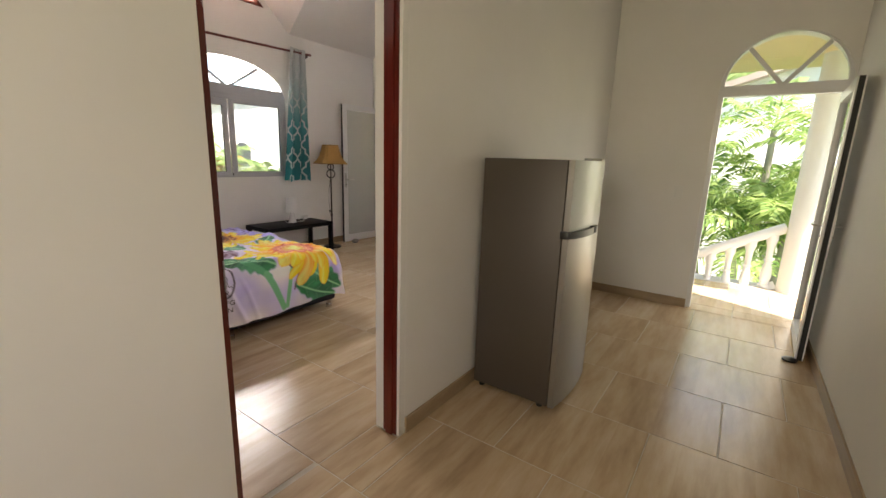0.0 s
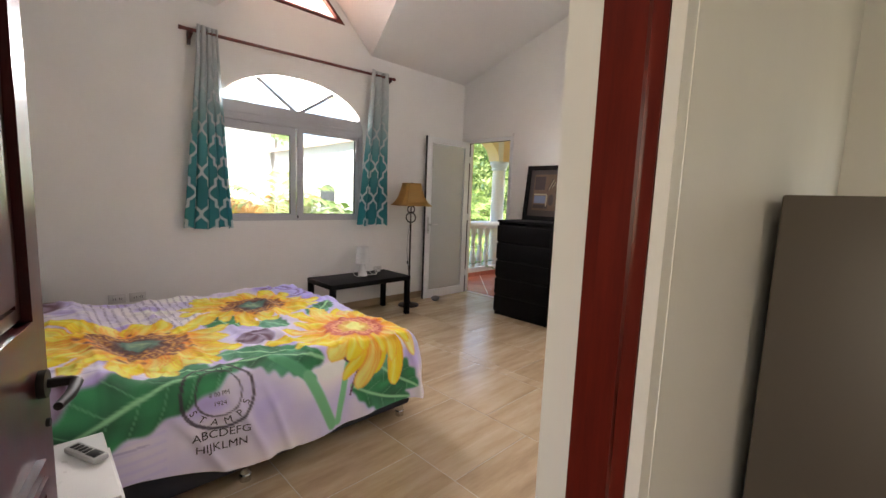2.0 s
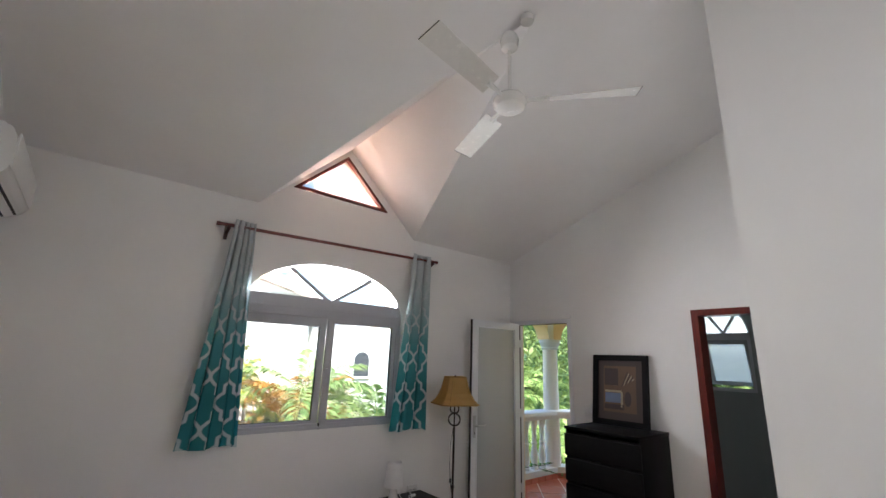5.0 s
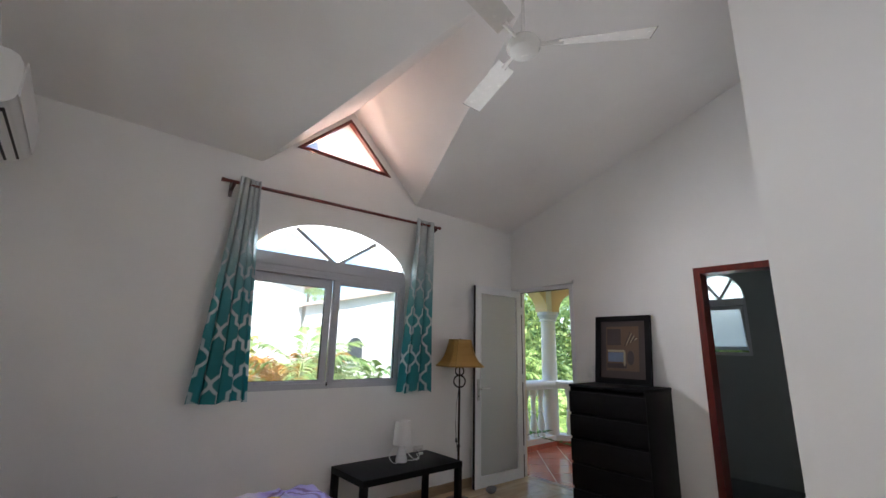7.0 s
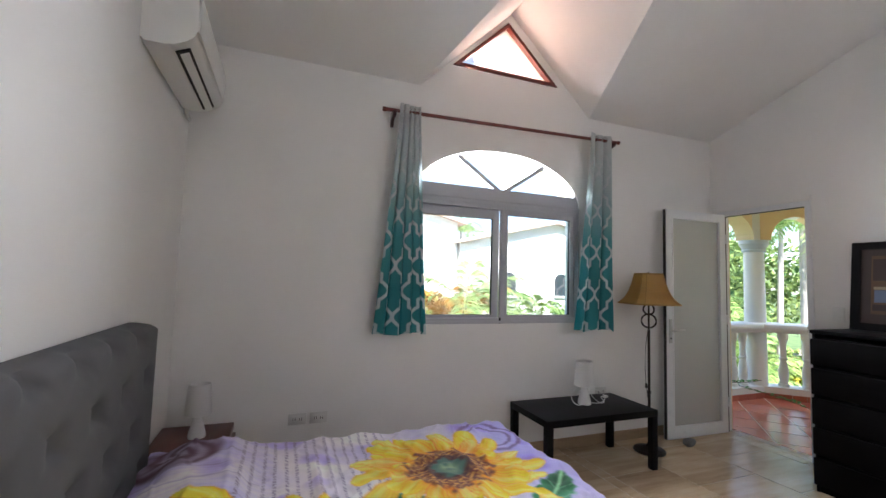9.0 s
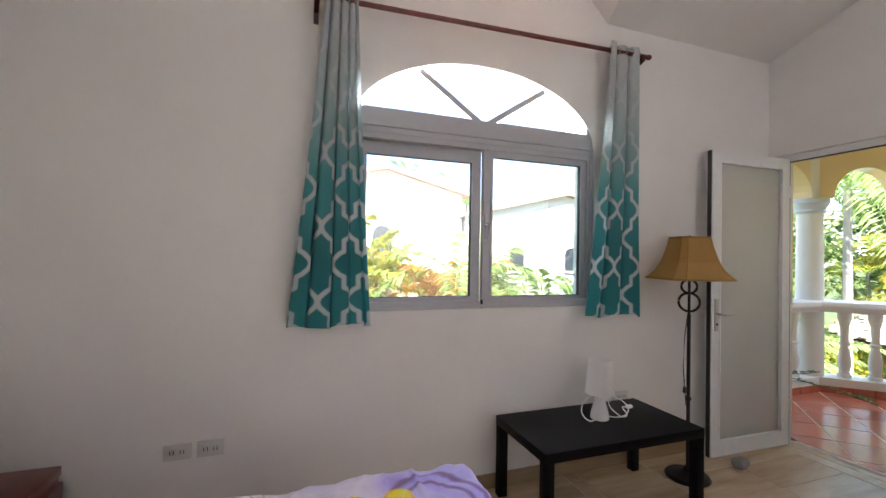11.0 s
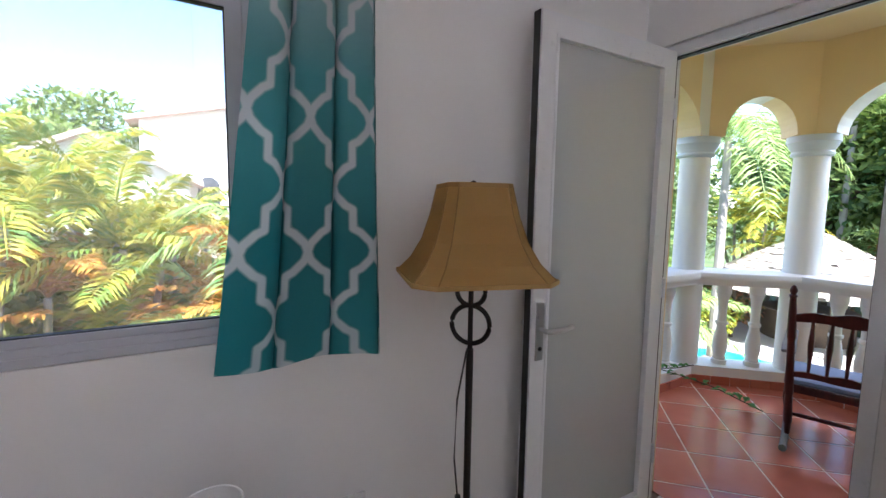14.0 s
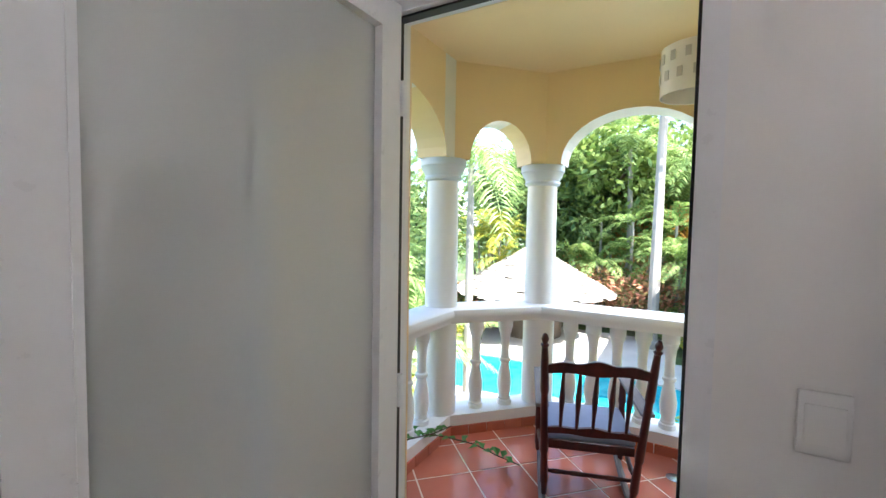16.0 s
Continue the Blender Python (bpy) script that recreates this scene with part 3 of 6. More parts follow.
def entry_door():
    t = thing("door_2", pose(0, 0, 0), "white framed glass entry door standing open under a fanlight", "door", kind="structure")

    def place(u, v, w):
        return (u, YE + 0.02 + w, v)

    o = [(-0.325, 0), (-0.325, 2.04), (0.565, 2.04), (0.565, 0)]
    i = [(-0.285, 0), (-0.285, 1.985), (0.525, 1.985), (0.525, 0)]
    part("door_frame", ring(o, i, 0.07, place), PVC, t)
    fanlight(t, 0.12, 0.445, 2.04, 0.445, place, 0.06, (52, 128), 0.035)
    m = pose(0.525, 4.66, 0, 0, 0, math.degrees(math.atan2(-0.8, -0.03)))
    glazed_leaf(t, m, 0.8, 1.97, GLASS, 1)


def wood_frame(name, label, o, i, depth, place):
    t = thing(name, pose(0, 0, 0), label, "door frame", kind="structure")
    part("jamb_lining", ring(o, i, depth, place), REDWOOD, t)
    return t


def bedroom_door():
    t = wood_frame("door_3", "red mahogany bedroom door with panels standing open", [(0.617, 0), (0.617, 2.12), (1.475, 2.12), (1.475, 0)],
                   [(0.643, 0), (0.643, 2.075), (1.433, 2.075), (1.433, 0)], 0.085, lambda u, v, w: (XD1 - 0.02 - w, u, v))
    part("plaster_reveal", ring([(0.617, 0), (0.617, 2.12), (1.475, 2.12), (1.475, 0)], [(0.64, 0), (0.64, 2.079), (1.436, 2.079), (1.436, 0)], 0.053, lambda u, v, w: (XD1 - 0.106 - w, u, v)), WALL, t, "white plastered reveal")
    part("plaster_edge", boxes((XD1 - 0.019, XD1 - 0.001, 1.436, 1.475, 0, 2.12)), WALL, t, "white plastered edge")
    part("door_stop", ring([(0.643, 0), (0.643, 2.075), (1.433, 2.075), (1.433, 0)], [(0.655, 0), (0.655, 2.063), (1.421, 2.063), (1.421, 0)], 0.04, lambda u, v, w: (XD1 - 0.04 - w, u, v)), REDWOOD, t)
    part("strike_plate", boxes((XD1 - 0.06, XD1 - 0.04, 1.427, 1.435, 0.97, 1.09), bevel=0.002), BLACKPLASTIC, t)
    part("hinge", boxes((XD1 - 0.09, XD1 - 0.02, 0.639, 0.646, 0.95, 1.05), (XD1 - 0.09, XD1 - 0.02, 0.639, 0.646, 1.75, 1.85), bevel=0.001), STEEL, t)
    m = pose(XD1 - 0.15, 0.66, 0, 0, 0, math.degrees(math.atan2(0.18, -0.79)))
    w, h, th = 0.79, 2.06, 0.038

    def place(u, v, q):
        return tuple(m @ Vector((u, -q, v)))

    leaf = part("leaf", prism(rect(0, w, 0.01, h), th, place), DOORWOOD, t)
    for v0, v1 in ((0.16, 0.86), (1.08, 1.92)):
        for side in (0, 1):
            s = (lambda u, v, q: place(u, v, -q)) if side == 0 else (lambda u, v, q: place(u, v, th + q))
            for k, (g, d) in enumerate(((0.0, 0.014), (0.022, 0.02), (0.05, 0.008))):
                part("panel_moulding", ring(rect(0.11 + g, w - 0.11 - g, v0 + g, v1 - g), rect(0.13 + g, w - 0.13 - g, v0 + 0.02 + g, v1 - 0.02 - g), d, s), DOORWOOD, leaf)
            part("panel", prism(rect(0.19, w - 0.19, v0 + 0.08, v1 - 0.08), 0.012, s), DOORWOOD, leaf)
    x = m.to_3x3()
    for sgn, off in ((1, 0.0), (-1, -th)):
        o = m @ Vector((w - 0.06, off, 0.98))
        lever(leaf, *o, tuple(x @ Vector((0, sgn, 0))), tuple(x @ Vector((-1, 0, 0))), DOORIRON, False)
    part("latch_plate", prism(rect(w, w + 0.002, 0.9, 1.06), 0.02, lambda u, v, q: place(u, v, q + 0.009)), STEEL, leaf)


def bathroom_frame():
    t = wood_frame("door_4", "dark red wooden frame of the bathroom doorway", [(-3.135, 0), (-3.135, 2.185), (-2.325, 2.185), (-2.325, 0)],
                   [(-3.08, 0), (-3.08, 2.13), (-2.38, 2.13), (-2.38, 0)], 0.16, lambda u, v, w: (u, YN - 0.01 + w, v))


bedroom_window(), gable_window(), balcony_door(), entry_door(), bedroom_door(), bathroom_frame()

# ---- skirting ----


def skirting(runs):
    for k, (a, b, n) in enumerate(runs):
        a, b, n = Vector((*a, 0)), Vector((*b, 0)), Vector((*n, 0))
        bm = bmesh.new()
        prof = [(0.001, 0.0), (0.011, 0.0), (0.011, 0.082), (0.008, 0.086), (0.001, 0.086)]
        va = [bm.verts.new(a + n * d + Vector((0, 0, z))) for d, z in prof]
        vb = [bm.verts.new(b + n * d + Vector((0, 0, z))) for d, z in prof]
        bm.faces.new(va), bm.faces.new(vb[::-1])
        for i in range(5):
            bm.faces.new((va[i], va[(i + 1) % 5], vb[(i + 1) % 5], vb[i]))
        structure("baseboard", bm, SKIRT, "beige wood-look tile skirting along the wall", "skirting")


skirting([((XW, YS), (XW, YN), (1, 0)), ((XW, YS), (XD0, YS), (0, 1)), ((XW, YN), (-5.2, YN), (0, -1)), ((-4.385, YN), (-3.135, YN), (0, -1)),
          ((-2.325, YN), (-2.222, YN), (0, -1)), ((-2.222, 3.54), (-2.222, YN), (-1, 0)), ((-2.222, 3.54), (XD0, 3.54), (0, -1)), ((XD0, 1.475), (XD0, 3.54), (-1, 0)),
          ((XD1 - 0.145, 1.475), (XD0, 1.475), (0, -1)), ((XD1, -1.8), (XD1, 0.617), (1, 0)), ((XD1, 1.475), (XD1, YE), (1, 0)), ((XD1, YE), (-0.325, YE), (0, -1)), ((XE, -1.8), (XE, YE), (-1, 0))])

# ---- entry hall ----


def fridge():
    t = thing("refrigerator", pose(-1.215, 2.1, 0), "grey two-door refrigerator standing against the hall wall", "refrigerator")
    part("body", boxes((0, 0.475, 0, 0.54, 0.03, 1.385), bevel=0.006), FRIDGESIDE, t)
    for name, z0, z1 in (("fridge_door", 0.03, 1.005), ("freezer_door", 1.015, 1.385)):
        n = 10
        out = [(0.48, 0.002)] + [(0.51 + 0.022 * math.sin(math.pi * i / n), 0.002 + 0.536 * i / n) for i in range(n + 1)] + [(0.48, 0.538)]
        bm = prism(out, z1 - z0, lambda u, v, w, z=z0: (u, v, z + w))
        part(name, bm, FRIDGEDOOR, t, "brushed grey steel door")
    grip = part("handle", boxes((0.468, 0.512, -0.008, 0.012, 0.988, 1.028), bevel=0.003), BLACKPLASTIC, t, "black plastic handle block at the door edge")
    rail = lambda y0, y1, z0, z1, r: prism([(0.5 + 0.036 * math.sin(math.pi * k / 12 * 0.62 + 0.12) + o, y0 + (y1 - y0) * k / 12) for o, ks in ((0.0, range(13)), (r, range(12, -1, -1))) for k in ks], z1 - z0, lambda u, v, w: (u, v, z0 + w))
    part("grip_bar", rail(0.0, 0.34, 0.992, 1.024, 0.016), BLACKPLASTIC, grip, "curved dark grip bar")
    # black strip below the grip bar, shaped to stand for its shade
    part("grip_shadow", rail(0.05, 0.34, 0.984, 0.992, 0.012), BLACKPLASTIC, grip)
    part("grip_end", rail(0.27, 0.36, 0.99, 1.03, 0.019), BLACKPLASTIC, grip)
    part("top_hinge", boxes((0.41, 0.51, 0.46, 0.53, 1.386, 1.4), bevel=0.004), GREYPLASTIC, t)
    for x, y in ((0.04, 0.04), (0.04, 0.5), (0.42, 0.04), (0.42, 0.5)):
        part("foot", lathe([(0.018, 0), (0.018, 0.03)], 12, centre=(x, y)), BLACKPLASTIC, t)


def wall_plate(name, m, w, h, label, kind):
    """A flat plastic plate in the x-z plane of its pose."""
    t = thing(name, m, label, kind)
    mat = SOCKETGREY if kind == "socket" else PLASTIC
    part("plate", boxes((-w / 2, w / 2, 0, 0.012, -h / 2, h / 2), bevel=0.004), mat, t)
    part("insert", boxes((-w * 0.38, w * 0.38, 0.008, 0.015, -h * 0.3, h * 0.3), bevel=0.002), mat, t)
    if kind == "socket":
        for s in (-1, 1):
            for q in (-1, 1):
                part("slot", boxes((s * w * 0.18 + q * 0.007 - 0.0018, s * w * 0.18 + q * 0.007 + 0.0018, 0.0145, 0.0157, -0.009, 0.009)), GASKET, t)
    return t


fridge()
for y in (1.335, 1.473):
    wall_plate("wall_socket", pose(XW, y, 0.437, 0, 0, -90), 0.115, 0.075, "white double wall socket on the window wall", "socket")
wall_plate("wall_socket", pose(XW, 3.9, 0.45, 0, 0, -90), 0.115, 0.075, "white double wall socket above the black table", "socket")
wall_plate("light_switch", pose(-4.22, YN, 1.22, 0, 0, 180), 0.075, 0.115, "white light switch beside the balcony door", "switch")
wall_plate("light_switch", pose(-0.526, YE, 1.13, 0, 0, 180), 0.075, 0.115, "white light switch on the entry wall", "switch")
t = thing("breaker_box", pose(XD0, 1.7, 0.96), "white wall-mounted breaker box beside the doorway", "breaker box")
part("case", boxes((-0.09, 0, 0, 0.16, 0, 0.16), bevel=0.006), PLASTIC, t)
part("cover", boxes((-0.1, -0.09, 0.006, 0.154, 0.006, 0.154), bevel=0.003), PLASTIC, t)
t = thing("door_stopper", pose(0.44, 3.83, 0), "small black stone wedge against the entry door", "door stop")
part("stone", lathe([(0.0, 0.0), (0.045, 0.002), (0.05, 0.015), (0.03, 0.028), (0, 0.03)], 9), BLACKPLASTIC, t)

# ---- bedroom ----
BX0, BX1, BY0, BY1, BZ = -4.62, -2.93, 0.66, 2.52, 0.535


def bed():
    t = thing("bed", pose(0, 0, 0), "double bed with a grey tufted headboard and charcoal base", "bed")
    part("base", boxes((BX0 + 0.03, BX1 - 0.02, BY0 + 0.05, BY1 - 0.03, 0.075, 0.3), bevel=0.02), BEDBASE, t, "charcoal fabric bed base")
    part("mattress", boxes((BX0 + 0.02, BX1 - 0.02, BY0 + 0.05, BY1 - 0.03, 0.305, BZ - 0.02), bevel=0.05), LACQUER, t, "white mattress")
    for x, y in ((BX1 - 0.06, BY1 - 0.08), (BX1 - 0.06, 1.52), (BX1 - 0.06, 0.9), (BX0 + 0.08, BY1 - 0.08), (BX0 + 0.08, 1.52)):
        part("leg", lathe([(0.026, 0), (0.026, 0.03), (0.022, 0.035), (0.022, 0.08)], 16, centre=(x, y)), CHROME, t, "round metal leg")
    w, h = BX1 - BX0 - 0.06, 0.75
    nx, nz = 90, 60
    bm = bmesh.new()
    x0, z0 = BX0 + 0.11, 0.435
    tufts = [(x0 + 0.14 + 0.26 * i + (0.13 if j % 2 else 0), z0 + 0.14 + 0.19 * j) for j in range(4) for i in range(7 if j % 2 == 0 else 6)]
    grid = []
    for j in range(nz + 1):
        row = []
        for i in range(nx + 1):
            x, z = x0 + w * i / nx, z0 + h * j / nz
            e = min(x - x0, x0 + w - x, z0 + h - z)
            k = min(1, max(0, e / 0.05))
            d = 0.075 * math.sqrt(1 - (1 - k) ** 2) if k < 1 else 0.075
            for tx, tz in tufts:
                r2 = (x - tx) ** 2 + (z - tz) ** 2
                if r2 < 0.03:
                    d -= 0.035 * math.exp(-r2 / 0.0016) + 0.012 * math.exp(-abs(abs(x - tx) * 0.73 - abs(z - tz)) / 0.008) * math.exp(-r2 / 0.008)
            cr = 0.11
            cx, cz = (x0 + cr if x < x0 + cr else x0 + w - cr if x > x0 + w - cr else x), min(z, z0 + h - cr)
            v = Vector((x - cx, z - cz))
            if z > z0 + h - cr and v.x and v.length > cr:
                v = v.normalized() * cr
                x, z, d = cx + v.x, cz + v.y, 0.0
            row.append(bm.verts.new((x, YS + 0.03 + max(0, d), z)))
        grid.append(row)
    for a, b in zip(grid, grid[1:]):
        for i in range(nx):
            bm.faces.new((a[i], a[i + 1], b[i + 1], b[i]))
    bmesh.ops.remove_doubles(bm, verts=bm.verts[:], dist=1e-4)
    rim = [e for e in bm.edges if e.is_boundary]
    ext = bmesh.ops.extrude_edge_only(bm, edges=rim)
    for v in ext["geom"]:
        if isinstance(v, bmesh.types.BMVert):
            v.co.y = YS + 0.006
    part("headboard", bm, HEADCLOTH, t, "grey tufted velvet headboard")
    for x in (x0 + 0.2, x0 + w - 0.2):
        part("headboard_leg", boxes((x - 0.04, x + 0.04, YS + 0.014, YS + 0.05, 0, 0.5), bevel=0.003), BLACKWOOD, t)


def smooth(a, b, x):
    k = np.clip((x - a) / (b - a), 0, 1)
    return k * k * (3 - 2 * k)


def blend(c, k, colour):
    return c * (1 - k[..., None]) + np.array(colour) * k[..., None]


def fuzzy(x, y, f, seed):
    """Cheap smooth noise in the plane, from a few turned waves."""
    r = np.random.RandomState(seed)
    o = np.zeros_like(x)
    for k in range(7):
        a, p, s = r.uniform(0, 6.28), r.uniform(0, 6.28), f * r.uniform(0.6, 1.7)
        o = o + np.sin((x * math.cos(a) + y * math.sin(a)) * s + p + 1.5 * np.sin((y * math.cos(a) - x * math.sin(a)) * s * 0.7 + k))
    return o / 7


def sunflower(c, x, y, cx, cy, R, seed, dark=True, squash=1.0):
    """A painted sunflower: three layers of streaked petals round a speckled disc."""
    r = np.random.RandomState(seed)
    dx, dy = (x - cx), (y - cy) * squash
    rad, th = np.hypot(dx, dy), np.arctan2(dy, dx)
    th = th + 0.09 * np.sin(rad * 13 + seed) + 0.03 * fuzzy(x, y, 18, seed + 2)
    grain = fuzzy(x, y, 60, seed + 5)
    for n, R2, tone in ((17, R, 0.0), (15, R * 0.9, 0.12), (13, R * 0.72, 0.3)):
        off = r.uniform(0, 1)
        lens, wid, shade = r.uniform(0.74, 1.1, n), r.uniform(0.7, 1.08, n), r.uniform(0, 1, n)
        ph = (th / (2 * math.pi) + off) % 1.0 * n
        k = np.floor(ph).astype(int) % n
        f = (ph - np.floor(ph)) - 0.5
        u = np.clip(rad / (R2 * lens[k]), 0, 1.4)
        half = 0.6 * wid[k] * np.sqrt(np.clip(1 - np.clip((u - 0.32) / 0.7, -0.4, 1) ** 2, 0, 1))
        m = smooth(0.02, -0.02, np.abs(f) - half) * (u < 1.03)
        streak = 0.5 + 0.5 * np.sin(f * 46 + 5 * np.sin(u * 4 + k) + 2 * grain)
        pale = np.array((0.93, 0.74, 0.3)) if dark else np.array((0.93, 0.66, 0.36))
        col = np.broadcast_to(np.array((0.93, 0.6, 0.03)), c.shape).copy()
        col = blend(col, np.clip(shade[k] * 1.3 - 0.45, 0, 1) * smooth(0.25, 0.8, u), pale)
        col = blend(col, np.clip(1.42 - 1.65 * u + tone + 0.5 * (streak - 0.5) + 0.35 * (shade[k] - 0.5), 0, 1) * 0.9, (0.8, 0.24, 0.03))
        col = blend(col, np.clip(0.9 - 2.2 * u + 0.4 * streak, 0, 1) * 0.7, (0.5, 0.08, 0.03))
        col = blend(col, smooth(0.2, 0.0, np.abs(f + 0.1)) * 0.55 * (u > 0.3) * (0.4 + 0.6 * streak), (0.96, 0.83, 0.42))
        col = blend(col, smooth(0.1, 0.015, half - np.abs(f)) * 0.4, (0.62, 0.25, 0.02))
        c = c * (1 - m[..., None]) + col * m[..., None]
    q, q2 = fuzzy(x, y, 75, seed), fuzzy(x, y, 150, seed + 9)
    rr = rad / R + 0.05 * q
    if dark:
        c = blend(c, smooth(0.47, 0.36, rr + 0.09 * q) * 0.9, (0.13, 0.035, 0.04))
        c = blend(c, smooth(0.42, 0.34, rr) * np.clip(0.35 + 1.6 * q2, 0, 1), (0.62, 0.36, 0.12))
        c = blend(c, smooth(0.25, 0.2, rr) * 0.85, (0.09, 0.04, 0.05))
        c = blend(c, smooth(0.19, 0.14, rr), (0.12, 0.22, 0.19))
        c = blend(c, smooth(0.14, 0.06, rr) * np.clip(0.6 + q, 0, 1), (0.32, 0.44, 0.28))
    else:
        c = blend(c, smooth(0.4, 0.33, rr) * 0.9, (0.46, 0.1, 0.09))
        c = blend(c, smooth(0.36, 0.26, rr) * np.clip(0.5 + 1.3 * q2, 0, 1), (0.8, 0.45, 0.26))
        c = blend(c, smooth(0.23, 0.17, rr), (0.62, 0.4, 0.12))
        c = blend(c, smooth(0.17, 0.08, rr), (0.8, 0.7, 0.3))
    return c


def leaf_print(c, x, y, ax, ay, bx, by, width, seed):
    d = Vector((bx - ax, by - ay))
    L = d.length
    u = ((x - ax) * d.x + (y - ay) * d.y) / (L * L)
    v = (-(x - ax) * d.y + (y - ay) * d.x) / L + 0.05 * L * np.sin(u * 3)
    half = width * np.sin(np.clip(u, 0, 1) * math.pi) ** 0.7 * (1 + 0.1 * np.sin(u * 40))
    m = smooth(0.012, -0.012, np.abs(v) - half) * (u > 0) * (u < 1)
    rib = np.abs(np.sin((u * L - np.abs(v) * 0.8) * 30))
    k = np.clip(0.35 + 0.55 * rib * np.clip(np.abs(v) / (half + 0.01), 0, 1) + 0.55 * fuzzy(x, y, 20, seed), 0, 1)
    col = blend(np.broadcast_to(np.array((0.004, 0.075, 0.035)), c.shape).copy(), k, (0.05, 0.3, 0.13))
    col = blend(col, smooth(0.16, 0.04, rib) * 0.5, (0.2, 0.46, 0.27))
    col = blend(col, smooth(0.012, 0.003, np.abs(v)), (0.3, 0.55, 0.33))
    col = blend(col, smooth(0.3, 0.05, half - np.abs(v)) * smooth(0.05, 0.6, fuzzy(x, y, 9, seed + 1)) * 0.6, (0.25, 0.5, 0.4))
    return c * (1 - m[..., None]) + col * m[..., None]


def stroke(c, x, y, ax, ay, bx, by, w, colour):
    d = Vector((bx - ax, by - ay))
    u = np.clip(((x - ax) * d.x + (y - ay) * d.y) / d.length_squared, 0, 1)
    dist = np.hypot(x - ax - u * d.x, y - ay - u * d.y)
    return blend(c, smooth(w, w * 0.6, dist), colour)


# the flat cloth: s runs across the bed from the aisle side (0 at the mattress edge), q from the head
def duvet_point(s, q):
    """Flat cloth coordinates to the draped surface (numpy arrays)."""
    W, L, R = BX1 - BX0, BY1 - BY0, 0.07
    arc = R * math.pi / 2

    def fold(d):
        """Distance past the point where the edge starts to round: (out, down)."""
        a = np.clip(d / R, 0, math.pi / 2)
        return R * np.sin(a), R * (1 - np.cos(a)) + np.maximum(0, d - arc)

    o1, d1 = fold(np.maximum(0, s - (W - R)))       # aisle side
    o2, d2 = fold(np.maximum(0, -s + R))            # window side
    o3, d3 = fold(np.maximum(0, q - (L - R)))       # foot
    x = BX0 + np.clip(s, R, W - R) + o1 - o2
    y = BY0 + np.minimum(q, L - R) + o3
    down = np.maximum(np.maximum(d1, d2), d3) + 0.25 * np.minimum(d3, np.maximum(d1, d2))
    z = BZ - down
    side = smooth(0.02, 0.2, d1)
    x = x + side * 0.014 * np.exp(-(fuzzy(q * 1.3 + 0.5 * z, z * 0.4, 9, 61) / 0.14) ** 2)
    x = x + side * (0.012 * np.sin(q * 17) + 0.02 * np.sin(q * 7 + 1) + 0.02)
    foot = smooth(0.02, 0.2, d3)
    y = y + foot * (0.02 * np.sin(s * 13) + 0.015 * np.sin(s * 29))
    top = 1 - np.clip(down / 0.05, 0, 1)
    puff = 0.015 * fuzzy(x, y, 9, 3) + 0.02 * np.abs(fuzzy(x, y, 15, 5)) + 0.008 * np.abs(fuzzy(x, y, 38, 6))
    for f_, seed_, amp_ in ((6, 12, 0.014), (11, 31, 0.009), (19, 44, 0.006)):
        puff = puff + amp_ * np.exp(-(fuzzy(x * 0.8 + 0.3 * y, y, f_, seed_) / 0.1) ** 2)
    # folds left by the packing
    for g_, at_ in ((x, 0.43), (y, 0.41)):
        d_ = (g_ / at_ + 0.02 * np.sin(9 * (x + y))) % 1.0 - 0.5
        puff = puff + 0.007 * np.exp(-(d_ / 0.03) ** 2)
    pil = 0.085 * np.exp(-((q - 0.27) / 0.19) ** 4) * smooth(0.0, 0.14, s) * smooth(W, W - 0.14, s) * (1 - 0.35 * np.exp(-((s - W / 2) / 0.07) ** 2))
    return x, y, z + top * (puff + pil)


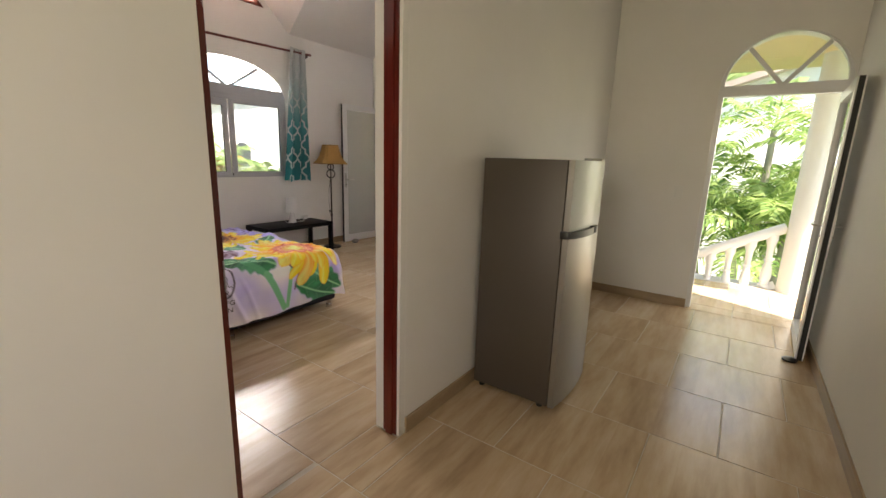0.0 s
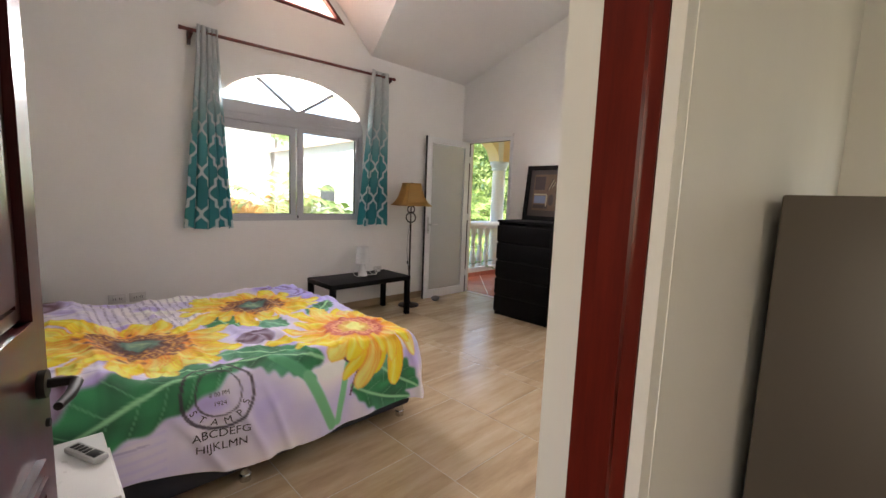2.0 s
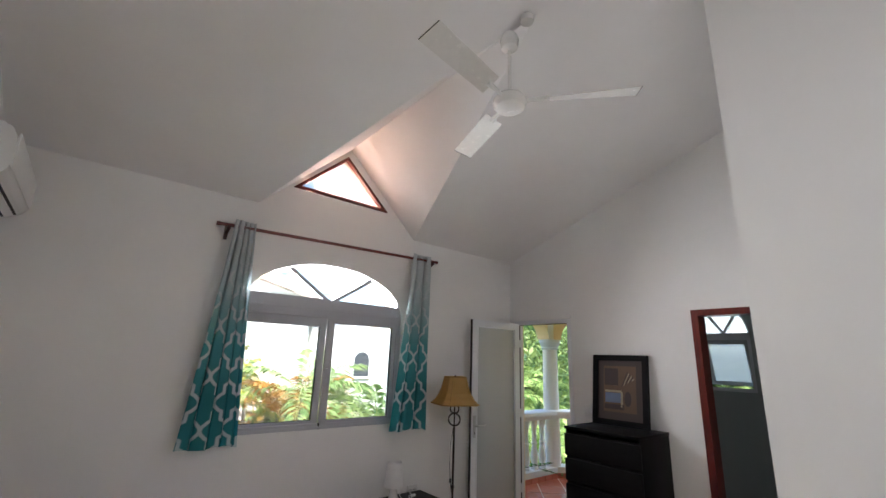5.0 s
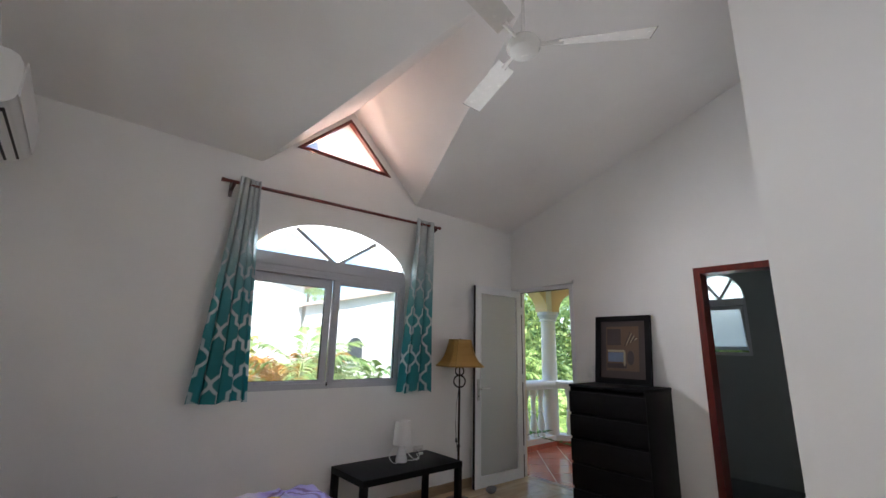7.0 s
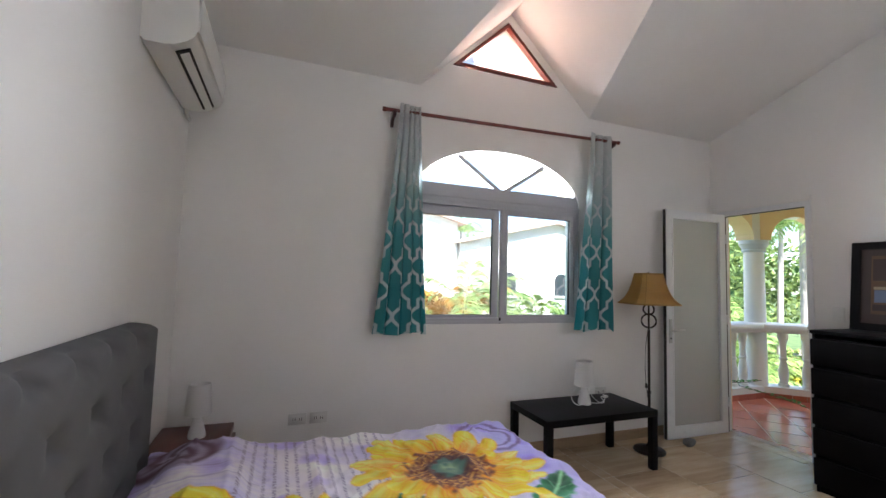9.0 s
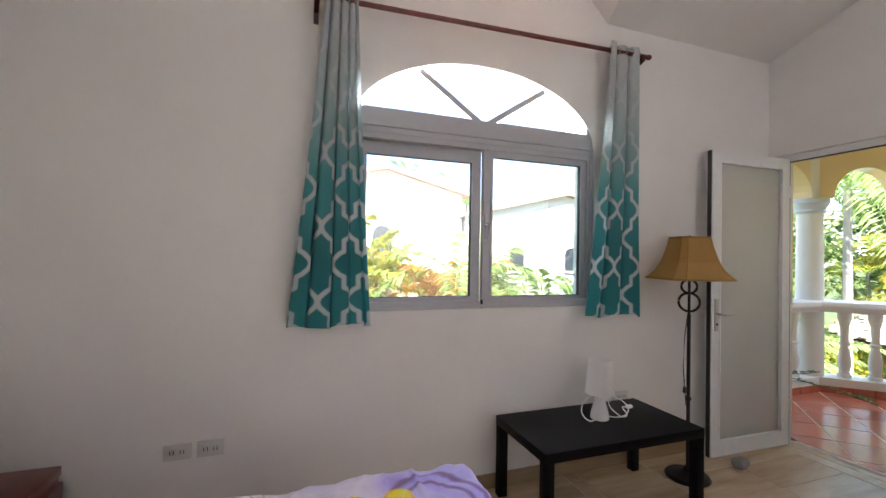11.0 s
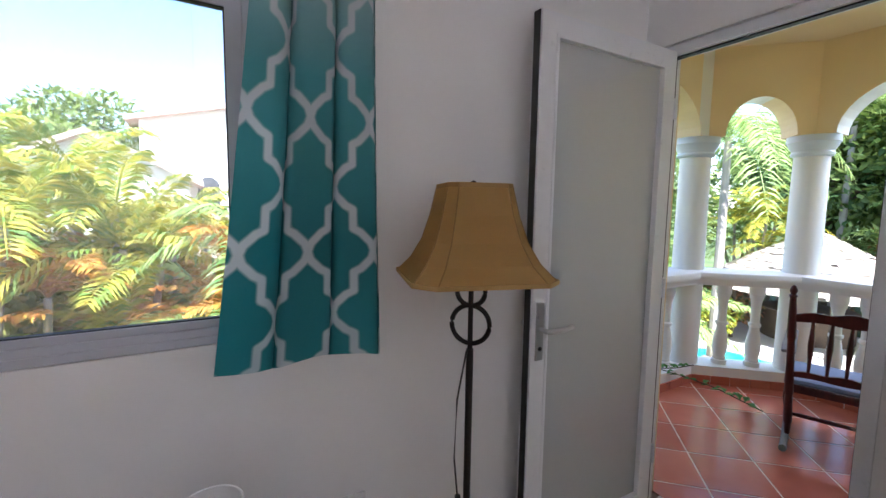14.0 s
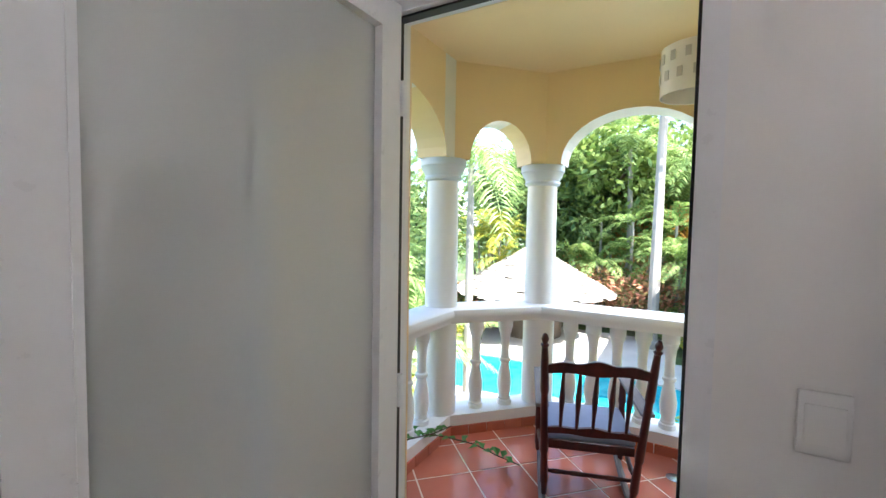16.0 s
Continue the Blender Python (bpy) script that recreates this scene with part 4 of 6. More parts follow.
def duvet():
    W, L = BX1 - BX0, BY1 - BY0
    ds = 0.007
    s1 = np.arange(-0.28, W + 0.42, ds)
    q1 = np.arange(0.0, L + 0.3, ds)
    q, s = np.meshgrid(q1, s1, indexing="ij")
    lift = np.interp(q, (0.0, 0.44, 0.6, 0.9, 1.3, 1.75, 2.2), (0.27, 0.3, 0.34, 0.4, 0.41, 0.37, 0.36)) / 0.42 * (0.97 + 0.03 * np.sin(q * 11))
    s = np.where(s > W, W + (s - W) * lift, s)
    x, y, z = duvet_point(s, q)
    z = np.maximum(z, 0.12)
    # the print lies flat on the cloth
    px, py = BX0 + s, BY0 + q
    n = fuzzy(px, py, 11, 8)
    c = blend(np.broadcast_to(np.array((0.57, 0.53, 0.74)), (*s.shape, 3)).copy(), np.clip(0.5 + n, 0, 1), (0.76, 0.73, 0.9))
    c = blend(c, smooth(1.9, 2.4, py) * smooth(-3.3, -4.1, px) * 0.85, (0.42, 0.4, 0.84))
    c = blend(c, smooth(0.2, 0.6, fuzzy(px, py, 8, 51)) * 0.5, (0.56, 0.52, 0.86))
    c = blend(c, np.clip(fuzzy(px, py, 16, 21) * 2 - 0.35, 0, 1) * smooth(-2.5, -3.0, px) * 0.7, (0.3, 0.2, 0.5))
    wood_l = (np.abs(((px * 7.0) % 1.0) - 0.5) < 0.03) * (py < 1.15)
    c = blend(c, wood_l * 0.35, (0.2, 0.15, 0.2))
    grain = np.clip(np.sin(px * 160 + 4 * fuzzy(px, py, 5, 4)) * 0.5 * (py < 1.2), 0, 1)
    c = blend(c, grain * 0.25, (0.3, 0.24, 0.28))
    writing = ((np.abs(((py * 22) % 1.0) - 0.5) < 0.16) & (np.sin(px * 330 + 9 * np.sin(py * 90)) > -0.15)) * (px < -3.75) * (py < 1.75) * (py > 1.05)
    c = blend(c, writing * 0.6, (0.14, 0.09, 0.16))
    for cx, cy, rr in ((-3.55, 0.72, 0.2), (-4.4, 0.8, 0.2), (-3.05, 0.78, 0.17), (-3.38, 1.72, 0.11)):
        d = np.hypot(px - cx, py - cy)
        sw = 0.5 + 0.5 * np.sin(d * 70 + 3 * np.arctan2(py - cy, px - cx))
        c = blend(c, smooth(rr, rr * 0.8, d) * (0.55 + 0.4 * sw), (0.11, 0.035, 0.07))
    d = np.hypot(px + 4.35, py - 2.3)
    c = blend(c, (smooth(0.02, 0.005, np.abs(d - 0.17)) + smooth(0.015, 0.004, np.abs(d - 0.12))) * 0.7, (0.16, 0.09, 0.2))
    for k, (ax, ay, bx, by, w) in enumerate(((-3.03, 1.54, -2.78, 0.72, 0.115), (-3.05, 1.85, -3.22, 1.45, 0.09), (-3.6, 1.72, -3.95, 1.58, 0.09), (-3.45, 1.95, -3.7, 1.75, 0.09), (-2.95, 2.1, -2.64, 2.5, 0.12),
                                             (-3.62, 2.15, -3.85, 2.42, 0.08), (-2.93, 1.9, -3.05, 1.5, 0.1), (-3.18, 1.2, -3.0, 1.45, 0.07), (-3.05, 2.55, -3.3, 2.7, 0.09), (-2.75, 2.05, -2.58, 2.45, 0.08))):
        c = leaf_print(c, px, py, ax, ay, bx, by, w, 30 + k)
    for ax, ay, bx, by, w, tint in ((-3.0, 1.66, -2.86, 1.82, 0.03, (0.12, 0.36, 0.2)), (-2.88, 1.8, -2.58, 1.93, 0.034, (0.2, 0.46, 0.27)), (-3.0, 2.06, -2.58, 1.97, 0.026, (0.22, 0.5, 0.3)), (-2.92, 2.0, -2.84, 2.1, 0.008, (0.12, 0.03, 0.1)), (-2.84, 2.1, -2.7, 2.05, 0.007, (0.12, 0.03, 0.1))):
        c = stroke(c, px, py, ax, ay, bx, by, w, tint)
    c = sunflower(c, px, py, -4.05, 1.95, 0.47, 5, True, 1.0)
    c = sunflower(c, px, py, -3.55, 1.22, 0.52, 9, True, 1.05)
    c = sunflower(c, px, py, -3.2, 2.24, 0.5, 14, False, 1.05)
    # the round postmark
    d = np.hypot(px + 2.905, py - 1.4)
    for r0 in (0.145, 0.09, 0.138):
        c = blend(c, smooth(0.005, 0.002, np.abs(d - r0)) * 0.9, (0.05, 0.03, 0.05))
    ny, nx = s.shape
    idx = np.arange(ny * nx).reshape(ny, nx)
    faces = np.stack([idx[:-1, :-1], idx[:-1, 1:], idx[1:, 1:], idx[1:, :-1]], -1).reshape(-1, 4)
    me = bpy.data.meshes.new("duvet")
    me.from_pydata(np.stack([x, y, z], -1).reshape(-1, 3), [], faces)
    at = me.attributes.new("print", "FLOAT_COLOR", "POINT")
    grey = c.mean(-1, keepdims=True)
    c = 1.34 * np.clip(grey + (c - grey) * 1.1, 0, 1) ** 1.22
    rgba = np.concatenate([np.clip(c, 0, 0.9).reshape(-1, 3), np.ones((ny * nx, 1))], 1)
    at.data.foreach_set("color", rgba.astype(np.float32).ravel())
    me.materials.append(DUVET)
    me.shade_smooth()
    t = thing("duvet", pose(0, 0, 0), "lilac duvet printed with large yellow sunflowers and green leaves", "duvet")
    ob = new("cover", me)
    ob.parent = t
    return t


def duvet_text(t):
    """The printed letters, set along the hanging side."""
    def word(text, s, q, size, turn=0.0):
        cu = bpy.data.curves.new("letters", "FONT")
        cu.body, cu.size, cu.align_x, cu.resolution_u = text, size, "CENTER", 3
        tmp = new("letters", cu)
        me = bpy.data.meshes.new_from_object(tmp)
        bpy.data.objects.remove(tmp)
        bm = bmesh.new()
        bm.from_mesh(me)
        bmesh.ops.subdivide_edges(bm, edges=[e for e in bm.edges if e.calc_length() > 0.03], cuts=2)
        a = radians(turn)
        for v in bm.verts:
            u, w = v.co.x * math.cos(a) - v.co.y * math.sin(a), v.co.x * math.sin(a) + v.co.y * math.cos(a)
            xx, yy, zz = duvet_point(np.array([s - w]), np.array([q + u]))
            v.co = (xx[0] + 0.004, yy[0], zz[0] + 0.001)
        part("letters", bm, INK, t)
    W = BX1 - BX0
    sc, qc = W + 0.025, 0.74
    word("ABCDEFG", W + 0.205, qc, 0.05)
    word("HIJKLMN", W + 0.262, qc, 0.05)
    for k, ch in enumerate("STAMPS"):
        a = radians(-62 + 24.8 * k)
        word(ch, sc + 0.128 * math.cos(a), qc + 0.128 * math.sin(a), 0.042, math.degrees(a))
    for k, ch in enumerate("TAGS"):
        a = radians(-36 + 24 * k)
        word(ch, sc - 0.098 * math.cos(a), qc + 0.098 * math.sin(a), 0.042, -math.degrees(a))
    word("1924", sc + 0.045, qc, 0.026), word("8 00 PM", sc + 0.005, qc, 0.024)


INK = plain("dark_print_ink", (0.03, 0.015, 0.03), 0.8)
bed()
DV = duvet()
duvet_text(DV)


def coffee_table():
    t = thing("side_table", pose(-5.22, 2.95, 0), "low black-brown wooden table under the window", "table")
    part("tabletop", boxes((0, 0.51, 0, 1.01, 0.4, 0.45), bevel=0.002), BLACKWOOD, t)
    for x in (0, 0.457):
        for y in (0, 0.957):
            part("leg", boxes((x + 0.001, x + 0.052, y + 0.001, y + 0.052, 0, 0.4), bevel=0.002), BLACKWOOD, t)


def table_lamp(m, label):
    t = thing("table_lamp", m, label, "lamp")
    part("base", lathe([(0.0, 0), (0.05, 0), (0.053, 0.006), (0.05, 0.03), (0.034, 0.09), (0.022, 0.14), (0.02, 0.155), (0, 0.155)], 32), CERAMIC, t, "white ceramic base")
    bm = lathe([(0.08, 0.145), (0.064, 0.335)], 40)
    bmesh.ops.delete(bm, geom=[f for f in bm.faces if len(f.verts) > 4], context="FACES_ONLY")
    bmesh.ops.solidify(bm, geom=bm.faces[:], thickness=0.0015)
    part("shade", bm, WHITECLOTH, t, "white fabric shade")
    for z, r in ((0.146, 0.0805), (0.334, 0.0645)):
        part("rim", tube([(r * math.cos(i * math.pi / 16), r * math.sin(i * math.pi / 16), z) for i in range(32)], 0.0022, 6, closed=True), WHITECLOTH, t)
    return t


def floor_lamp():
    t = thing("floor_lamp", pose(-5.008, 4.19, 0), "dark iron floor lamp with a tan fabric shade", "lamp")
    turn = Matrix.Rotation(radians(-17), 4, "Z")
    part("base", lathe([(0, 0), (0.125, 0), (0.13, 0.01), (0.12, 0.022), (0.07, 0.03), (0.03, 0.045), (0.016, 0.07), (0, 0.07)], 40), IRON, t)
    part("pole", tube([(0, 0, 0.06), (0, 0, 0.5), (0, 0, 1.025)], 0.011, 12), IRON, t)
    part("collar", lathe([(0.011, 0.48), (0.017, 0.487), (0.017, 0.5), (0.011, 0.507)], 16), IRON, t)
    for zc, r in ((1.1, 0.058), (1.2, 0.043)):
        part("scroll", tube([(0.75 * r * math.cos(i * math.pi / 16), 0.66 * r * math.cos(i * math.pi / 16), zc + r * math.sin(i * math.pi / 16)) for i in range(32)], 0.0075, 8, closed=True), IRON, t)
    part("stem", tube([(0, 0, 1.02), (0, 0, 1.3)], 0.008, 10), IRON, t)
    part("cord", tube([(0.0, -0.012, 1.02), (0.012, -0.05, 0.88), (0.01, -0.055, 0.7), (0.004, -0.035, 0.55), (0.0, -0.018, 0.45)], 0.003, 6), BLACKPLASTIC, t)
    part("cord_switch", lathe([(0.0, 0.53), (0.012, 0.535), (0.009, 0.57), (0, 0.575)], 10, centre=(0.004, -0.036)), BLACKPLASTIC, t)
    # the bell shade: four broad and four narrow sides
    prof = [(0.234, 1.246), (0.186, 1.294), (0.152, 1.352), (0.127, 1.426), (0.107, 1.512)]
    bm = bmesh.new()
    rings = []
    for r, z in prof:
        c = r * 0.26
        pts = [(r, -r + c), (r, r - c), (r - c, r), (-r + c, r), (-r, r - c), (-r, -r + c), (-r + c, -r), (r - c, -r)]
        rings.append([bm.verts.new((0.86 * a, 0.86 * b, z)) for a, b in pts])
    for a, b in zip(rings, rings[1:]):
        for i in range(8):
            bm.faces.new((a[i], a[(i + 1) % 8], b[(i + 1) % 8], b[i]))
    bmesh.ops.solidify(bm, geom=bm.faces[:], thickness=0.002)
    sh = part("shade", bm, LAMPCLOTH, t, "tan bell-shaped fabric shade", smooth=False)
    sh.matrix_basis = turn
    for r, z, h in ((0.235, 1.243, 0.012), (0.1085, 1.498, 0.016)):
        c = r * 0.26
        pts = [(r, -r + c), (r, r - c), (r - c, r), (-r + c, r), (-r, r - c), (-r, -r + c), (-r + c, -r), (r - c, -r)]
        bm = ring([(0.867 * a, 0.867 * b) for a, b in pts], [(0.853 * a, 0.853 * b) for a, b in pts], h, lambda u, v, w, z=z: (u, v, z + w))
        part("trim", bm, LAMPTRIM, sh, smooth=False)
    for i in range(8):
        pts = []
        for r, z in prof:
            c = r * 0.26
            q = [(r, -r + c), (r, r - c), (r - c, r), (-r + c, r), (-r, r - c), (-r, -r + c), (-r + c, -r), (r - c, -r)][i]
            pts.append((0.862 * q[0], 0.862 * q[1], z))
        part("seam", tube(pts, 0.002, 6), LAMPTRIM, sh)
    part("finial", lathe([(0.006, 1.5), (0.012, 1.512), (0.008, 1.522), (0, 1.526)], 12), IRON, t)
    for a in (0, 1):
        part("spider", tube([(-0.09 * (1 - a), -0.09 * a, 1.505), (0.09 * (1 - a), 0.09 * a, 1.505)], 0.0025, 6), IRON, t)


LAMPTRIM = shade_cloth("brown_lampshade_trim", (0.5, 0.32, 0.11), 0.25)


def chest():
    t = thing("chest_of_drawers", pose(-4.115, 4.765, 0), "tall black-brown chest of drawers beside the bathroom doorway", "chest of drawers")
    w, d, h = 0.7, 0.545, 1.125
    for x0 in (0.0, w - 0.02):
        part("side_panel", boxes((x0, x0 + 0.02, 0.02, d, 0, h - 0.025), bevel=0.001), BLACKWOOD, t)
    part("back_panel", boxes((0.02, w - 0.02, d - 0.01, d, 0, h - 0.025)), BLACKWOOD, t)
    part("plinth", boxes((0.02, w - 0.02, 0.03, d - 0.01, 0.0, 0.05)), BLACKWOOD, t)
    part("top", boxes((-0.003, w + 0.003, -0.002, d + 0.003, h - 0.025, h), bevel=0.002), BLACKWOOD, t)
    n = 5
    for k in range(n):
        z0 = 0.05 + k * (h - 0.09) / n
        z1 = z0 + (h - 0.09) / n - 0.012
        dr = part("drawer", boxes((-0.004, w + 0.004, 0.0, 0.019, z0, z1 - 0.012), bevel=0.002), BLACKWOOD, t)
        part("grip_lip", boxes((0.006, w - 0.006, 0.012, 0.019, z1 - 0.012, z1), bevel=0.001), BLACKWOOD, dr)
    return t


def picture():
    t = thing("framed_picture", pose(-4.095, 5.205, 1.1255, -7, 0, 1.5), "dark framed brown abstract picture leaning on the wall", "picture")
    w, h = 0.555, 0.66
    place = lambda u, v, q: (u, q, v)
    part("frame", ring(rect(0, w, 0, h), rect(0.055, w - 0.055, 0.055, h - 0.055), 0.028, place), BLACKWOOD, t)
    part("mat", prism(rect(0.05, w - 0.05, 0.05, h - 0.05), 0.004, lambda u, v, q: (u, 0.012 + q, v)), PICMAT, t, "dark brown mat")
    part("painting", prism(rect(0.115, w - 0.115, 0.125, h - 0.105), 0.003, lambda u, v, q: (u, 0.008 + q, v)), PICART, t, "brown and ochre abstract painting")
    for name, r, c in (("dark_field", (0.125, 0.265, 0.37, 0.53), PICDARK), ("blue_field", (0.135, 0.3, 0.21, 0.3), PICBLUE), ("pale_band", (0.13, 0.3, 0.305, 0.325), PICPALE), ("brown_band", (0.125, 0.32, 0.15, 0.195), PICDARK), ("pale_stroke", (0.29, 0.31, 0.17, 0.31), PICPALE)):
        part(name, prism(rect(*r), 0.002, lambda u, v, q: (u, 0.0055 + q, v)), c, t)
    for k in range(6):
        a, b = (0.3 + 0.02 * k, 0.36 + 0.012 * k), (0.36 + 0.013 * k, 0.5 - 0.012 * k)
        part("brush_stroke", bar(a, b, 0.006, 0.002, lambda u, v, q: (u, 0.0055 + q, v)), PICPALE if k % 2 else PICDARK, t)
    part("figure", prism([(0.36 + 0.035 * math.cos(i * 0.63), 0.25 + 0.07 * math.sin(i * 0.63)) for i in range(10)], 0.002, lambda u, v, q: (u, 0.005 + q, v)), PICDARK, t)
    part("backing", boxes((0.01, w - 0.01, 0.022, 0.03, 0.01, h - 0.01)), BLACKWOOD, t)


PICMAT = paint("dark_picture_mat", (0.05, 0.028, 0.022), 0.6, 0.2)
PICART = paint("ochre_canvas", (0.14, 0.07, 0.028), 0.5, 0.5, 30)
PICDARK = paint("dark_red_brown_paint", (0.045, 0.015, 0.008), 0.4, 0.6, 25)
PICBLUE = paint("blue_grey_paint", (0.16, 0.2, 0.32), 0.4, 0.5, 25)
PICPALE = paint("pale_paint", (0.42, 0.33, 0.2), 0.4, 0.4, 25)


def nightstand(m, mat, label):
    t = thing("nightstand", m, label, "nightstand")
    part("body", boxes((0.01, 0.41, 0.0, 0.37, 0.02, 0.455), bevel=0.002), mat, t)
    part("top", boxes((0, 0.42, -0.005, 0.375, 0.457, 0.495), bevel=0.004), mat, t)
    for k in range(2):
        d = part("drawer", boxes((0.02, 0.4, 0.371, 0.389, 0.04 + 0.205 * k, 0.235 + 0.205 * k), bevel=0.002), mat, t)
        part("knob", lathe([(0, -0.014), (0.009, -0.014), (0.012, -0.006), (0.006, 0.0)], 12), CHROME, d).matrix_basis = pose(0.21, 0.389, 0.14 + 0.205 * k, 90)
    return t


def remote():
    t = thing("remote_control", pose(-2.72, 0.95, 0.497, 0, 0, 25), "grey remote control lying on the white nightstand", "remote control")
    part("case", boxes((-0.075, 0.075, -0.022, 0.022, 0, 0.018), bevel=0.005), GREYPLASTIC, t)
    part("screen", boxes((0.02, 0.065, -0.015, 0.015, 0.0175, 0.0195), bevel=0.001), BLACKPLASTIC, t)
    for i in range(4):
        part("button", boxes((-0.06 + 0.02 * i, -0.047 + 0.02 * i, -0.012, 0.012, 0.0175, 0.0205), bevel=0.001), BLACKPLASTIC, t)


def air_conditioner():
    t = thing("air_conditioner", pose(-4.27, YS, 2.39), "white wall-mounted split air conditioner above the headboard", "air conditioner")
    prof = [(0.0, 0.0), (0.11, 0.0), (0.185, 0.035), (0.215, 0.075), (0.215, 0.2), (0.2, 0.255), (0.17, 0.285), (0.0, 0.285)]
    bm = bmesh.new()
    n = 16
    va = [bm.verts.new((0, y, z)) for y, z in prof]
    vb = [bm.verts.new((-0.82, y, z)) for y, z in prof]
    bm.faces.new(va), bm.faces.new(vb[::-1])
    for i in range(len(prof)):
        j = (i + 1) % len(prof)
        bm.faces.new((va[i], va[j], vb[j], vb[i]))
    bmesh.ops.bevel(bm, geom=[e for e in bm.edges if e.calc_length() > 0.5], offset=0.012, segments=3, affect="EDGES")
    part("case", bm, PLASTIC, t)
    part("front_panel", boxes((-0.815, -0.006, 0.214, 0.222, 0.078, 0.25), bevel=0.004), PLASTIC, t)
    part("louvre_slot", prism([(0.118, -0.004), (0.176, 0.022), (0.171, 0.032), (0.113, 0.006)], 0.7, lambda u, v, w: (-0.06 - w, u + 0.004, v)), GASKET, t)
    part("louvre", prism([(0.13, -0.004), (0.165, 0.013), (0.163, 0.018), (0.128, 0.001)], 0.68, lambda u, v, w: (-0.07 - w, u + 0.008, v - 0.004)), PLASTIC, t)
    part("drain_pipe", tube([(-0.8, 0.02, 0.005), (-0.86, 0.02, -0.012), (-0.95, 0.015, -0.015)], 0.012, 8), PLASTIC, t)


def ceiling_fan():
    fx, fy, fz = -3.1, 2.885, 3.17
    t = thing("ceiling_fan", pose(fx, fy, fz), "white three-bladed ceiling fan hanging still", "ceiling fan")
    top = slope(fx) - fz
    part("motor", lathe([(0, -0.045), (0.05, -0.043), (0.085, -0.03), (0.1, -0.005), (0.1, 0.02), (0.085, 0.04), (0.04, 0.055), (0.02, 0.075), (0, 0.075)], 36), FANWHITE, t)
    part("downrod", tube([(0, 0, 0.06), (0, 0, top - 0.02)], 0.011, 12), FANWHITE, t)
    part("canopy", lathe([(0.015, top - 0.12), (0.05, top - 0.1), (0.058, top - 0.04), (0.045, top - 0.005), (0, top - 0.005)], 24), FANWHITE, t)
    part("hook_box", lathe([(0.04, top + 0.0), (0.045, top + 0.03), (0.03, top + 0.05), (0, top + 0.05)], 16, centre=(0.14, 0.0)), FANWHITE, t)
    for a in (39, 161, 280):
        m = pose(0, 0, 0.0, 0, 0, a)
        bm = bmesh.new()
        n = 10
        rows = []
        for i in range(n + 1):
            u = i / n
            r = 0.2 + 0.52 * u
            w0, w1 = -0.055 - 0.012 * u, 0.055 + 0.012 * u
            tw = 0.028 - 0.012 * u
            rows.append([bm.verts.new(m @ Vector((r, w, 0.012 + tw * (w / 0.06) + q))) for q in (0.0, 0.003) for w in (w0, w0 / 3, w1 / 3, w1)])
        for p, q in zip(rows, rows[1:]):
            for k in (0, 1, 2, 4, 5, 6):
                bm.faces.new((p[k], p[k + 1], q[k + 1], q[k]))
            bm.faces.new((p[0], q[0], q[4], p[4])), bm.faces.new((p[3], p[7], q[7], q[3]))
        for rr in (rows[0], rows[-1]):
            for k in range(3):
                bm.faces.new((rr[k], rr[k + 1], rr[k + 5], rr[k + 4]))
        b = part("blade", bm, FANWHITE, t)
        part("blade_iron", tube([m @ Vector((0.085, 0, 0.012)), m @ Vector((0.14, 0, 0.014)), m @ Vector((0.23, 0, 0.017))], 0.013, 8, radii=[0.014, 0.011, 0.018]), FANWHITE, b)
        part("tip", tube([m @ Vector((0.722, -0.066, -0.004)), m @ Vector((0.722, 0.066, 0.03))], 0.003, 6), IRON, b, "worn dark blade tip")


def trellis_distance(u, v, w, h):
    """Distance to a stepped ogee trellis with cells w wide and h high."""
    a = np.abs((u / w + 0.5) % 1.0 - 0.5) * w
    b = np.abs((v / h + 0.5) % 1.0 - 0.5) * h
    step = [(0, 0), (0.07, 0.13), (0.32, 0.29), (0.5, 0.35), (0.5, 0.65), (0.68, 0.71), (0.93, 0.87), (1, 1)]
    best = np.full(u.shape, 9.0)
    for (a0, b0), (a1, b1) in zip(step, step[1:]):
        px, py = a0 * w / 2, b0 * h / 2
        dx, dy = (a1 - a0) * w / 2, (b1 - b0) * h / 2
        k = np.clip(((a - px) * dx + (b - py) * dy) / (dx * dx + dy * dy), 0, 1)
        best = np.minimum(best, np.hypot(a - px - k * dx, b - py - k * dy))
    return best


